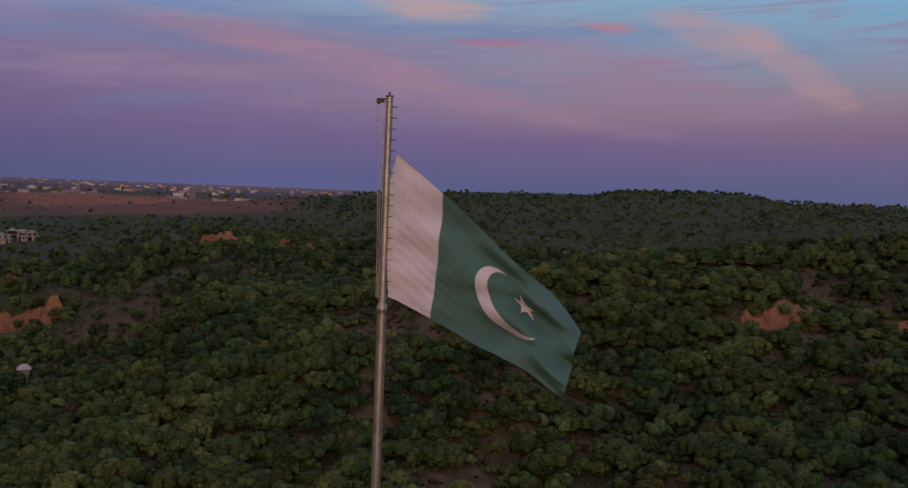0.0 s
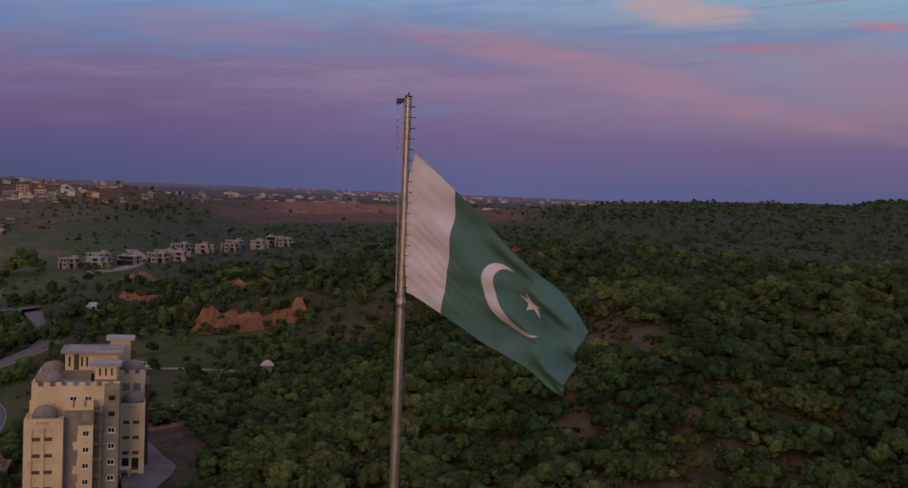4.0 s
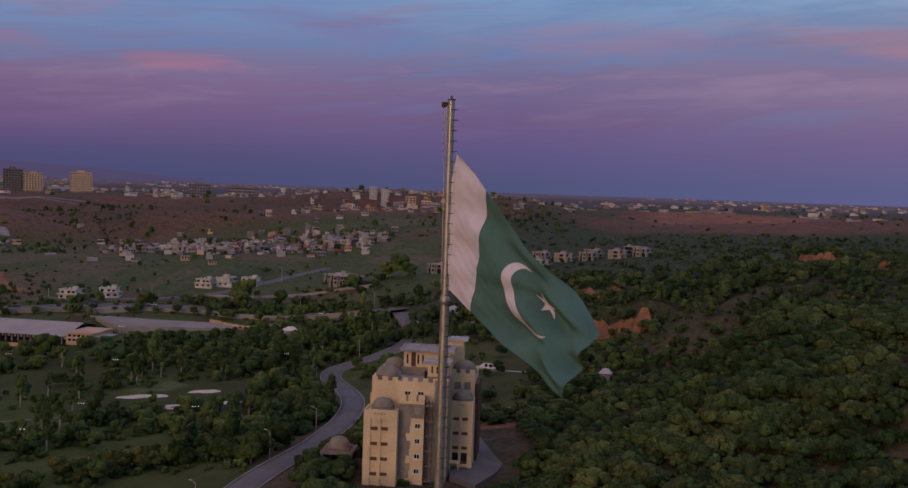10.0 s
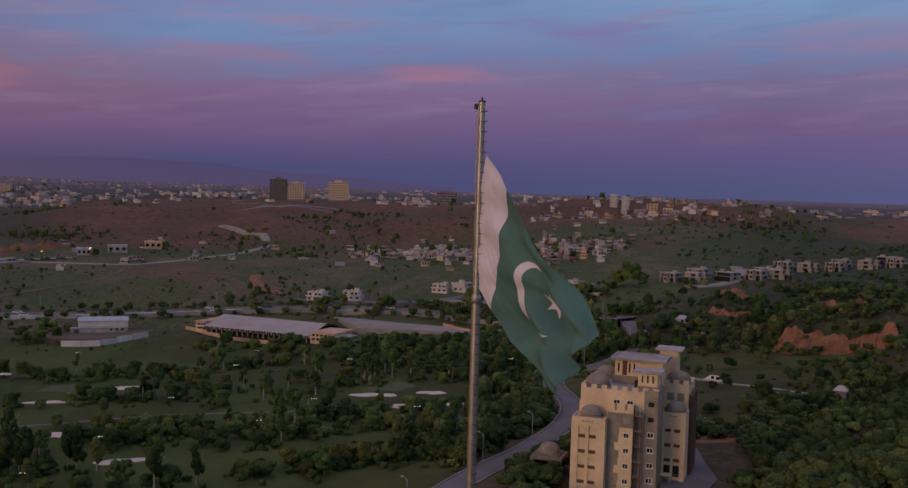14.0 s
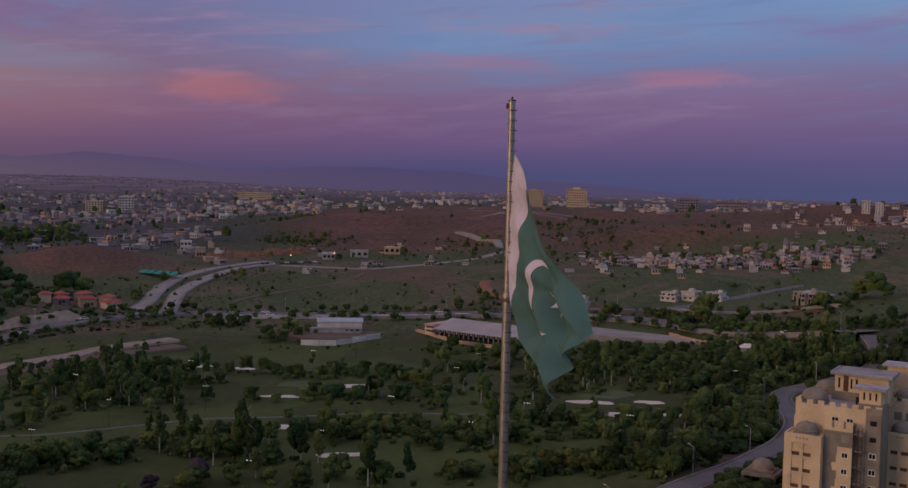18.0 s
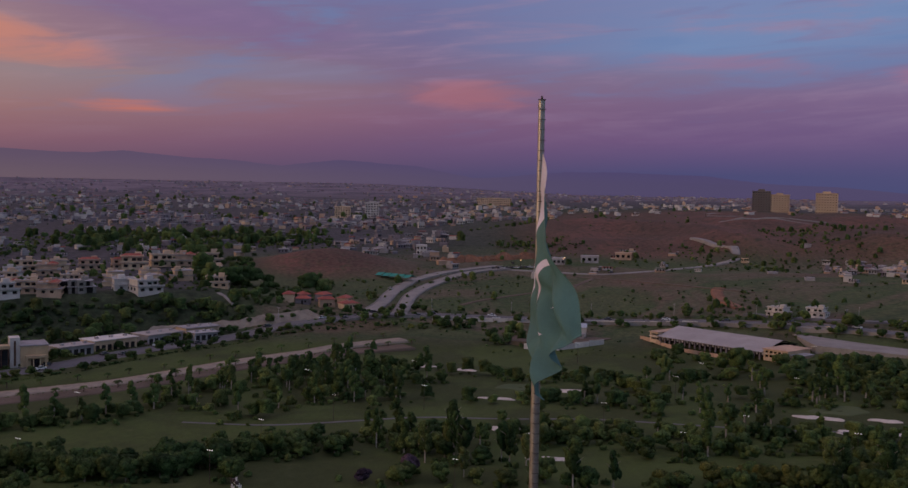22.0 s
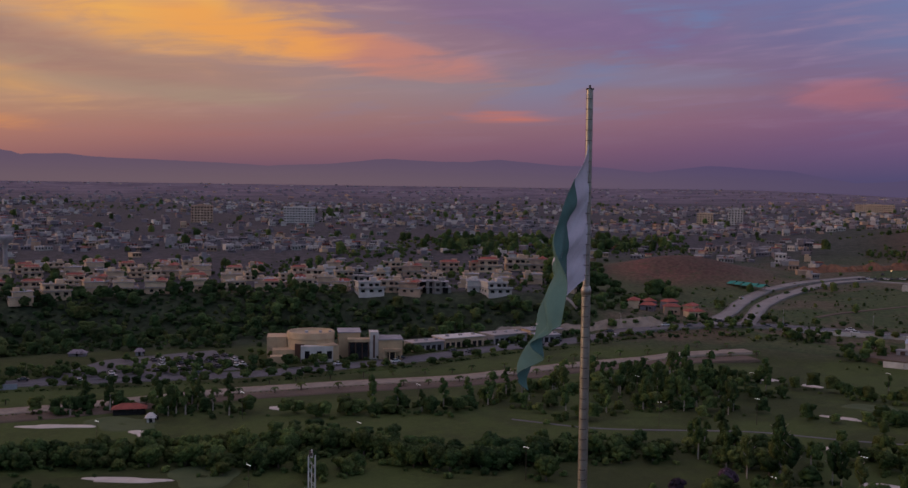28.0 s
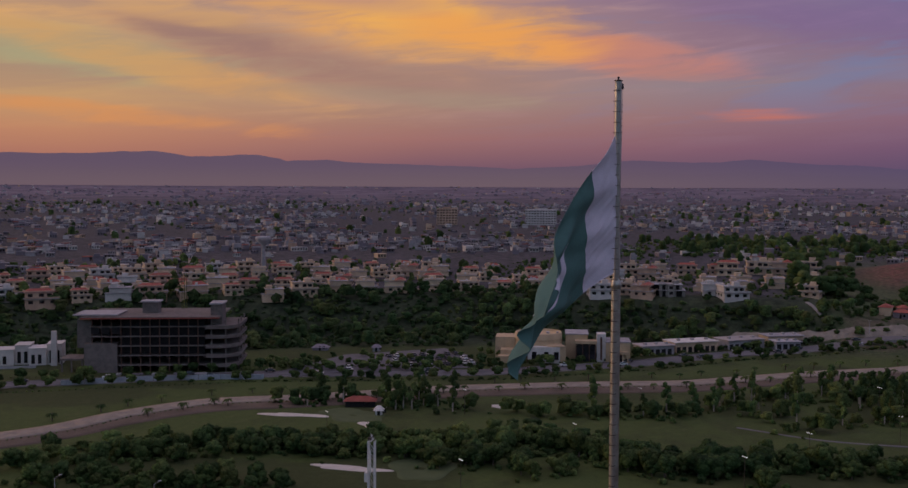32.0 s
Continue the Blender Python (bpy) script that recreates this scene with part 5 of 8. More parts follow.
def hall():
    h = oriented("event_hall", "long hall with a pale pitched metal roof and open side painted dark", "hall", -419, 171, 33)
    h.scale = (1, 1, 0.56)
    b = Batch()
    b.raw([(-29, -16, 4.3), (29, -16, 4.3), (29, 0, 11.2), (-29, 0, 11.2), (29, 13, 6.5), (-29, 13, 6.5),
           (-29, -16, 4.0), (29, -16, 4.0), (29, 0, 10.9), (-29, 0, 10.9), (29, 13, 6.2), (-29, 13, 6.2)],
          [(0, 1, 2, 3), (3, 2, 4, 5), (7, 6, 9, 8), (8, 9, 11, 10), (0, 6, 7, 1), (5, 4, 10, 11)])
    roof = part("roof", b, "metal_roof", h, "pale ribbed sheet roof")
    for i in range(30):
        x = -29 + 2 * i
        b = Batch()
        b.raw([(x, -16, 4.36), (x + 0.12, -16, 4.36), (x + 0.12, 0, 11.26), (x, 0, 11.26)], [(0, 1, 2, 3)])
        b.raw([(x, 13, 6.56), (x, 0, 11.26), (x + 0.12, 0, 11.26), (x + 0.12, 13, 6.56)], [(0, 1, 2, 3)])
        part("rib", b, "roof_slab", roof)
    # solid near-black block stands for the shade under the roof
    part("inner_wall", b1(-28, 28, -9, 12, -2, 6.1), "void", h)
    for i in range(20):
        part("column", b1(-28 + i * 2.9, -27.4 + i * 2.9, -15.2, -14.7, -2, 4.3), "brown_wall", h)
        part("curtain", b1(-27.2 + i * 2.9, -26.2 + i * 2.9, -14.4, -14.2, 1.6, 4.4), "grey_wall", h)
    for x0 in (-34, 29.4):
        a = part("annex", b1(x0, x0 + 12 - (x0 < 0) * 7, -15, 2, -2, 7.0), "cream_wall", h, "cream two-storey annex")
        for z in (1.0, 4.3):
            for k in range(5):
                part("window", b1(x0 + 1 + k * 2.1 - (x0 < 0) * k * 1.2, x0 + 2.3 + k * 2.1 - (x0 < 0) * k * 1.2 - (x0 < 0) * 0.6, -15.06, -14.98, z, z + 1.6), "glass", a)
        part("floor_band", b1(x0 - 0.3, x0 + 12.3 - (x0 < 0) * 7, -15.5, -14.9, 3.3, 3.7), "white_wall", h)
        part("cornice", b1(x0 - 0.4, x0 + 12.4 - (x0 < 0) * 7, -15.6, 2.4, 7.0, 7.5), "pink_wall", h)
    part("annex", b1(31, 46, -13, -3, -2, 4.2), "pink_wall", h)
    part("annex_roof", b1(30.5, 46.5, -13.5, -2.5, 4.2, 4.6), "roof_slab", h)
    part("tank", b1(35, 37, -9, -7, 4.6, 6.2), "white_wall", h)


def warehouse():
    w = oriented("warehouse", "white warehouse with a pale blue sheet roof", "warehouse", -463, 103, 76)
    w.scale = (0.85, 0.85, 0.85)
    part("wall", b1(-13, 13, -7, 7, -2, 5.6), "white_wall", w)
    b = Batch()
    b.raw([(-13.4, -7.6, 5.6), (13.4, -7.6, 5.6), (13.4, 0, 7.2), (-13.4, 0, 7.2), (13.4, 7.6, 5.6), (-13.4, 7.6, 5.6)], [(0, 1, 2, 3), (3, 2, 4, 5)])
    part("roof", b, "blue_metal", w, "pale blue sheet roof")
    part("front_shed", b1(-17, 12, -12, -7, -2, 2.2), "grey_wall", w)
    part("shed_roof", b1(-17.4, 12.4, -12.4, -7, 2.2, 2.5), "roof_slab", w)
    for i in range(6):
        part("door", b1(-15 + i * 4.5, -12.6 + i * 4.5, -12.08, -11.96, -0.8, 1.7), "brown_panel" if i < 1 else "grey_wall", w)
    for x in (4, 7, 10):
        part("tyre_sign", b1(x - 0.6, x + 0.6, -12.1, -12.02, 0.8, 2.0), "void", w)


def museum():
    """A civic centre with a drum, wings and a glass front."""
    m = oriented("civic_centre", "cream civic centre with a round drum and white front", "building", -381, -157, 112, -74.2)
    m.scale = (0.86, 0.86, 0.84)
    b = Batch()
    b.lathe([(12, 0), (12, 14.0), (11.6, 14.4), (11.2, 14.4), (11.2, 13.4), (0, 13.4)], (-9, 3, 0), 48)
    part("drum", b, "tan_plaster", m, "round cream drum", smooth=False)
    b = Batch()
    b.lathe([(12.25, 10.6), (12.25, 11.4)], (-9, 3, 0), 48)
    part("drum_band", b, "tan_plaster", m)
    part("left_block", b1(-31, -21, 0, 14, -1, 11.5), "tan_plaster", m)
    part("left_block", b1(-28, -16, -8, 2, -1, 6.0), "tan_plaster", m)
    part("left_low", b1(-29, -20, -14, -8, -1, 3.6), "tan_plaster", m)
    part("dark_bay", b1(-17, -12, -9.5, -2, -1, 9), "brown_panel", m)
    f = part("white_front", b1(-14, 2, -13, -4, -1, 8.5), "white_wall", m, "white front block")
    for x in (-12, -6, -1):
        part("window", b1(x, x + 2.4, -13.06, -12.96, 2.0, 6.0), "glass", f)
    b = Batch()
    for i in range(12):
        a0, a1 = [math.radians(-80 + 95 * k / 12) for k in (i, i + 1)]
        b.raw([(2 + 11 * math.sin(-a) * -1, -2 - 11 * math.cos(a), z) for z in (-1, 9) for a in (a0, a1)], [(0, 1, 3, 2)])
        b.raw([(2, -2, 9), (2 + 11 * math.sin(a0), -2 - 11 * math.cos(a0), 9), (2 + 11 * math.sin(a1), -2 - 11 * math.cos(a1), 9)], [(0, 1, 2)])
    part("curved_wall", b, "tan_plaster", m, "curved cream wall")
    part("hall_block", b1(5, 16, 0, 16, -1, 13.4), "tan_plaster", m)
    part("hall_roof", b1(4.6, 16.4, -0.4, 16.4, 13.4, 13.9), "roof_slab", m)
    part("glass_front", b1(10, 20, -6, 0, -1, 9.5), "void", m)
    part("glass", b1(10.3, 19.7, -6.08, -6.0, 0.5, 8.8), "glass", m, "dark glass front")
    for x in (10, 13.2, 16.5, 19.6):
        part("mullion", b1(x, x + 0.4, -6.2, -6.0, -1, 9.5), "brown_panel", m)
    part("fascia", b1(9.5, 20.5, -6.6, 0, 9.5, 11), "tan_plaster", m)
    part("tower", b1(20.5, 25, -5, 3, -1, 14.5), "white_wall", m, "white square tower")
    part("tower_strip", b1(22.2, 23.2, -5.08, -4.98, 1, 13), "brown_panel", m)
    part("right_wing", b1(25, 37, -7, 9, -1, 10.5), "tan_plaster", m)
    part("right_roof", b1(24.6, 37.4, -7.4, 9.4, 10.5, 11), "roof_slab", m)
    part("porch", b1(27, 36, -10, -7, 5.0, 6.2), "tan_plaster", m)
    for x in (27.2, 30, 33, 35.4):
        part("porch_post", b1(x, x + 0.6, -9.8, -9.2, -1, 5), "tan_plaster", m)
    part("entrance", b1(29.5, 34, -7.08, -6.95, -0.5, 4.2), "glass", m)
    for x in (-12, -5, 0):
        part("vent", b1(x, x + 1.6, 2, 3.6, 13.4, 14.4), "grey_wall", m)


def sheds():
    spots = [(-418, -124, 134, 16, 9, 4.0), (-436, -112, 136, 22, 11, 4.5), (-456, -94, 138, 20, 12, 4.2), (-474, -78, 128, 18, 10, 4.5), (-462, -74, 124, 12, 8, 3.6)]
    for i, (x, y, a, L, w, h) in enumerate(spots):
        s = oriented("market_shed", "low market shed with a pale flat roof", "shed", x, y, a, group="roadside sheds")
        part("wall", b1(-L / 2, L / 2, -w / 2, w / 2, -2, h), "cream_wall" if i % 2 else "grey_wall", s)
        part("roof", b1(-L / 2 - 0.6, L / 2 + 0.6, -w / 2 - 0.8, w / 2 + 0.6, h, h + 0.35), ("metal_roof", "white_wall", "metal_roof", "roof_slab", "roof_slab")[i], s, "pale flat roof")
        for k in range(int(L / 3)):
            # near-black panels paint the shade of open shopfronts
            part("shopfront", b1(-L / 2 + 0.6 + k * 3, -L / 2 + 2.6 + k * 3, -w / 2 - 0.06, -w / 2 + 0.05, -1, 2.6), "void", s)
        for k in range(3):
            part("roof_unit", b1(-L / 3 + k * L / 3, -L / 3 + 1.4 + k * L / 3, -1, 0.4, h + 0.35, h + 1.2), "grey_wall", s)


def frame_building():
    """A concrete frame still being built: slabs, columns and cores."""
    f = oriented("concrete_frame_building", "unfinished dark concrete building, open floors and bare columns", "building", -279, -289, 122, -75)
    f.scale = (0.93, 0.93, 0.88)
    W = 34
    for k in range(6):
        z = 4.4 * k + 4.2
        part("floor_slab", b1(-W + (4 if k < 5 else 0), W - 14, -9, 24, z, z + 0.45), "dark_concrete", f)
    for k in range(5):
        z = 4.4 * k + 3.6
        b = Batch()
        n = 14
        ring = [(W - 14, -11)] + [(W - 9 + 9 * math.sin(a), -2 - 9 * math.cos(a)) for a in np.linspace(0, math.pi / 2, n)] + [(W, 20), (W - 14, 20)]
        m = len(ring)
        b.raw([(x, y, z) for x, y in ring] + [(x, y, z + 1.5) for x, y in ring], [(i, (i + 1) % m, m + (i + 1) % m, m + i) for i in range(m)])
        b.raw([(x, y, z + 1.5) for x, y in ring], [tuple(range(m))])
        b.raw([(x, y, z) for x, y in ring], [tuple(reversed(range(m)))])
        part("balcony_slab", b, "dark_concrete", f, "pale curved parapet slab")
    for i in range(13):
        x = -W + 5 + i * 4.1
        if x > W - 15:
            break
        part("column", b1(x, x + 0.45, -8.6, -8.2, -1, 26.3), "brown_panel", f)
        part("column", b1(x, x + 0.7, 6, 6.7, -1, 26.3), "dark_concrete", f)
    for x, y in ((W - 12, -9.5), (W - 6, -9), (W - 1.2, -3), (W - 1.2, 6), (W - 1.2, 16)):
        part("column", b1(x, x + 0.6, y, y + 0.6, -1, 25), "dark_concrete", f)
    # solid near-black core stands for the shade of the open floors
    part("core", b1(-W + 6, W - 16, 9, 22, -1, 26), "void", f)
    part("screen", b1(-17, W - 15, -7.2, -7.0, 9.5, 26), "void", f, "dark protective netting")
    part("corner_block", b1(-W + 2, -18, -9.5, 4, -1, 14.5), "dark_concrete", f)
    part("corner_block", b1(-W - 2, -W + 4, -5, 20, 12, 25), "dark_concrete", f)
    for k in range(3):
        part("opening", b1(-W + 5 + k * 4.4, -W + 8.4 + k * 4.4, -9.1, -8.9, 19, 22), "void", f)
    part("roof_slab", b1(-W + 1, W - 8, -11, 24, 26.3, 26.9), "dark_concrete", f)
    part("roof_edge", b1(-W + 1, W - 8, -11.4, -11, 26.0, 26.5), "red_roof", f)
    part("roof_slab", b1(-W - 3, -18, -8, 10, 27.2, 27.7), "roof_slab", f)
    part("roof_core", b1(-10, -3, 4, 10, 26.9, 32), "dark_concrete", f)
    part("roof_core_cap", b1(-10.8, -2.2, 3.2, 10.8, 32, 32.6), "roof_slab", f)
    part("roof_core", b1(W - 12.5, W - 7.5, -6, 5, 21, 32), "dark_concrete", f)
    part("roof_core_cap", b1(W - 13.1, W - 6.9, -6.6, 5.6, 32, 32.6), "roof_slab", f)
    part("porch", b1(-W - 9, -W + 1, -7, 5, 6.5, 7.4), "dark_concrete", f)
    for x in (-W - 8.6, -W - 4.5, -W):
        part("porch_post", b1(x, x + 0.6, -6.6, -6, -1, 6.5), "dark_concrete", f)
    for k in range(5):
        part("site_hut", b1(-20 + 9 * k, -15 + 9 * k, -16, -13.5, -1, 1.8), "brown_wall" if k % 2 else "grey_wall", f)
    c = oriented("tower_crane", "thin yellow tower crane mast behind the building", "crane", -299, -296, 0)
    for a in (-0.7, 0.7):
        for d in (-0.7, 0.7):
            part("leg", b1(a - 0.1, a + 0.1, d - 0.1, d + 0.1, -1, 38), "leaf_yellow", c)
    for k in range(24):
        part("brace", b1(-0.7, 0.7, -0.75, -0.65, 1 + k * 1.55, 1.12 + k * 1.55), "leaf_yellow", c)


def white_school():
    s = oriented("white_building", "low white modern building with a slim tower fin", "building", -258, -344, 130, -74.5)
    for x0, x1, y0, h in ((-14, -6, 0, 7), (-6, 0, 2, 8.5), (0, 7, -1, 7.5), (7, 13, 0, 9), (-22, -14, 1, 8)):
        p = part("block", b1(x0, x1, y0, y0 + 10, -1, h), "white_wall", s)
        for k in range(2):
            part("window", b1(x0 + 1 + k * 2.6, x0 + 2.4 + k * 2.6, y0 - 0.06, y0 + 0.05, 1.2, h - 2.5), "glass", p)
        part("coping", b1(x0 - 0.2, x1 + 0.2, y0 - 0.2, y0 + 10.2, h, h + 0.3), "white_wall", s)
    part("fin", b1(9, 11.6, -3.5, -1, -1, 15, taper=0.25), "white_wall", s, "tall white fin")
    part("blue_hoarding", b1(-22, 4, -8, -7.8, -1, 1.6), "grey_wall", s)


def hut(x, y, deg, w, d, h, wall, roof, label, name="hut"):
    s = oriented(name, label, "hut", x, y, deg)
    part("wall", b1(-w / 2, w / 2, -d / 2, d / 2, -2, h), wall, s)
    b = Batch()
    b.raw([(-w / 2 - 0.6, -d / 2 - 0.6, h), (w / 2 + 0.6, -d / 2 - 0.6, h), (w / 2 + 0.6, d / 2 + 0.6, h), (-w / 2 - 0.6, d / 2 + 0.6, h), (-w / 4, 0, h + 1.5), (w / 4, 0, h + 1.5)],
          [(0, 1, 5, 4), (2, 3, 4, 5)])
    b.raw([(w / 2 + 0.6, -d / 2 - 0.6, h), (w / 2 + 0.6, d / 2 + 0.6, h), (w / 4, 0, h + 1.5)], [(0, 1, 2)])
    b.raw([(-w / 2 - 0.6, d / 2 + 0.6, h), (-w / 2 - 0.6, -d / 2 - 0.6, h), (-w / 4, 0, h + 1.5)], [(0, 1, 2)])
    part("roof", b, roof, s)
    part("door", b1(-0.5, 0.5, -d / 2 - 0.05, -d / 2 + 0.05, -0.5, 2.1), "void", s)
    part("window", b1(1.2, 2.4, -d / 2 - 0.05, -d / 2 + 0.05, 0.9, 2.0), "glass", s)
    return s


hall(), warehouse(), museum(), sheds(), frame_building(), white_school()
# the shelter's near-black walls stand for shade below its open roof
hut(-256, -178, 118, 10, 4.5, 2.0, "void", "red_roof", "open golf shelter with a red tiled roof", "golf_shelter")
hut(-247, -165, 118, 2.4, 2.4, 1.6, "white_wall", "white_wall", "small white tent-roofed kiosk", "kiosk")
hut(-362, -238, 118, 3.4, 3, 1.8, "grey_wall", "brown_wall", "small grey guard hut by the parking", "guard_hut")
hut(-352, -262, 110, 7, 3.5, 1.4, "brown_wall", "brown_wall", "dark site shed by the boulevard", "site_shed")
hut(-160, 244, 30, 3, 3, 4.0, "brown_wall", "roof_slab", "small grey unfinished hut among trees", "hut")
hut(-206, 239, 20, 5, 3, 0.6, "blue_metal", "white_wall", "low pale tent on the meadow", "tent")
hut(-266, 284, 50, 5, 4, 2.0, "grey_wall", "roof_slab", "small grey hut on the slope", "hut")
hut(-318, 240, 60, 5, 4, 2.6, "white_wall", "white_wall", "white kiosk among the trees", "kiosk")
for k, (x, y) in enumerate([(-538, -29), (-533, -16), (-528, -4), (-548, -18), (-545, -6), (-540, -37), (-552, -29)]):
    hut(x, y, 80 + 20 * k, 7.5 + k % 3, 6, 3.0 + 1.2 * (k % 2), ("brown_wall", "pink_wall", "cream_wall")[k % 3], "red_roof", "village house with red roof beside the divided road", "village_house")


def shell(v, w, d):
    """The bare concrete shell of a villa: slabs, posts, wall panels, near-black blocks as room shade, with a projecting
    bay.
    """
    x0, x1, y0, y1 = -w / 2, w / 2, -d / 2, d / 2
    for lo_, hi, back in ((-2.5, 3.3, 0.0), (3.6, 6.8, 1.4)):
        part("interior", b1(x0 + 0.7, x1 - 0.7 - back, y0 + 0.9 + back, y1 - 0.5, lo_, hi), "void", v, "solid near-black block standing for shaded rooms")
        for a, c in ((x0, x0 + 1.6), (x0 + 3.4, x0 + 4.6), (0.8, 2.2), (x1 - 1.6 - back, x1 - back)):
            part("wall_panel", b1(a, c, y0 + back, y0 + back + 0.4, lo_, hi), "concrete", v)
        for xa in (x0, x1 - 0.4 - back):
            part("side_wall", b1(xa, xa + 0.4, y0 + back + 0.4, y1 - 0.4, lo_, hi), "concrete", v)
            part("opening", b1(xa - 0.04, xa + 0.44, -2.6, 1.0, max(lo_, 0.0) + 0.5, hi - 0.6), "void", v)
    part("floor_slab", b1(x0 - 0.6, x1 + 0.6, y0 - 0.9, y1 + 0.4, 3.3, 3.6), "roof_slab", v)
    part("roof_slab", b1(x0 - 0.5, x1 - 0.9, y0 + 0.7, y1 + 0.4, 6.8, 7.1), "roof_slab", v)
    part("bay", b1(x0 + 4.6, x0 + 8.0, y0 - 1.6, y0 + 1.4, -2.5, 7.6), "concrete", v, "projecting bay")
    for z in (1.0, 4.4):
        part("opening", b1(x0 + 5.3, x0 + 7.3, y0 - 1.66, y0 - 1.58, z, z + 1.8), "void", v)
    part("stair_house", b1(0.5, 4.0, 0, 4.0, 7.1, 9.0), "concrete", v)
    part("parapet", b1(x0 - 0.5, x0 + 4.5, y0 + 0.7, y0 + 0.9, 7.1, 7.8), "concrete", v)


def villa_kind(kind, walls, seed):
    """A two-storey villa: slabs, terraces, windows, a stair house, perhaps a tiled roof."""
    r = np.random.default_rng(seed)
    v = thing("villa", {"white": "white two-storey villa with balconies and flat roof", "cream": "cream two-storey villa with flat roof terraces",
                        "red": "cream villa with a red tiled roof", "bare": "unfinished grey concrete villa with open floors"}[kind], "house", pose(0, 0, -500), "villas")
    w, d = 13 + 2 * r.random(), 12 + 2 * r.random()
    if kind == "bare":
        shell(v, w, d)
        return v
    part("ground_floor", b1(-w / 2, w / 2, -d / 2, d / 2, -2.5, 3.4), walls, v)
    part("upper_floor", b1(-w / 2 + 0.2, w / 2 - 2.2, -d / 2 + 1.8, d / 2, 3.7, 6.9), walls, v)
    part("terrace_slab", b1(-w / 2 - 0.7, w / 2 + 0.5, -d / 2 - 0.9, d / 2 + 0.4, 3.4, 3.7), "roof_slab", v)
    part("roof_slab", b1(-w / 2 - 0.3, w / 2 - 1.6, -d / 2 + 1.1, d / 2 + 0.4, 6.9, 7.2), "roof_slab", v)
    for x0, x1, y0, y1 in ((-w / 2 - 0.3, w / 2 - 1.6, -d / 2 + 1.1, -d / 2 + 1.3), (-w / 2 - 0.3, -w / 2 - 0.1, -d / 2 + 1.3, d / 2 + 0.4), (w / 2 - 1.8, w / 2 - 1.6, -d / 2 + 1.3, d / 2 + 0.4)):
        part("parapet", b1(x0, x1, y0, y1, 7.2, 7.9), walls, v)
    part("balcony_rail", b1(-w / 2 - 0.7, w / 2 + 0.5, -d / 2 - 0.9, -d / 2 - 0.8, 3.7, 4.6), walls, v)
    part("stair_house", b1(0.5, 4.0, 0, 4.0, 7.2, 9.6), walls, v)
    for z, y in ((0.9, -d / 2), (4.6, -d / 2 + 1.8)):
        for x in (-w / 2 + 1.2, -1.2, w / 2 - (3.6 if z < 2 else 5.0)):
            part("window", b1(x, x + 2.2, y - 0.05, y + 0.05, z, z + 1.7), "glass", v)
    for sgn in (-1, 1):
        for y in (-2.5, 2.0):
            part("window", b1(sgn * w / 2 - 0.05, sgn * w / 2 + 0.05, y, y + 1.8, 0.9, 2.5), "glass", v)
    if kind == "red":
        b = Batch()
        x0, x1, y0, y1 = -w / 2 - 0.6, w / 2 - 1.4, -d / 2 + 0.9, 1.0
        b.raw([(x0, y0, 7.2), (x1, y0, 7.2), (x1, y1, 7.2), (x0, y1, 7.2), (x0 + 2.5, (y0 + y1) / 2, 9.1), (x1 - 2.5, (y0 + y1) / 2, 9.1)],
              [(0, 1, 5, 4), (2, 3, 4, 5)])
        b.raw([(x1, y0, 7.2), (x1, y1, 7.2), (x1 - 2.5, (y0 + y1) / 2, 9.1)], [(0, 1, 2)])
        b.raw([(x0, y1, 7.2), (x0, y0, 7.2), (x0 + 2.5, (y0 + y1) / 2, 9.1)], [(0, 1, 2)])
        part("tiled_roof", b, "red_roof", v, "red tiled hip roof")
    part("water_tank", b1(-2.6, -1.4, 1, 2.2, 7.2, 8.6), "white_wall", v)
    return v


VILLAS = [villa_kind("white", "white_wall", 1), villa_kind("cream", "cream_wall", 2), villa_kind("red", "cream_wall", 3),
          villa_kind("red", "pink_wall", 4), villa_kind("white", "white_wall", 5), villa_kind("bare", "concrete", 6)]
PLACED = []


def put_villa(k, x, y, deg, s=1.0):
    PLACED.append((x, y))
    return copy_thing(VILLAS[k], Matrix.Translation((x, y, gz(x, y) + 0.3)) @ pose(0, 0, 0, 0, 0, deg) @ Matrix.Diagonal((s, s, s * 0.88, 1)))


# unfinished and white villas on the plateau
for k, x, y, a, s in ((4, -459, 213, 40, 0.66), (4, -450, 229, 48, 0.66), (4, -441, 279, 32, 0.62), (4, -436, 289, 120, 0.66), (4, -427, 298, 30, 0.62), (5, -392, 326, 22, 0.62), (5, -380, 323, 112, 0.66),
                      (5, -371, 313, 20, 0.7), (5, -360, 311, 200, 0.6), (5, -327, 338, 16, 0.62), (5, -317, 345, 106, 0.66), (5, -324, 354, 16, 0.7), (5, -311, 359, 192, 0.62),
                      (5, -306, 375, 12, 0.66), (5, -301, 386, 102, 0.68), (5, -312, 388, 10, 0.62), (5, -330, 424, 12, 0.64), (5, -312, 421, 100, 0.66), (5, -303, 431, 10, 0.62),
                      (5, -292, 443, 98, 0.66), (5, -285, 456, 8, 0.62), (5, -298, 466, 188, 0.62), (5, -309, 444, 8, 0.62)):
    put_villa(k, x, y, a, s)
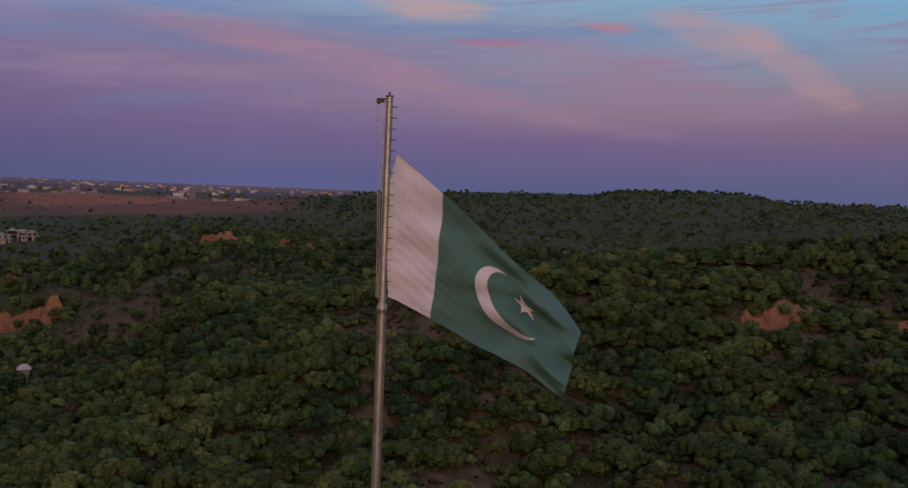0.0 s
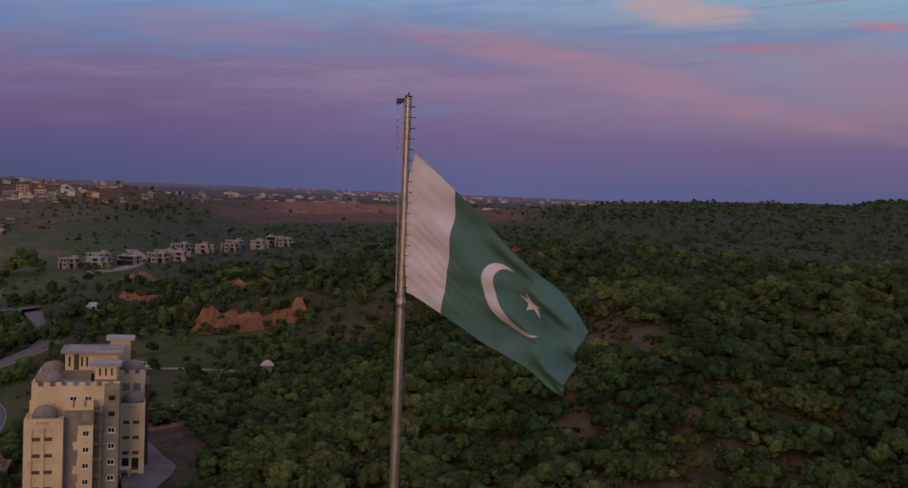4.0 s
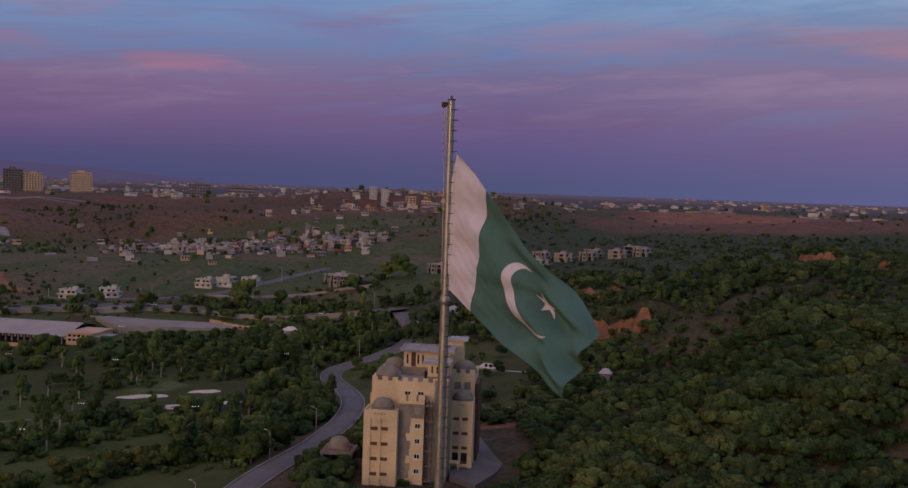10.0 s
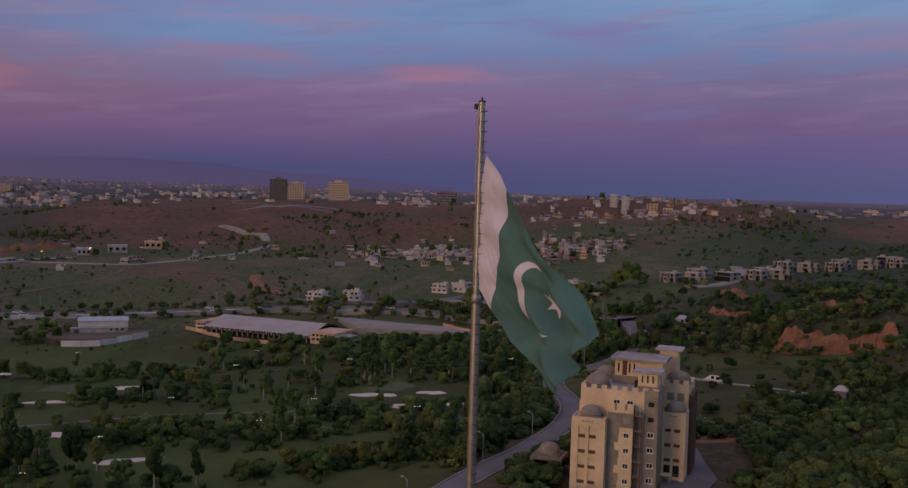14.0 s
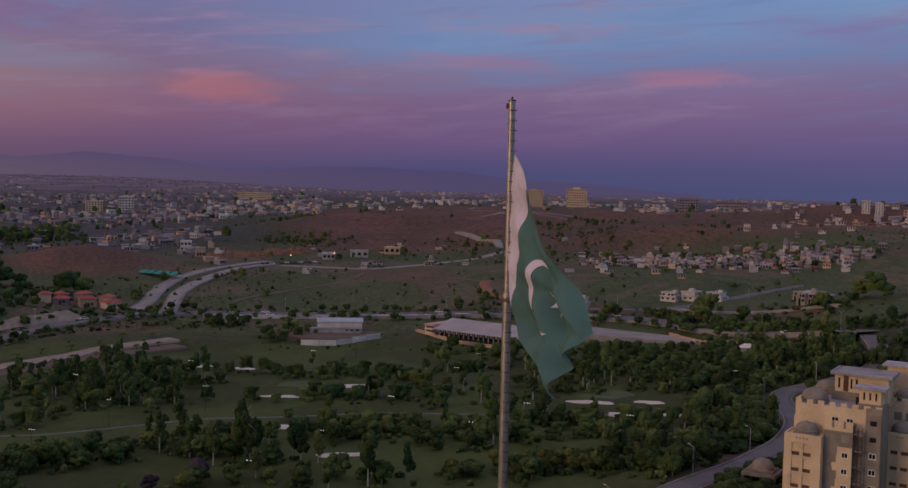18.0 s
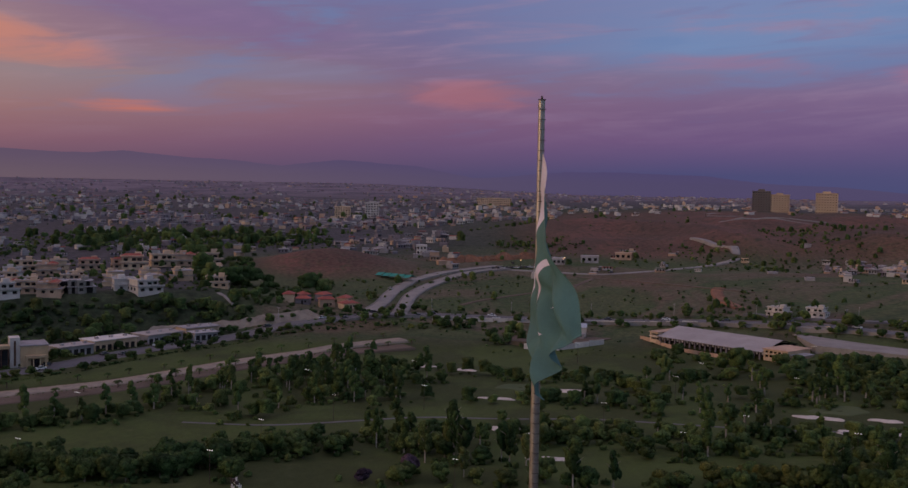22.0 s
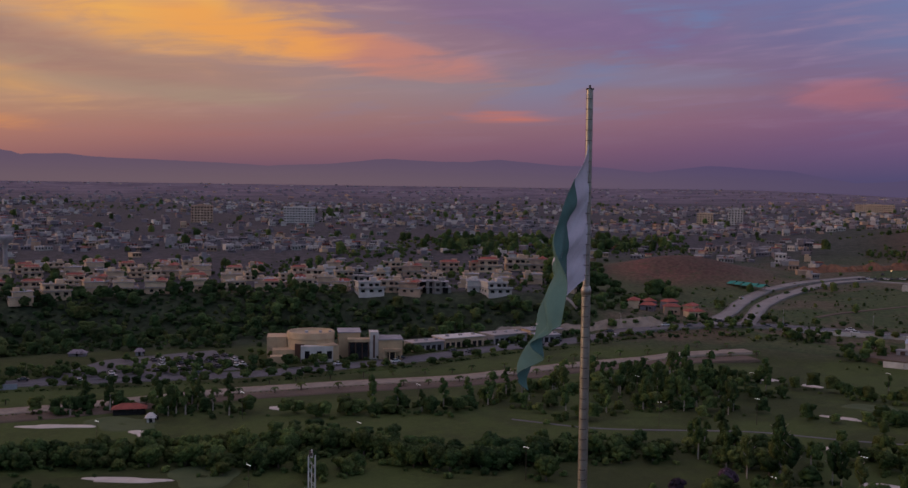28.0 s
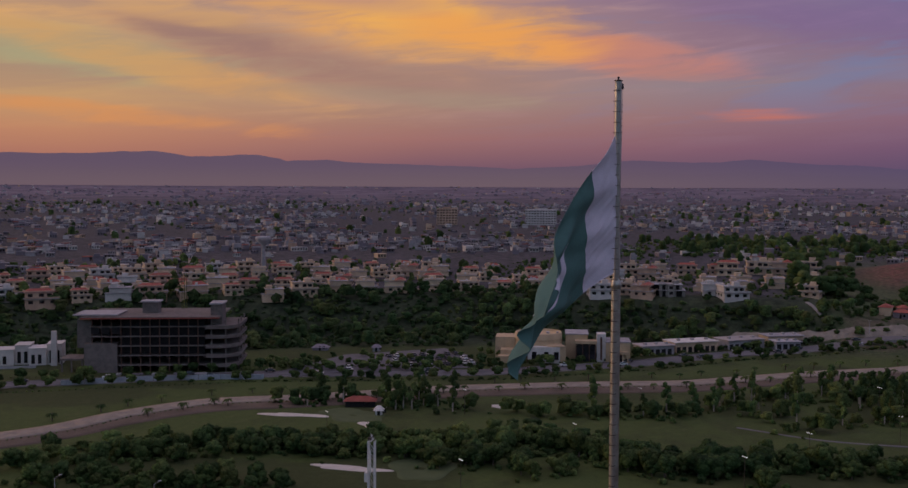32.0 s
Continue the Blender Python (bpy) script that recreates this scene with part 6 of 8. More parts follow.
# the terrace estate: streets of villas behind the planted slope
rv = np.random.default_rng(21)
for row_d, first, last in ((536, 100.5, 152), (562, 98, 152), (590, 100, 152), (620, 98, 152), (652, 103, 152)):
    bb = first
    while bb < last:
        if rv.random() < (0.8 if bb > 108 else 0.6):
            q = radians(bb)
            dd = row_d + rv.uniform(-8, 8) - (16 if 126 < bb < 152 and row_d < 600 else 0)
            k = int(rv.choice([0, 1, 2, 3, 4, 5], p=[0.08, 0.38, 0.3, 0.18, 0.03, 0.03] if bb > 112 else [0.16, 0.4, 0.2, 0.16, 0.03, 0.05]))
            put_villa(k, -math.sin(q) * dd, math.cos(q) * dd, bb + rv.choice([0, 0, 90, 180]) + rv.uniform(-9, 9), rv.uniform(0.74, 1.02))
        bb += math.degrees(17.5 / row_d) * rv.uniform(0.95, 1.25)
for k, bb, dd, s, a in ((0, 102.1, 520, 0.95, 20), (4, 103.2, 534, 0.9, 95), (5, 105.6, 526, 0.95, 5), (3, 107.2, 520, 0.9, 80), (1, 108.3, 528, 0.95, -8), (4, 109.7, 519, 0.95, 10), (1, 98.2, 676, 1.2, 0), (3, 99.5, 672, 1.1, 90),
                        (1, 100.8, 668, 1.2, 6), (2, 102.4, 655, 1.2, 0)):
    put_villa(k, -math.sin(radians(bb)) * dd, math.cos(radians(bb)) * dd, bb + a, s)
for v in VILLAS:
    for o in (*v.children_recursive, v):
        bpy.data.objects.remove(o)


def tower_block(x, y, w, d, h, floors, mat, label, deg, cap=True):
    t = oriented("tower_block", label, "building", x, y, deg)
    part("shaft", b1(-w / 2, w / 2, -d / 2, d / 2, -4, h), mat, t)
    for k in range(floors):
        z = h * (k + 0.35) / floors
        for j in range(max(3, int(w / 3.5))):
            n = max(3, int(w / 3.5))
            x0 = -w / 2 + w * (j + 0.2) / n
            part("window", b1(x0, x0 + w * 0.55 / n, -d / 2 - 0.15, -d / 2 + 0.05, z, z + h * 0.45 / floors), "glass", t)
    if cap:
        part("roof_house", b1(-w / 5, w / 6, -d / 5, d / 5, h, h + h * 0.12), mat, t)
        part("parapet", b1(-w / 2 - 0.3, w / 2 + 0.3, -d / 2 - 0.3, d / 2 + 0.3, h, h + 0.9), mat, t)
    return t

# towers of the town
tower_block(-1434, 610, 26, 24, 31, 9, "dark_concrete", "dark concrete tower block on the ridge", 66)
tower_block(-1424, 634, 27, 24, 26, 8, "cream_wall", "cream tower block on the ridge", 66)
tower_block(-1396, 693, 30, 26, 29, 8, "cream_wall", "cream tower block with a roof crane", 62)
tower_block(-718, 648, 7, 7, 10.5, 6, "white_wall", "slim white twin tower block", 48)
tower_block(-711, 657, 7, 7, 10.5, 6, "white_wall", "slim white twin tower block", 48)
tower_block(-690, 672, 10, 9, 9, 4, "pink_wall", "rose-brown apartment block on the ridge", 46)
tower_block(-677, 680, 9, 9, 7, 3, "cream_wall", "small cream apartment block on the ridge", 45)
tower_block(-1229, 784, 30, 20, 19, 5, "brown_wall", "dark grey office block on the ridge", 57)
tower_block(-1195, 834, 42, 20, 17, 4, "brown_wall", "long dark office block on the ridge", 55)
tower_block(-1150, -623, 27, 22, 20, 6, "pink_wall", "dark brown block over the town", 118)
tower_block(-1203, -513, 40, 20, 19, 6, "white_wall", "pale wide hotel block in the town", 113)
tower_block(-1457, 35, 20, 18, 21, 6, "white_wall", "white block over the town roofs", 89)
tower_block(-1457, -7, 22, 18, 15, 5, "cream_wall", "cream block over the town roofs", 91)
tower_block(-1937, 284, 66, 18, 14, 4, "cream_wall", "long cream block in the town", 82)
tower_block(-760, 54, 8, 7, 7, 2, "white_wall", "white three-storey house on the bare hill", 86)
tower_block(-700, 150, 9, 6, 4, 1, "grey_wall", "pale grey house row by the upper road", 78)
tower_block(-712, 176, 13, 6, 4.5, 1, "grey_wall", "grey house row by the upper road", 77)
tower_block(-724, 205, 12, 7, 4.5, 1, "pink_wall", "rose-brown house row by the upper road", 74)
tk = oriented("water_tower", "dark concrete water tower with a flared bowl", "water tower", -526, -432, 0)
b = Batch()
b.lathe([(1.6, -3), (1.4, 15), (1.8, 16), (5.2, 19), (5.4, 21), (5.0, 21.6), (0, 22)], sides=18)
part("shaft_and_bowl", b, "grey_wall", tk)
tp = oriented("tarpaulin_shelter", "row of green tarpaulin shelters beside the divided road", "shelter", -626, 27, 40)
for k in range(5):
    b = Batch()
    b.raw([(-16 + 6.5 * k, -4, 2.0), (-10 + 6.5 * k, -4, 2.2), (-10 + 6.5 * k, 0, 4.0), (-16 + 6.5 * k, 0, 3.7), (-10 + 6.5 * k, 4, 2.0), (-16 + 6.5 * k, 4, 2.3)], [(0, 1, 2, 3), (3, 2, 4, 5)])
    part("tarpaulin", b, "teal", tp)
    for y in (-3.8, 3.8):
        part("post", b1(-15.8 + 6.5 * k, -15.6 + 6.5 * k, y - 0.1, y + 0.1, -2, 2.2), "dark_steel", tp)


# ---- the town: plain houses too many to count ----
def house_into(b, x, y, w, d, h, a, mat, roof, rng, fine=True):
    z = float(height(x, y))
    b.box(-w / 2, w / 2, -d / 2, d / 2, -4, h, mat, (x, y, z), a)
    b.box(-w / 2 - 0.12, w / 2 + 0.12, -d / 2 - 0.12, d / 2 + 0.12, h, h + 0.5, roof, (x, y, z), a)
    if rng.random() < 0.3:
        b.box(-w / 2.2, -w / 8, -d / 6, d / 2.2, h + 0.5, h + 2.3, mat, (x, y, z), a)
    if fine:
        fl = max(1, int(h / 3.2))
        for k in range(fl):
            zz = h * k / fl + 0.9
            for j in range(3):
                x0 = -w / 2 + w * (j + 0.25) / 3
                b.box(x0, x0 + w * 0.16, -d / 2 - 0.12, -d / 2, zz, zz + 1.5, 5, (x, y, z), a)
                y0 = -d / 2 + d * (j + 0.25) / 3
                if j != 1:
                    b.box(w / 2, w / 2 + 0.12, y0, y0 + d * 0.16, zz, zz + 1.5, 5, (x, y, z), a)
        if rng.random() < 0.5:
            b.box(-w / 2 - 0.2, w / 2 + 0.2, -d / 2 - 1.2, -d / 2, 3.0, 3.3, roof, (x, y, z), a)


TOWN = ["white_wall", "cream_wall", "pink_wall", "grey_wall", "red_roof", "void", "roof_slab", "brown_wall"]
rt = np.random.default_rng(5)


def town(name, label, n, b0, b1_, d0, d1, size, tall, fine, dens=None, power=1.0, mix=(0.32, 0.16, 0.14, 0.38), dim=0.0):
    bt = Batch()
    made = 0
    while made < n:
        bb = rt.uniform(b0, b1_)
        dd = d0 + (d1 - d0) * rt.random() ** power
        q = radians(bb)
        x, y = -math.sin(q) * dd, math.cos(q) * dd
        made += 1
        if dens is not None and rt.random() > dens(bb, dd, x, y):
            continue
        if math.hypot(x + 690, y + 10) < 70:
            continue
        w, d = size * rt.uniform(0.7, 1.35), size * rt.uniform(0.7, 1.25)
        h = tall * rt.choice([0.55, 1.0, 1.0, 1.5, 2.2], p=[0.25, 0.4, 0.2, 0.11, 0.04])
        mat = int(rt.choice([0, 1, 2, 3, 7], p=[*[k * (1 - dim) for k in mix], dim]))
        house_into(bt, x, y, w, d, h, q + rt.choice([0, math.pi / 2]) + rt.normal(0, 0.25), mat, int(rt.choice([6, 4, mat], p=[0.5, 0.14, 0.36])), rt, fine)
    return tagged(part(name, bt, TOWN), label, "houses", kind="stuff")


def blocky(bb, dd, x, y):
    if dd < 800 and 105 < bb < 130 or dd < 990 and 91 < bb < 108:
        return 0.1
    return 1.0 if waves(np.float64(x), np.float64(y), 260, 3, 17) > -0.02 else 0.16


town("near_town_houses", "dense small town houses, white, cream and grey", 2900, 84, 158, 680, 1250, 6.0, 2.8, True, blocky, dim=0.38)
town("mid_town_houses", "dense small town houses, white, cream and grey", 3600, 78, 160, 1150, 2300, 7.2, 3.4, True, blocky, 1.0, (0.34, 0.12, 0.16, 0.38), 0.55)
town("far_town_houses", "distant town blocks fading to the plain", 3600, 64, 162, 2100, 4700, 9.5, 3.0, False, blocky, 1.2, (0.2, 0.12, 0.28, 0.4), 0.8)
town("village_houses", "village of flat-roofed houses at the foot of the red hills", 2200, 46, 63, 620, 800, 3.9, 2.0, True, lambda b, d, x, y: math.exp(-(((b - 53) / 4.5) ** 2 + ((d - 672) / 24) ** 2)) + 0.5 * math.exp(-(((b - 59) / 3) ** 2 + ((d - 700) / 25) ** 2)) + 0.02, dim=0.4)
town("field_farmhouses", "scattered low farm houses in the fields", 46, 56, 80, 590, 800, 5.0, 1.5, True, lambda b, d, x, y: 0.6)
town("ridge_town_houses", "hillside town houses along the ridge", 1500, 36, 56, 790, 1500, 5.0, 2.5, True, lambda b, d, x, y: math.exp(-(((b - 46) / 4.5) ** 2 + ((d - 900) / 130) ** 2)) + (0.35 if d > 1050 else 0.04), dim=0.3)
town("ridge_top_houses", "houses and blocks along the top of the ridge", 330, 58, 80, 1180, 2200, 7, 2.8, True, blocky)
town("horizon_houses", "far settlements on the horizon", 1100, -5, 66, 1200, 4000, 10, 3, False, lambda b, d, x, y: 1.0 if waves(np.float64(x), np.float64(y), 400, 3, 8) > 0.05 else 0.05, dim=0.5)

# distant mountains, so far that they hang still; haze painted as glowing colour
M["mountain_far"] = glow_material("hazy_mountains", (0.5, 0.5, 0.5), 1.0)
M["mountain_near"] = glow_material("hazy_foothills", (0.5, 0.5, 0.5), 1.0)
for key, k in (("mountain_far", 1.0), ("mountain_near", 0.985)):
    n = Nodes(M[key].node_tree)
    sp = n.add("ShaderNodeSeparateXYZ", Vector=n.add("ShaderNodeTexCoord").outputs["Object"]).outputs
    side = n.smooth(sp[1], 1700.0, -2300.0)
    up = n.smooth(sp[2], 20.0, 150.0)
    # the foot is painted paler, as haze lies there
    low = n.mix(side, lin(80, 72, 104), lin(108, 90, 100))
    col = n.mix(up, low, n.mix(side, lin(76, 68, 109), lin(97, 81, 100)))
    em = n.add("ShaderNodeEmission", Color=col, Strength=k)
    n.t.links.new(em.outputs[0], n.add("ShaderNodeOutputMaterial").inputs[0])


# the skyline of the range: bearing and height in degrees
PEAKS = [58, 0.05, 60, 0.2, 63, 0.45, 67, 0.62, 70, 0.95, 74, 1.08, 77.5, 1.07, 79, 1.0, 81, 0.77, 82.8, 0.68, 86, 1.25, 88, 1.4, 90.2, 1.57, 92, 1.35, 93.4, 1.18, 95.4, 1.36, 98.6, 1.5, 100.2, 1.65, 101.7, 1.79, 103.2, 1.63, 104.9, 1.6,
         107.9, 1.76, 110.9, 1.45, 114.5, 1.27, 117.3, 1.37, 120.5, 1.51, 123.3, 1.56, 124.9, 1.7, 127.1, 1.65, 127.5, 1.8, 128.7, 1.95, 130.5, 1.86, 132.4, 1.86, 133.8, 2.04, 135.8, 2.0, 138.7, 1.88, 141.4, 1.91, 150, 1.8]


def mountains(name, rad, b0, b1_, top, seed, mat):
    bs = np.radians(np.arange(b0, b1_, 0.15))
    deg = np.degrees(bs)
    prof = rad * np.tan(np.radians(top * np.interp(deg, PEAKS[::2], PEAKS[1::2]))) * (1 + 0.04 * waves(deg * 10, deg * 0 + seed, 22, 5, seed) + 0.03 * np.abs(waves(deg * 10, deg * 0 + seed, 7, 3, seed + 2)))
    v = [(-math.sin(q) * rad, math.cos(q) * rad, -60) for q in bs] + [(-math.sin(q) * rad, math.cos(q) * rad, z) for q, z in zip(bs, prof)]
    v += [(-math.sin(q) * (rad + 40), math.cos(q) * (rad + 40), -60) for q in bs]
    n = len(bs)
    b = Batch()
    b.raw(v, [(i + 1, i, n + i, n + i + 1) for i in range(n - 1)] + [(n + i + 1, n + i, 2 * n + i, 2 * n + i + 1) for i in range(n - 1)])
    tagged(part(name, b, mat), "faint blue-mauve backdrop mountains along the horizon, haze painted in as glow", "mountains", kind="structure")


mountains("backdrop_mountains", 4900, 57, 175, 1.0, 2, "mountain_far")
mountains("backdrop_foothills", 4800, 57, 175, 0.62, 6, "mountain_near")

# ---- plants ----


def cards(centres, radii, per, size, rng, squash=0.8):
    """Loose leaf sprays: small tilted faces over the skins of a cluster of lumps."""
    vs = []
    for (cx, cy, cz), r in zip(centres, radii):
        d = rng.normal(size=(per, 3))
        d[:, 2] = np.abs(d[:, 2]) - 0.3
        d /= np.linalg.norm(d, axis=1)[:, None]
        nrm = d + rng.normal(scale=0.5, size=d.shape)
        nrm /= np.linalg.norm(nrm, axis=1)[:, None]
        p = np.array([cx, cy, cz]) + d * r * rng.uniform(0.95, 1.12, (per, 1)) * np.array([1, 1, squash])
        a = np.cross(nrm, rng.normal(size=d.shape))
        a /= np.linalg.norm(a, axis=1)[:, None]
        c = np.cross(nrm, a)
        s = size * rng.uniform(0.6, 1.35, (per, 1))
        t = rng.uniform(0.55, 1.0, (per, 1))
        vs.append(np.stack([p - a * s - c * s * t, p + a * s * 0.8 - c * s, p + a * s + c * s * t, p - a * s * 0.7 + c * s], 1).reshape(-1, 3))
    v = np.concatenate(vs)
    return v, np.arange(len(v)).reshape(-1, 4)


def lumps(centres, radii, rng, sides, lats, squash=0.8, uneven=0.16):
    """Leafy masses of a crown: uneven domes, closed to just under their widest girth."""
    unit = [(math.cos(la) * math.cos(q), math.cos(la) * math.sin(q), math.sin(la)) for k, la in enumerate(np.radians(lats)) for q in np.arange(sides) * 2 * math.pi / sides + k * math.pi / sides]
    unit = np.array(unit + [(0, 0, 1)])
    m, rows = len(unit), len(lats)
    j = np.arange(sides)
    j2 = (j + 1) % sides
    quads = np.concatenate([np.stack([t * sides + j, t * sides + j2, (t + 1) * sides + j2, (t + 1) * sides + j], 1) for t in range(rows - 1)])
    tris = np.stack([(rows - 1) * sides + j, (rows - 1) * sides + j2, np.full(sides, m - 1)], 1)
    vs = []
    for c, r in zip(centres, radii):
        turn = rng.uniform(0, 6.28)
        k, t = math.cos(turn), math.sin(turn)
        d = np.stack([unit[:, 0] * k - unit[:, 1] * t, unit[:, 0] * t + unit[:, 1] * k, unit[:, 2]], 1)
        vs.append(np.array(c) + d * r * (1 + rng.normal(0, uneven, (m, 1))) * np.array([1, 1, squash]))
    n = np.arange(len(radii))[:, None, None] * m
    return np.concatenate(vs), (quads[None] + n).reshape(-1, 4), (tris[None] + n).reshape(-1, 3)


def crown_parts(kind, seed, lod=0):
    """Vertices and faces of a crown about its foot; kind as in tree_row; unit metres."""
    r = np.random.default_rng(seed)
    squash = 0.8
    if kind == "r":
        H, R, n = 7.5, 3.5, (16, 10, 5, 2)[lod]
        ctr = [(0, 0, H * 0.62), (0, 0, H * 0.42)] + [(R * w * math.cos(2.4 * k), R * w * math.sin(2.4 * k), H * z) for k in range(n - 2) for w, z in [(r.uniform(0.42, 0.66), r.uniform(0.34, 0.7))]]
        rad = [R * 0.58, R * 0.66] + [R * r.uniform(0.3, 0.46) for _ in range(n - 2)]
    elif kind == "t":
        H, R, n = 13.5, 2.6, (18, 11, 6, 3)[lod]
        ctr = [(r.normal(0, R * 0.32), r.normal(0, R * 0.32), H * (0.33 + 0.6 * (k + r.uniform(0, 1)) / n)) for k in range(n)]
        rad = [R * r.uniform(0.32, 0.56) * (1.15 - 0.6 * abs(c[2] / H - 0.55)) for c in ctr]
        squash = 1.1
    elif kind == "c":
        H, R, n = 8.5, 1.6, 9
        ctr = [(r.normal(0, 0.15), r.normal(0, 0.15), H * (0.12 + 0.8 * i / 8)) for i in range(n)]
        rad = [R * (1.0 - 0.75 * i / 8) * r.uniform(0.9, 1.1) for i in range(n)]
        squash = 1.2
    elif kind == "h":
        H, R, n = 4.8, 3.1, (12, 7, 4, 2)[lod]
        ctr = [(0, 0, H * 0.6)] + [(R * w * math.cos(2.4 * k), R * w * math.sin(2.4 * k), H * (0.72 - 0.42 * w) + r.normal(0, 0.18)) for k in range(n - 1) for w in [r.uniform(0.4, 0.68)]]
        rad = [R * 0.5] + [R * r.uniform(0.3, 0.46) for _ in range(n - 1)]
        squash = 0.72
    else:
        H, R, n = 3.2, 2.2, (9, 6, 3, 2)[lod]
        ctr = [(0, 0, H * 0.4)] + [(R * w * math.cos(2.4 * k), R * w * math.sin(2.4 * k), H * r.uniform(0.2, 0.48)) for k in range(n - 1) for w in [r.uniform(0.4, 0.66)]]
        rad = [R * 0.55] + [R * r.uniform(0.3, 0.5) for _ in range(n - 1)]
    if lod > 1:
        rad = [q * 1.22 for q in rad]
    sides, lats = ((8, (-55, -12, 28, 62)), (6, (-40, 5, 50)), (6, (-30, 30)), (5, (-30, 30)))[lod]
    per, size = ((16, 0.19), (4, 0.22), (2, 0.3), (1, 0.4))[lod]
    return cards(ctr, rad, per, size, r, squash), lumps(ctr, rad, r, sides, lats, squash)


def crown_into(batch, parts, x=0, y=0, z=0, s=1.0, sz=1.0, a=0.0, tint=0.0):
    k, t = math.cos(a), math.sin(a)
    rot = np.array([[k * s, -t * s, 0], [t * s, k * s, 0], [0, 0, s * sz]])
    (v, f), (cv, cq, ct) = parts
    batch.raw(v @ rot.T + (x, y, z), f, 0, tint)
    w = cv @ rot.T + (x, y, z)
    n0 = batch.n
    batch.raw(w, cq, 0, tint, True)
    batch.f.append((ct + n0, 0, True))


LABELS = {"r": ("broad_tree", "dark green broadleaf tree on the golf lawn"), "t": ("eucalyptus", "tall slender eucalyptus with a pale bare trunk"), "c": ("cypress", "narrow dark green conifer"),
          "p": ("jacaranda", "round tree with mauve blossom"), "y": ("yellow_tree", "yellow-green leafy ornamental tree"), "b": ("shrub", "low rounded green shrub on the lawn")}
LEAF = {"r": "leaf_tree", "t": "leaf_scrub", "c": "leaf_tree", "p": "leaf_purple", "y": "leaf_yellow", "b": "leaf_tree"}
PROTO = {}


def tree_proto(kind, seed):
    name, label = LABELS[kind]
    t = thing(name, label, "tree" if kind != "b" else "shrub", pose(0, 0, -500), "golf course trees")
    b = Batch()
    shape = kind if kind in "rtcb" else "r"
    r = np.random.default_rng(seed + 90)
    H = {"r": 5.2, "t": 11.5, "c": 6.0, "b": 2.2}[shape]
    r0 = {"r": 0.26, "t": 0.24, "c": 0.18, "b": 0.12}[shape]
    bend = r.normal(0, 0.35, 2)
    pts = [(bend[0] * k * k, bend[1] * k * k, -0.8 + (H + 0.8) * k) for k in np.linspace(0, 1, 6)]
    b.tube(pts, [r0 * (1.3 - 0.95 * k) for k in np.linspace(0, 1, 6)], 7)
    for j in range(5):
        k = 0.42 + 0.1 * j
        q = 2.4 * j + seed
        p = np.array([bend[0] * k * k, bend[1] * k * k, H * k])
        e = p + np.array([math.cos(q) * H * 0.26, math.sin(q) * H * 0.26, H * 0.24])
        b.tube([tuple(p), tuple((p + e) / 2 + (0, 0, 0.15)), tuple(e)], [r0 * 0.5, r0 * 0.35, r0 * 0.15], 5)
    part("trunk", b, "pale_bark" if kind == "t" else "bark", t)
    b = Batch()
    crown_into(b, crown_parts(shape, seed))
    part("crown", b, LEAF[kind], t)
    return t


TREES = []


def tree_row(line, n, spread, kinds, size):
    """Trees scattered along a line."""
    p = np.array(line, float)
    s = np.concatenate([[0], np.cumsum(np.hypot(*np.diff(p, axis=0).T))])
    for k in range(n):
        q = s[-1] * (k + rnd.uniform(0, 1)) / n
        x, y = np.interp(q, s, p[:, 0]) + rnd.normal(0, spread * 0.5), np.interp(q, s, p[:, 1]) + rnd.normal(0, spread * 0.5)
        if any(abs(x - bx) < 7 and abs(y - by) < 7 for bx, by, *_ in BUNKERS):
            continue
        TREES.append((float(x), float(y), kinds[int(rnd.integers(len(kinds)))], size * float(rnd.uniform(0.5, 1.0))))

# groves and lines of trees on the golf course
tree_row([(-216, -4), (-216, 27), (-205, 46), (-202, 63)], 16, 7, "rrtrp", 1.0)
tree_row([(-209, 84), (-209, 94), (-201, 101), (-200, 110)], 9, 5, "yyry", 1.0)
tree_row([(-199, 111), (-201, 132), (-216, 156), (-227, 177), (-239, 194)], 34, 8, "rrrrt", 1.0)
tree_row([(-240, -50), (-243, -38), (-243, -24), (-249, -9)], 20, 6, "rrrb", 1.0)
tree_row([(-254, 1), (-248, 11), (-240, 22), (-241, 31)], 16, 9, "rttr", 1.0)
tree_row([(-238, 17), (-232, 30), (-229, 42)], 7, 6, "ptr", 1.0)
tree_row([(-261, 42), (-250, 50), (-254, 61), (-245, 68)], 9, 6, "prcr", 1.0)
tree_row([(-239, 76), (-240, 89), (-240, 100)], 6, 6, "rbr", 1.0)
tree_row([(-234, 98), (-238, 108), (-233, 119), (-236, 132)], 8, 6, "rprr", 1.0)
tree_row([(-312, -59), (-291, -44), (-290, -35), (-308, -26)], 13, 7, "rtpr", 1.0)
tree_row([(-317, -24), (-324, -11), (-312, 2), (-319, 20)], 20, 8, "rtrrt", 1.0)
tree_row([(-356, -13), (-343, -1), (-346, 14), (-350, 25)], 16, 9, "rtr", 1.0)
tree_row([(-374, 34), (-367, 51), (-351, 67), (-355, 92), (-330, 98), (-319, 111)], 30, 5, "rrcrr", 1.0)
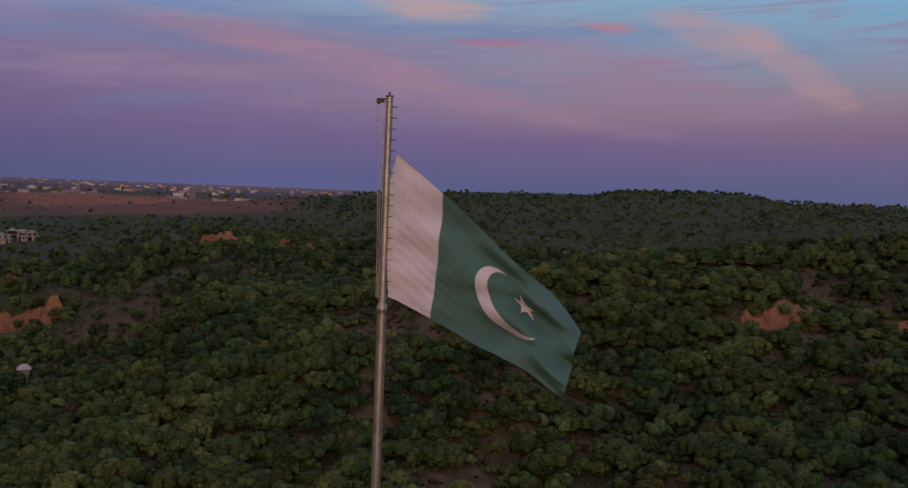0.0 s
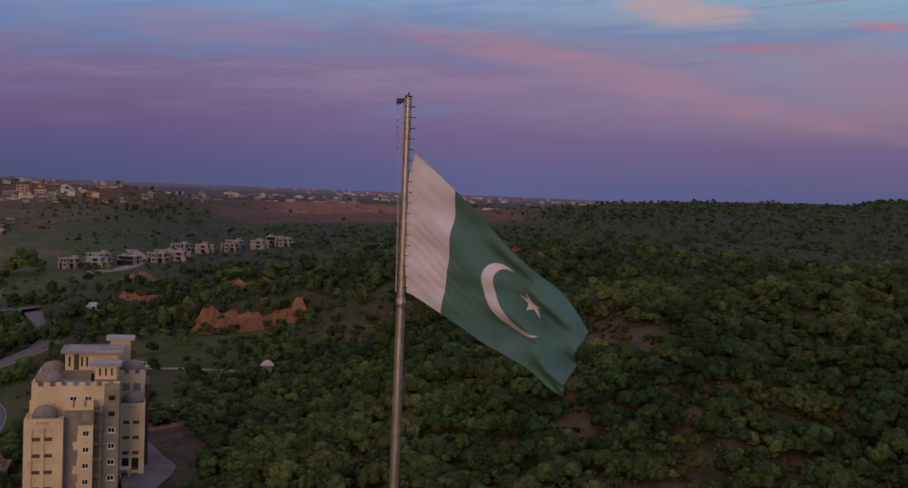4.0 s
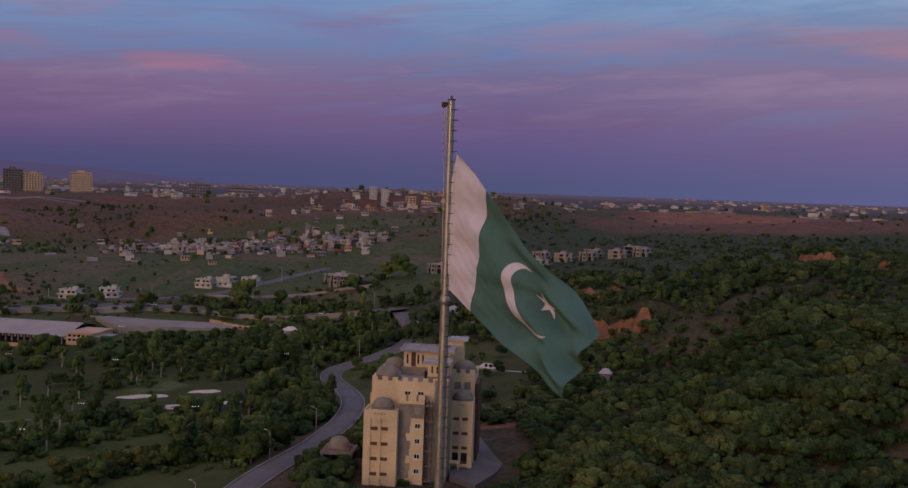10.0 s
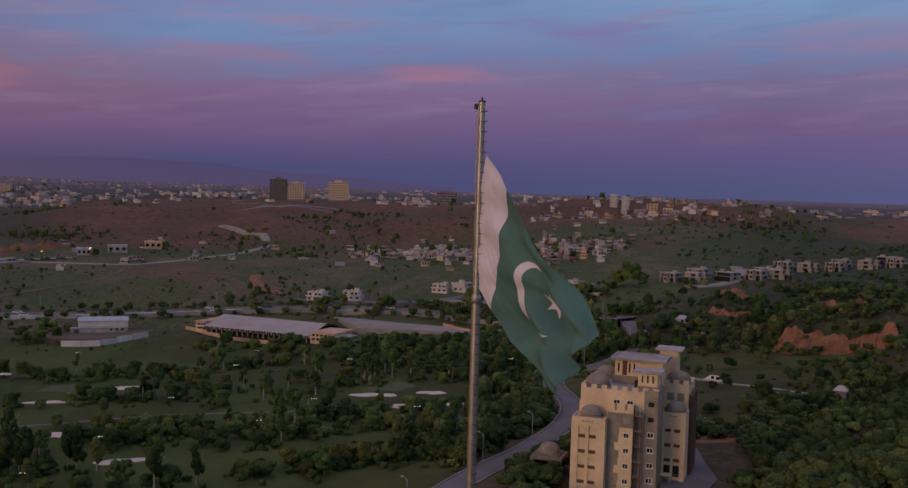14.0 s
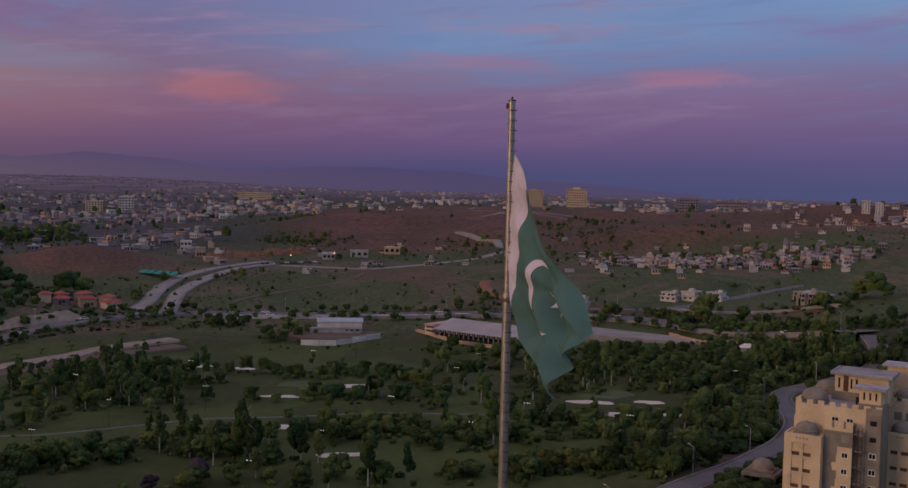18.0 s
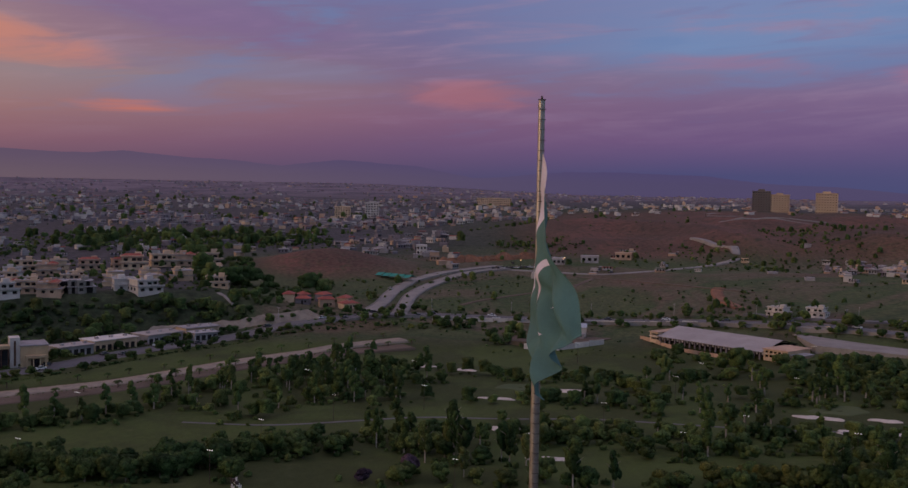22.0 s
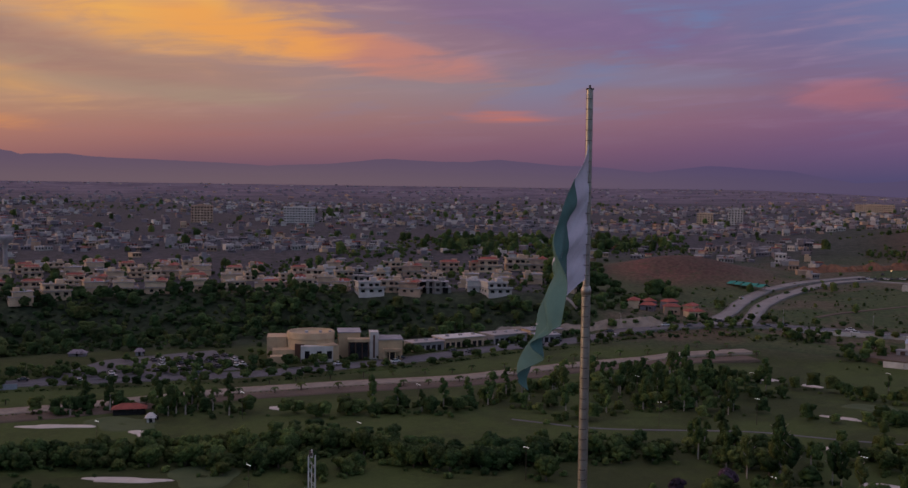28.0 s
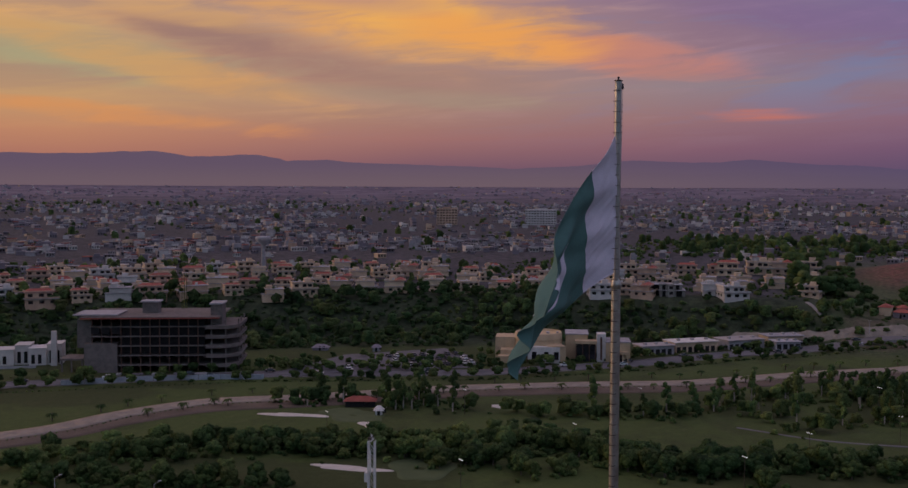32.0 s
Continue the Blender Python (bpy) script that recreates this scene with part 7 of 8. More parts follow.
tree_row([(-315, 39), (-312, 51), (-310, 63), (-305, 78), (-301, 96)], 15, 4, "rrr", 1.0)
tree_row([(-315, 144), (-305, 158), (-305, 177), (-294, 190), (-299, 213)], 30, 9, "rtrtr", 1.0)
tree_row([(-333, 167), (-324, 182), (-319, 203), (-318, 226), (-305, 246), (-291, 258)], 40, 9, "rrtrt", 1.0)
tree_row([(-253, 125), (-249, 137), (-248, 152), (-246, 165)], 12, 6, "rrtyr", 1.0)
tree_row([(-249, 167), (-253, 181), (-258, 192)], 7, 3, "yyr", 1.0)
tree_row([(-226, 171), (-209, 165), (-173, 122), (-171, 113)], 20, 6, "rrrb", 1.0)
tree_row([(-487, -84), (-500, -75), (-512, -55), (-560, -40)], 24, 12, "rr", 1.0)
tree_row([(-445, 64), (-462, 84), (-470, 68), (-485, 47), (-472, 28)], 20, 6, "rrr", 1.0)
tree_row([(-192, -177), (-197, -160), (-205, -142), (-209, -122)], 30, 6, "rrr", 1.0)
tree_row([(-210, -119), (-232, -108), (-233, -87), (-226, -65), (-221, -53)], 30, 8, "rrrb", 1.0)
tree_row([(-229, -76), (-224, -61), (-224, -49), (-221, -34)], 14, 7, "rr", 1.0)
tree_row([(-254, -171), (-265, -161), (-266, -143)], 12, 4, "rrt", 1.0)
tree_row([(-270, -132), (-270, -116), (-281, -104), (-286, -93), (-292, -77)], 15, 4, "rrrt", 1.0)
tree_row([(-252, -217), (-249, -198), (-265, -193)], 8, 5, "rr", 1.0)
tree_row([(-327, -30), (-343, -15), (-337, 0), (-353, 17)], 26, 9, "rtrr", 1.0)
tree_row([(-361, -36), (-381, -12), (-382, 8), (-375, 28)], 22, 8, "rtrp", 1.0)
tree_row([(-267, 3), (-256, 11), (-266, 24), (-256, 33)], 14, 8, "tprr", 1.0)
tree_row([(-167, -203), (-173, -186), (-187, -173), (-192, -157), (-203, -144)], 36, 6, "rrrr", 1.0)
tree_row([(-212, -116), (-222, -103), (-228, -88), (-233, -65), (-237, -38)], 36, 8, "rrrb", 1.0)
tree_row([(-134, -206), (-141, -190), (-155, -163), (-165, -140)], 20, 5, "rbr", 1.0)
tree_row([(-241, -197), (-263, -188), (-269, -168), (-276, -163)], 14, 5, "rtr", 1.0)
tree_row([(-275, -116), (-286, -98), (-294, -82), (-311, -71)], 10, 4, "rtr", 1.0)
tree_row([(-318, -69), (-336, -57), (-358, -38), (-358, -16)], 14, 5, "rtt", 1.0)
tree_row([(-259, 54), (-261, 64), (-263, 71), (-244, 73)], 9, 5, "rcr", 1.0)
tree_row([(-242, 74), (-233, 84), (-234, 96), (-232, 110)], 10, 4, "tprr", 1.0)
tree_row([(-281, 45), (-268, 52), (-268, 58)], 5, 4, "rr", 1.0)
tree_row([(-291, 92), (-284, 106), (-270, 119), (-266, 135)], 8, 7, "tbrr", 1.0)
tree_row([(-298, 182), (-280, 190), (-272, 201), (-271, 216)], 16, 7, "rtrt", 1.0)
tree_row([(-335, 182), (-327, 200), (-320, 218), (-314, 232), (-294, 240)], 34, 7, "rrrt", 1.0)
tree_row([(-229, 135), (-218, 142), (-198, 140), (-203, 160), (-216, 180)], 22, 6, "rrr", 1.0)
tree_row([(-301, 216), (-295, 229), (-285, 240), (-277, 250)], 22, 8, "rtr", 1.0)
tree_row([(-255, 178), (-251, 188), (-228, 182), (-225, 188)], 14, 6, "rry", 1.0)
tree_row([(-328, 230), (-321, 248), (-299, 255), (-281, 259)], 26, 7, "rrr", 1.0)
tree_row([(-332, 256), (-294, 241), (-278, 237)], 36, 14, "rrtrc", 1.0)
tree_row([(-356, 246), (-310, 234), (-277, 225)], 36, 14, "rrtrt", 1.0)
tree_row([(-305, 202), (-277, 203), (-247, 195)], 30, 12, "rrtyr", 1.0)
tree_row([(-223, 160), (-220, 171), (-223, 184)], 26, 7, "rrrb", 1.0)
tree_row([(-214, 135), (-210, 146), (-204, 160), (-207, 172)], 30, 8, "rrrb", 1.0)
tree_row([(-196, 114), (-182, 121), (-173, 126)], 22, 7, "rrr", 1.0)
tree_row([(-317, 222), (-309, 237), (-283, 232), (-254, 218)], 30, 12, "rrtrr", 1.0)
tree_row([(-220, 134), (-219, 149), (-210, 157), (-214, 171)], 24, 9, "rrtr", 1.0)
tree_row([(-143, 131), (-136, 133)], 3, 2, "rb", 0.6)
tree_row([(-169, -218), (-184, -196), (-200, -177), (-210, -153), (-219, -127)], 38, 5, "rrrb", 0.8)
tree_row([(-142, -215), (-153, -210), (-157, -194)], 16, 6, "rrr", 0.9)
tree_row([(-243, -304), (-256, -287), (-271, -267), (-277, -243)], 22, 4, "rrb", 0.7)
tree_row([(-250, -211), (-258, -195), (-267, -181), (-278, -159)], 18, 5, "rrt", 0.8)


tree_row([(-232, 208), (-240, 220), (-238, 232), (-243, 243)], 16, 5, "rrb", 1.0)
tree_row([(-264, 236), (-270, 250), (-284, 260), (-300, 262)], 22, 6, "rrt", 1.0)
tree_row([(-216, 196), (-205, 206), (-190, 212)], 10, 6, "rbb", 0.9)
tree_row([(-186, 144), (-196, 160), (-206, 174)], 14, 4, "rrb", 0.8)


tree_row([(-202, -127), (-221, -124), (-241, -116), (-237, -98), (-233, -78), (-229, -57), (-237, -41), (-249, -25), (-262, -8)], 60, 8, "rrrb", 1.0)
tree_row([(-202, -122), (-209, -110), (-208, -94), (-211, -80)], 26, 7, "rrb", 1.0)
tree_row([(-139, -206), (-143, -192), (-147, -180), (-153, -166), (-160, -154)], 24, 6, "rrb", 0.9)
tree_row([(-166, -199), (-180, -192), (-195, -179), (-206, -167), (-211, -130), (-231, -107)], 40, 7, "rrb", 1.0)
tree_row([(-377, 71), (-362, 88), (-358, 120), (-344, 146), (-322, 175), (-315, 209), (-310, 228)], 60, 8, "rrtrc", 0.9)
tree_row([(-323, 60), (-306, 85), (-301, 112), (-292, 127), (-298, 152), (-280, 191)], 36, 7, "rrbrt", 0.9)
tree_row([(-262, 44), (-262, 56), (-260, 70), (-256, 88), (-252, 104), (-252, 127), (-245, 149), (-241, 164)], 48, 6, "rrcrtp", 0.9)
tree_row([(-210, 66), (-205, 85), (-205, 99), (-202, 115), (-205, 132), (-215, 151)], 36, 6, "rryr", 0.9)
tree_row([(-332, -56), (-339, -38), (-363, -11), (-392, 8)], 26, 7, "rtr", 0.9)
tree_row([(-247, -44), (-249, -27), (-259, -10), (-261, 11), (-269, 29)], 30, 6, "rrb", 0.9)
tree_row([(-277, -103), (-287, -88), (-303, -71), (-350, -46), (-367, -14)], 24, 6, "rrt", 0.9)
tree_row([(-180, 231), (-168, 233), (-159, 230), (-152, 214), (-170, 222)], 30, 7, "rrr", 0.9)
tree_row([(-176, 262), (-166, 272), (-150, 266), (-140, 250)], 24, 9, "rrb", 0.8)
tree_row([(-420, 252), (-393, 258), (-348, 272), (-309, 277), (-290, 284)], 60, 6, "rrb", 0.7)


def near_line(x, y, line, dist):
    """Whether points lie within a distance of a line."""
    p = np.array(line, float)
    best = np.full(np.shape(x), 1e9)
    for (ax, ay), (bx, by) in zip(p[:-1], p[1:]):
        L2 = (bx - ax) ** 2 + (by - ay) ** 2
        t = np.clip(((x - ax) * (bx - ax) + (y - ay) * (by - ay)) / L2, 0, 1)
        best = np.minimum(best, np.hypot(x - ax - t * (bx - ax), y - ay - t * (by - ay)))
    return best < dist


# the golf trees: the nearer ones singly, the rest as groves
for kd in "rtcpyb":
    PROTO[kd] = [tree_proto(kd, 3 * ord(kd) + i) for i in range({"r": 4, "t": 3}.get(kd, 1))]
TREES = [q for q in TREES if not (near_line(q[0], q[1], MAIN_ROAD, 6.5) or near_line(q[0], q[1], CANAL, 7) or near_line(q[0], q[1], RING, 8))]
TREES += [(q[0] + float(rnd.normal(0, 4)), q[1] + float(rnd.normal(0, 2.5)), "rbb"[int(rnd.integers(3))], q[3] * float(rnd.uniform(0.5, 0.8))) for q in TREES if rnd.random() < 0.3]
TREES = [(x, y, "r" if k == "t" else k, min(z, 0.55)) if x < -296 and y > 170 else (x, y, k, z) for x, y, k, z in TREES]
TREES = [q for q in TREES if not any(abs(q[0] - o[0]) < 7 and abs(q[1] - o[1]) < 6 for o in BUNKERS)]
TREES.sort(key=lambda q: math.hypot(q[0], q[1]))
for i, (x, y, kd, s) in enumerate(TREES[:330]):
    pr = PROTO[kd][i % len(PROTO[kd])]
    copy_thing(pr, Matrix.Translation((x, y, gz(x, y))) @ pose(0, 0, 0, 0, 0, float(rnd.uniform(0, 360))) @ Matrix.Diagonal((s, s, s * float(rnd.uniform(0.85, 1.2)), 1)))
for ps in PROTO.values():
    for p in ps:
        for o in (*p.children_recursive, p):
            bpy.data.objects.remove(o)
SHAPES = {(k, l): [crown_parts(k, 40 + i, l) for i in range(6)] for k in "rtbh" for l in (1, 2, 3)}


def grove(name, label, spots, leaf, lod, category="trees"):
    """Many plants in one: spots of (x, y, kind, size)."""
    bt = Batch()
    if not spots:
        return
    zs = height(np.array([q[0] for q in spots]), np.array([q[1] for q in spots]))
    for (x, y, kd, s), z in zip(spots, zs):
        k = kd if kd in "rtbh" else "r"
        crown_into(bt, SHAPES[k, lod][int(rnd.integers(6))], x, y, z - 0.2, s, float(rnd.uniform(0.85, 1.15)), float(rnd.uniform(0, 6.28)), float(rnd.random()))
        if kd == "t":
            bt.box(-0.2, 0.2, -0.2, 0.2, -1, 7 * s, 1, (x, y, z), 0)
    return tagged(part(name, bt, [leaf, "pale_bark"], tint=True), label, category, kind="stuff")


grove("mid_golf_trees", "mixed dark green trees across the golf course", TREES[330:760], "leaf_tree", 1)
grove("far_golf_trees", "mixed dark green trees on the far golf lawns", TREES[760:], "leaf_tree", 2)

under = [(q[0] + float(rnd.normal(0, 3.2)), q[1] + float(rnd.normal(0, 3.2)), "b", float(rnd.uniform(0.4, 0.85))) for q in TREES for _ in range(1 + int(rnd.random() < 0.5))]
under = [q for q in under if not (near_line(q[0], q[1], MAIN_ROAD, 6) or near_line(q[0], q[1], CANAL, 6) or near_line(q[0], q[1], RING, 8) or any(abs(q[0] - o[0]) < 7 and abs(q[1] - o[1]) < 7 for o in BUNKERS))]
grove("golf_understorey", "low shrubs under and between the golf trees", under, "leaf_tree", 3, category="shrubs")

# scrub on the hills: dense near the pole, thinner and coarser away from it
def scrub(n, b0, b1_, d0, d1, size, keep, kinds="bbbr"):
    q = np.radians(rnd.uniform(b0, b1_, n))
    d = np.sqrt(rnd.uniform(d0**2, d1**2, n))
    x, y = -np.sin(q) * d, np.cos(q) * d
    b = np.degrees(q)
    ok = keep(x, y, b, d) > rnd.random(n)
    for cx0, cy0, cx1, cy1, tall in CLIFFS:
        mx, my, half = (cx0 + cx1) / 2, (cy0 + cy1) / 2, math.hypot(cx1 - cx0, cy1 - cy0) / 2
        L = math.hypot(mx, my)
        ux, uy = mx / L, my / L
        along = (x - mx) * -uy + (y - my) * ux
        out = (x - mx) * ux + (y - my) * uy
        ok &= ~((np.abs(along) < half * 0.8) & (out < tall * 0.1) & (out > -tall * 0.7 - 1) & (rnd.random(n) < 0.9))
    return [(float(a), float(c), kinds[int(rnd.integers(len(kinds)))], float(size * (0.42 + 1.15 * rnd.random() ** 1.7))) for a, c in zip(x[ok], y[ok])]


def hill_keep(x, y, b, d):
    k = 0.62 + 1.7 * waves(x, y, 40, 4, 21)
    lot = near_line(x, y, [(-132, 131), (-152, 157)], 17) | near_line(x, y, [(-127, 144), (-134, 158), (-150, 175)], 11) | near_line(x, y, MAIN_ROAD, 7)
    meadow = (np.abs(b - 42) < 8) & (d > 252) & (d < 352)
    plateau = (b > 38) & (d > 388)
    return np.where(lot, 0, np.where(meadow, 0.07, np.where(plateau, 0.06, np.clip(k, 0.1, 1))))


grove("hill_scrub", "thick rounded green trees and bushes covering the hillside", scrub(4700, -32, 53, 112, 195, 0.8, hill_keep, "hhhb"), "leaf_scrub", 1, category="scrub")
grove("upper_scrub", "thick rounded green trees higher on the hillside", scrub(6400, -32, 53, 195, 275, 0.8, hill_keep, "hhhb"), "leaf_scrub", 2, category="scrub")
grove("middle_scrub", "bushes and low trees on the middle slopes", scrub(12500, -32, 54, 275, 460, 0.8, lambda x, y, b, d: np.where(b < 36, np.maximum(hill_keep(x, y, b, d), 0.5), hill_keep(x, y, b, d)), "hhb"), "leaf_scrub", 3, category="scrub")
grove("hill_brush", "low dry brush between the hillside trees", scrub(8500, -32, 53, 112, 300, 0.36, lambda x, y, b, d: 0.9 * (hill_keep(x, y, b, d) > 0.08), "b"), "leaf_dry", 3, category="brush")
grove("far_scrub", "dark scrub on the far ridges", scrub(14000, -32, 44, 460, 900, 0.6, lambda x, y, b, d: np.clip(0.85 + 0.5 * waves(x, y, 80, 3, 22), 0.2, 1) * (1 - step(b, 30, 38) * 0.75) * (1 - step(b, 14, 20) * step(d, 620, 680) * 0.97), "bh"), "leaf_scrub", 3, category="scrub")
grove("slope_wood", "dense dark wood on the slope below the villas", scrub(4000, 96, 158, 446, 532, 0.8, lambda x, y, b, d: np.where((b < 103) & (d < 490) | (b < 118) & (d < 470) | (b < 111) & (d > 506), 0.04, np.clip(1.0 + 0.5 * waves(x, y, 40, 3, 2), 0.3, 1))), "leaf_scrub", 2)
grove("valley_wood", "dark wood in the valley beside the bare hill", scrub(520, 88, 99, 560, 690, 1.5, lambda x, y, b, d: np.clip(0.6 + 0.9 * waves(x, y, 60, 3, 6), 0, 1) * (b > 91.5) * (np.hypot(x + 672, y + 16) > 52)), "leaf_tree", 1)
grove("field_shrubs", "scattered shrubs over the fields", scrub(5000, 50, 93, 430, 830, 0.62, lambda x, y, b, d: np.clip(-0.55 + 2.8 * waves(x, y, 70, 4, 13), 0.004, 1) * (np.hypot(x + 680, y + 10) > 55)), "leaf_tree", 3)
grove("plateau_trees", "trees below the plateau edge", scrub(420, 46, 72, 380, 480, 1.3, lambda x, y, b, d: np.clip(0.5 + 1.2 * waves(x, y, 60, 3, 14), 0, 1) * ~near_line(x, y, [(-385, 197), (-343, 240), (-421, 203), (-445, 150), (-398, 178)], 18)), "leaf_tree", 1)
grove("plateau_bank", "dark shrubs on the bank below the plateau", scrub(1700, 37, 62, 356, 420, 0.62, lambda x, y, b, d: np.clip(0.75 + 0.6 * waves(x, y, 40, 3, 27), 0.1, 1) * ~near_line(x, y, RING, 12) * ~near_line(x, y, [(-421, 203), (-362, 258), (-343, 240), (-384, 197)], 16) * ~near_line(x, y, [(-440, 150), (-400, 195)], 30)), "leaf_scrub", 3, category="shrubs")
grove("ridge_scrub", "dark scrub in the gullies of the red slopes", scrub(8000, 36, 84, 690, 1150, 0.6, lambda x, y, b, d: np.clip(-0.3 + 2.6 * waves(x, y, 75, 4, 33), 0.004, 1)), "leaf_tree", 3, category="scrub")
grove("town_edge_wood", "dark belts of trees between the villas and the town", scrub(2600, 91, 112, 725, 1010, 1.1, lambda x, y, b, d: np.clip(0.2 + 1.9 * waves(x, y, 110, 4, 37), 0.02, 1) * (np.hypot(x + 684, y + 12) > 75)), "leaf_tree", 3)
grove("village_trees", "dark trees between the village houses", scrub(1500, 44, 64, 640, 720, 0.6, lambda x, y, b, d: np.exp(-(((b - 53) / 5.5) ** 2 + ((d - 674) / 30) ** 2)) * 0.5), "leaf_tree", 3)
grove("field_tussocks", "small tussocks and weeds over the fields", scrub(6000, 38, 96, 430, 820, 0.3, lambda x, y, b, d: np.clip(0.1 + 1.6 * waves(x, y, 45, 4, 43), 0.06, 1) * (np.hypot(x + 684, y + 12) > 60)), "leaf_scrub", 3, category="weeds")
grove("estate_trees", "garden trees between the villas", scrub(3000, 98, 156, 528, 720, 0.75, lambda x, y, b, d: 0.6 + 0 * x), "leaf_tree", 3)
grove("town_trees", "dark street trees among the houses", scrub(8500, 78, 160, 700, 2600, 1.1, lambda x, y, b, d: np.clip(0.15 + 1.9 * waves(x, y, 150, 4, 15), 0.08, 1)), "leaf_tree", 3)
grove("ridge_trees", "dark trees among the ridge houses", scrub(800, 20, 78, 900, 1900, 0.8, lambda x, y, b, d: np.clip(0.4 + 0.9 * waves(x, y, 150, 3, 16), 0.1, 1)), "leaf_tree", 3)


def along(line, pitch, off, jitter=0.6):
    p = np.array(line, float)
    s = np.concatenate([[0], np.cumsum(np.hypot(*np.diff(p, axis=0).T))])
    res = []
    for q in np.arange(pitch / 2, s[-1], pitch):
        x, y = np.interp(q, s, p[:, 0]), np.interp(q, s, p[:, 1])
        x2, y2 = np.interp(q + 1, s, p[:, 0]), np.interp(q + 1, s, p[:, 1])
        L = max(1e-6, math.hypot(x2 - x, y2 - y))
        res.append((float(x + (y2 - y) / L * off + rnd.normal(0, jitter)), float(y - (x2 - x) / L * off + rnd.normal(0, jitter)), math.atan2(y2 - y, x2 - x)))
    return res


CIVIC_WAY = [(-500, 20), (-477, -45), (-432, -94), (-384, -124), (-335, -169), (-286, -249)]
grove("roadside_hedge", "dark clipped shrubs and young trees beside the boulevard", [(x, y, "b" if rnd.random() < 0.7 else "r", float(rnd.uniform(0.35, 0.75))) for o in (-15, 14, 18) for x, y, _ in along(CIVIC_WAY, 4.2, o, 1.4)], "leaf_scrub", 1, category="shrubs")
grove("boulevard_trees", "rows of small street trees along the boulevard", [(x, y, "r" if rnd.random() < 0.6 else "b", float(rnd.uniform(0.5, 0.85))) for o in (-10, 9.5) for x, y, _ in along(RING, 6.5, o, 1.0)], "leaf_tree", 1)
grove("hedges", "clipped hedge lines beside the golf road", [(x, y, "b", 0.28) for o in (-16, 15) for x, y, _ in along(RING[7:], 2.2, o, 0.3)] + [(x, y, "b", 0.24) for x, y, _ in along(CANAL[1:], 2.0, 6.5, 0.3)], "leaf_tree", 3, category="hedge")
grove("parking_trees", "small trees in rows on the parking ground", [(float(-300 - 9 * i + 4.5 * j), float(-236 + 10 * i + 7 * j), "r", float(rnd.uniform(0.4, 0.65))) for i in range(8) for j in range(-4, 3)], "leaf_tree", 1)


def palm():
    t = thing("palm", "small date palm beside the golf road", "palm", pose(0, 0, -500), "palms along the road")
    b = Batch()
    b.tube([(0, 0, -0.6), (0.05, 0, 1.2), (0.0, 0.05, 2.6)], [0.28, 0.2, 0.22], 8)
    part("trunk", b, "bark", t)
    b = Batch()
    for k in range(16):
        q = k * 2.4
        up = 0.9 - 0.09 * (k % 8)
        pts = [(math.cos(q) * 2.0 * s, math.sin(q) * 2.0 * s, 2.5 + up * 1.5 * s - 1.7 * s * s) for s in np.linspace(0, 1, 6)]
        sd = np.array([-math.sin(q), math.cos(q), 0])
        for p0, p1, w0, w1 in zip(pts[:-1], pts[1:], (0.08, 0.3, 0.36, 0.3, 0.2), (0.3, 0.36, 0.3, 0.2, 0.03)):
            p0, p1 = np.array(p0), np.array(p1)
            for sg in (-1, 1):
                b.raw([p0, p1, p1 + sd * w1 * sg - (0, 0, 0.12), p0 + sd * w0 * sg - (0, 0, 0.12)], [(0, 1, 2, 3)])
    part("fronds", b, "leaf_tree", t)
    return t


pm = palm()
for x, y, a in along(CANAL[3:], 12, 9, 1.0) + along(CANAL[2:], 13, -10, 1.0):
    copy_thing(pm, Matrix.Translation((x, y, gz(x, y))) @ pose(0, 0, 0, 0, 0, math.degrees(a) * 3) @ Matrix.Scale(float(rnd.uniform(0.75, 1.1)), 4))
for o in (*pm.children_recursive, pm):
    bpy.data.objects.remove(o)

# ---- lamps and cars ----


def street_lamp(x, y, turn, h=9.0, arms=(1,)):
    t = thing("street_lamp", "tall grey street lamp with a curved arm" if len(arms) < 2 else "tall grey street lamp with two arms", "street lamp", pose(x, y, gz(x, y), 0, 0, turn), "street lamps")
    b = Batch()
    b.tube([(0, 0, -0.5), (0, 0, h)], [0.13, 0.08], 8)
    part("post", b, "grey_wall", t)
    for s in arms:
        b = Batch()
        b.tube([(0, 0, h - 0.3), (0.7 * s, 0, h + 0.25), (1.5 * s, 0, h + 0.45)], [0.06, 0.05, 0.05], 6)
        a = part("arm", b, "grey_wall", t)
        part("head", b1(1.3 * s - 0.35, 1.3 * s + 0.35, -0.16, 0.16, h + 0.38, h + 0.54), "grey_wall", a)
    return t


for x, y, a in along(MAIN_ROAD, 36, -5.5, 0.0):
    street_lamp(x, y, math.degrees(a) + 90, 6.5)
for x, y, a in along(RING[:9], 42, 8.5, 0.0):
    street_lamp(x, y, math.degrees(a) + 90, 7.0, (-1, 1))
for x, y, a in along([(-470, 200), (-442, 227), (-424, 253), (-421, 274), (-426, 305), (-440, 347)], 38, 5, 0.0):
    street_lamp(x, y, math.degrees(a) + 90, 7.5)

for x, y, a in ((-121, -172, 150), (-128, -149, 150)):
    street_lamp(x, y, a, gz(x, y) * -1 - 65.0)


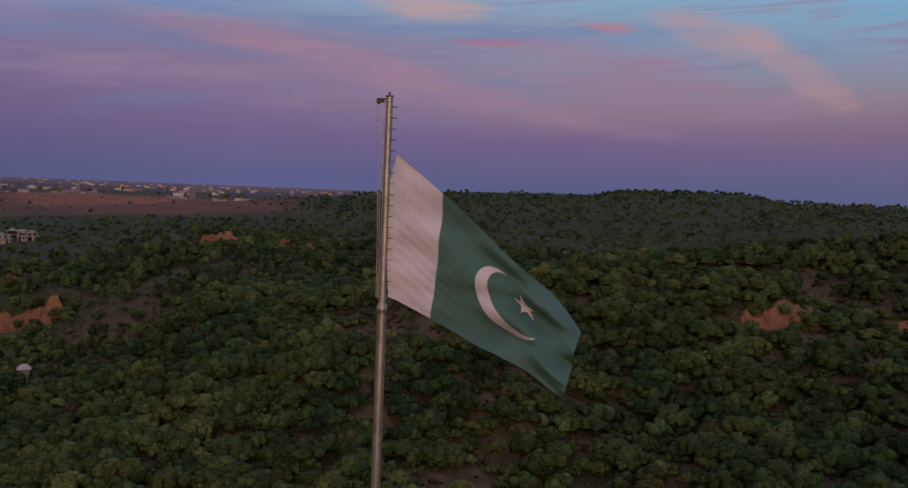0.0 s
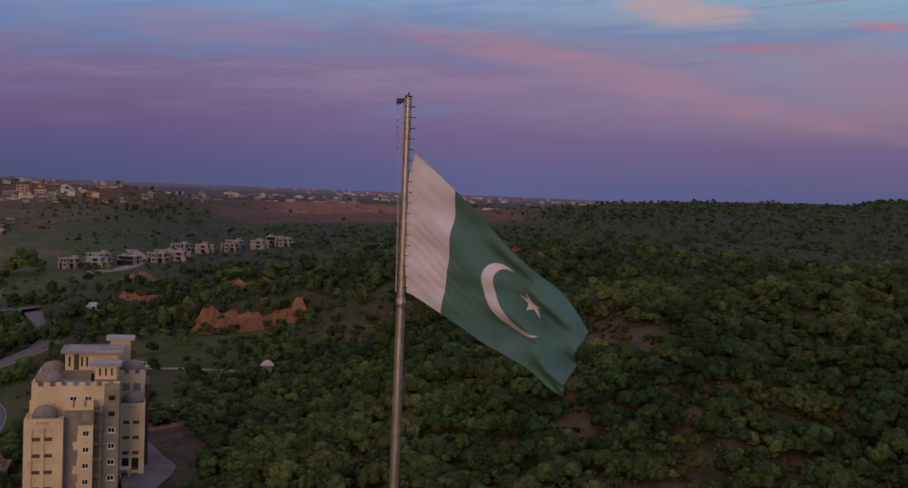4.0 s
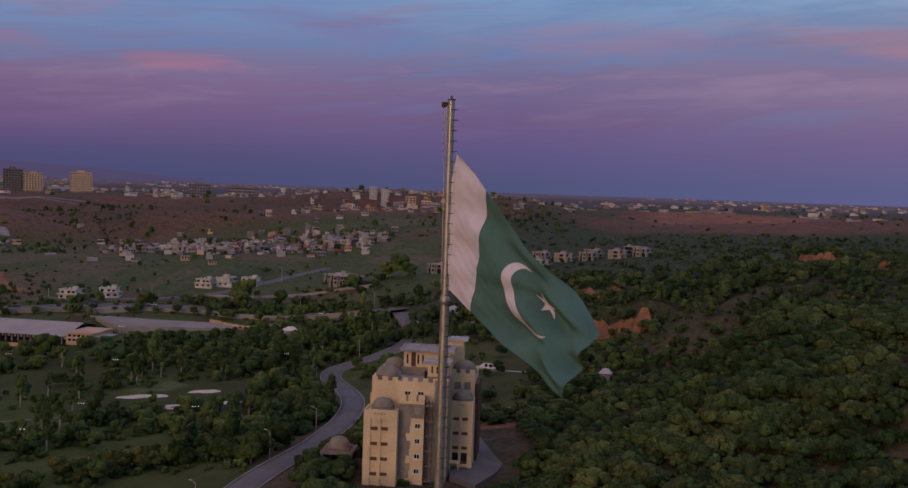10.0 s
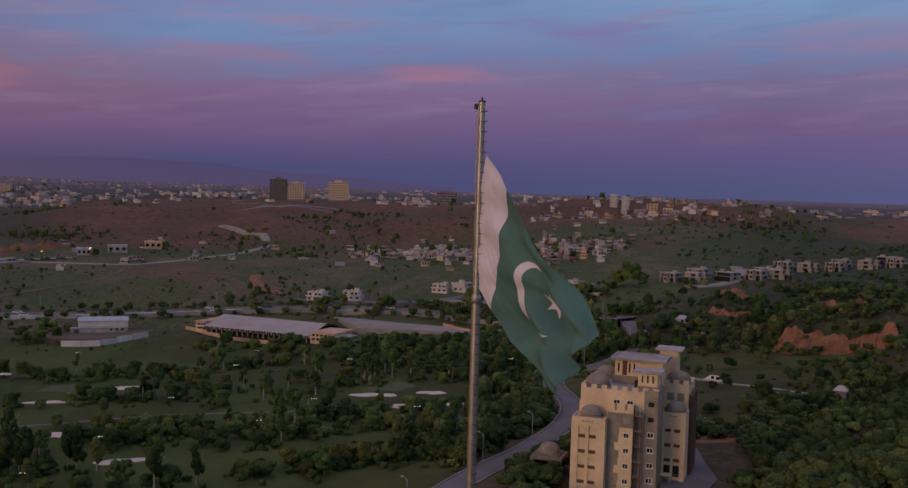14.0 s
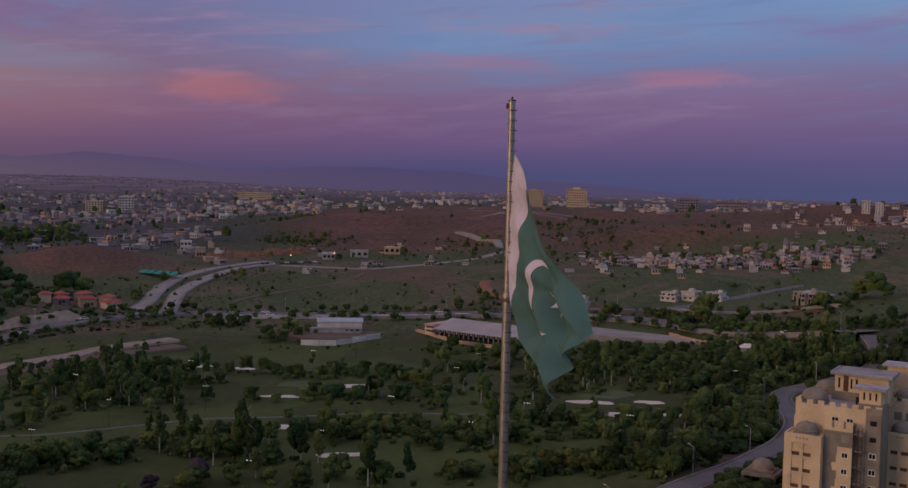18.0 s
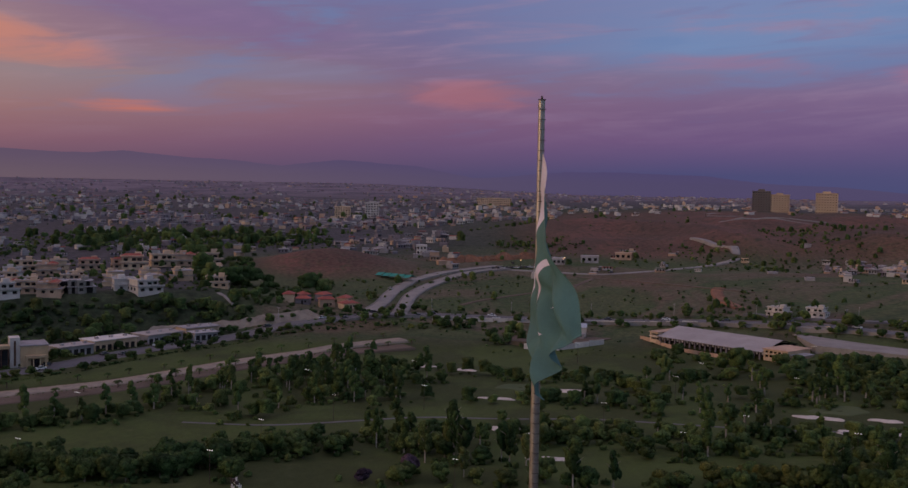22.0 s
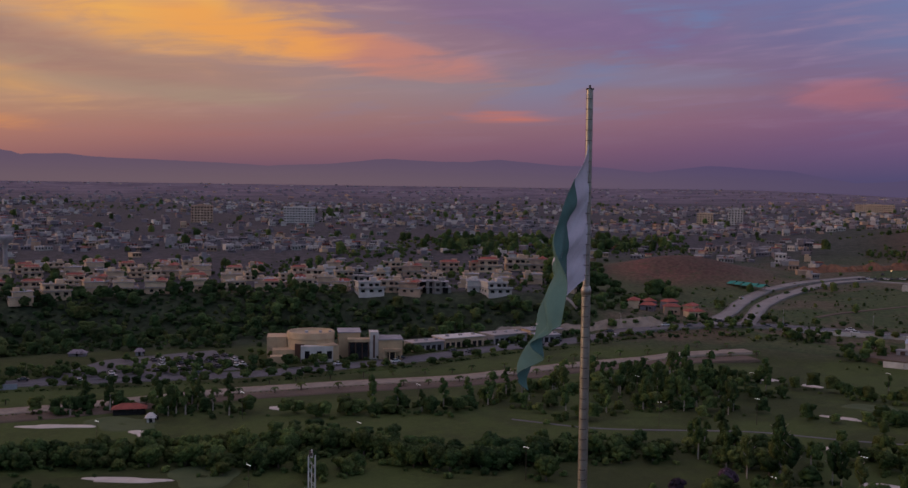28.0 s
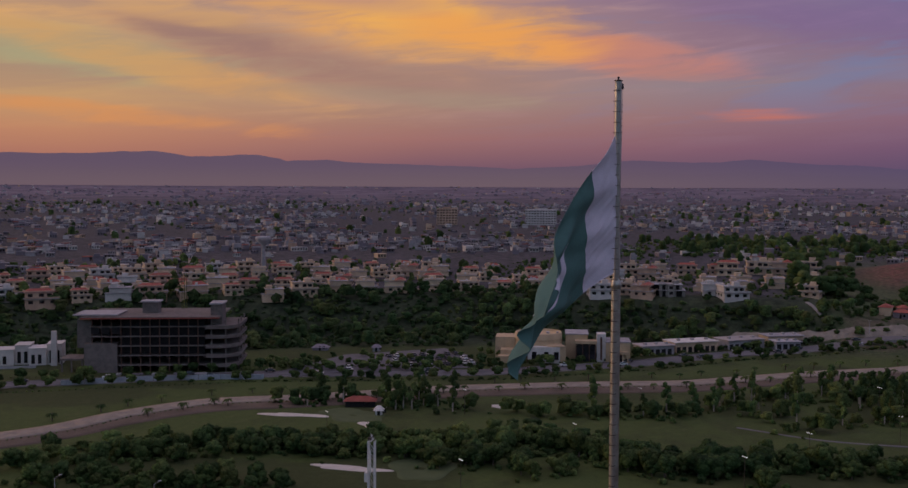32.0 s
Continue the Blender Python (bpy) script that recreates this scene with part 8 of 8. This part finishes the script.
def fairway_light(x, y):
    t = thing("fairway_light", "slender pole with small lit floodlights", "floodlight", pose(x, y, gz(x, y), 0, 0, 55), "golf floodlights")
    b = Batch()
    b.tube([(0, 0, -0.5), (0, 0, 8.5)], [0.09, 0.06], 6)
    part("post", b, "dark_steel", t)
    part("bar", b1(-0.9, 0.9, -0.05, 0.05, 8.4, 8.5), "dark_steel", t)
    for s in (-0.75, 0.0, 0.75) if (x + y) % 2 < 1 else (-0.5, 0.5):
        part("floodlight", b1(s - 0.14, s + 0.14, -0.1, 0.1, 8.5, 8.62), "lamp", t, "small lit floodlight")


for x, y in ((-231, 43), (-267, 73), (-266, 198), (-354, 182), (-228, 85), (-402, 96), (-300, 20), (-330, -20), (-250, -30), (-290, -90), (-230, -90), (-210, -160), (-260, -140), (-205, 20), (-310, 110),
             (-340, 130), (-370, 70), (-246, 110), (-222, 132), (-285, -10), (-350, 20), (-180, -100), (-300, 150), (-216, -40)):
    fairway_light(x, y)


def car(paint):
    t = thing("parked_car", {"car_white": "white parked car", "car_dark": "dark parked car"}[paint] + " with tinted windows on the road", "car", pose(0, 0, -500), "cars")
    b = Batch()
    b.box(-2.1, 2.1, -0.85, 0.85, 0.35, 0.95)
    part("body", b, paint, t)
    part("cabin", b1(-1.3, 1.1, -0.75, 0.75, 0.95, 1.45, taper=0.2), "glass", t)
    part("roof", b1(-0.95, 0.8, -0.6, 0.6, 1.45, 1.5), paint, t)
    for x in (-1.35, 1.35):
        for y in (-0.8, 0.8):
            b = Batch()
            b.tube([(x, y - 0.1, 0.32), (x, y + 0.1, 0.32)], [0.32, 0.32], 12)
            part("wheel", b, "rubber", t)
    return t


cars = [car("car_white"), car("car_dark")]
for i, (x, y, a) in enumerate(along(RING, 31, 3.2, 0.5) + along(RING, 43, -3.2, 0.5) + [(-262, 246, 1.6), (-586, 22, 0.3), (-700, 116, 0.1), (-650, 176, 2.2)]
                              + [(-315 - 6.0 * k, -222 + 6.4 * k, 0.8) for k in range(8)] + [(-330 - 2.6 * k + 9 * j, -205 + 2.8 * k + 9 * j, 0.85) for j in (-2, -1, 0) for k in range(9) if (k * 3 + j) % 4] + [(-676 - 0.5 * k, 98 + 3.4 * k, 0.3 * (k % 3)) for k in range(12)]):
    copy_thing(cars[i % 3 != 1], Matrix.Translation((x, y, gz(x, y) + 0.35)) @ pose(0, 0, 0, 0, 0, math.degrees(a)))
for c in cars:
    for o in (*c.children_recursive, c):
        bpy.data.objects.remove(o)
for x, y in ((-678, 118), (-684, 150), (-690, 152)):
    t = thing("amber_lamp", "lamp post with a glowing amber light", "street lamp", pose(x, y, gz(x, y)))
    part("post", b1(-0.12, 0.12, -0.12, 0.12, -0.5, 6.0), "dark_steel", t)
    part("bulb", b1(-0.3, 0.3, -0.3, 0.3, 6.0, 6.4), "amber", t, "glowing amber lamp")
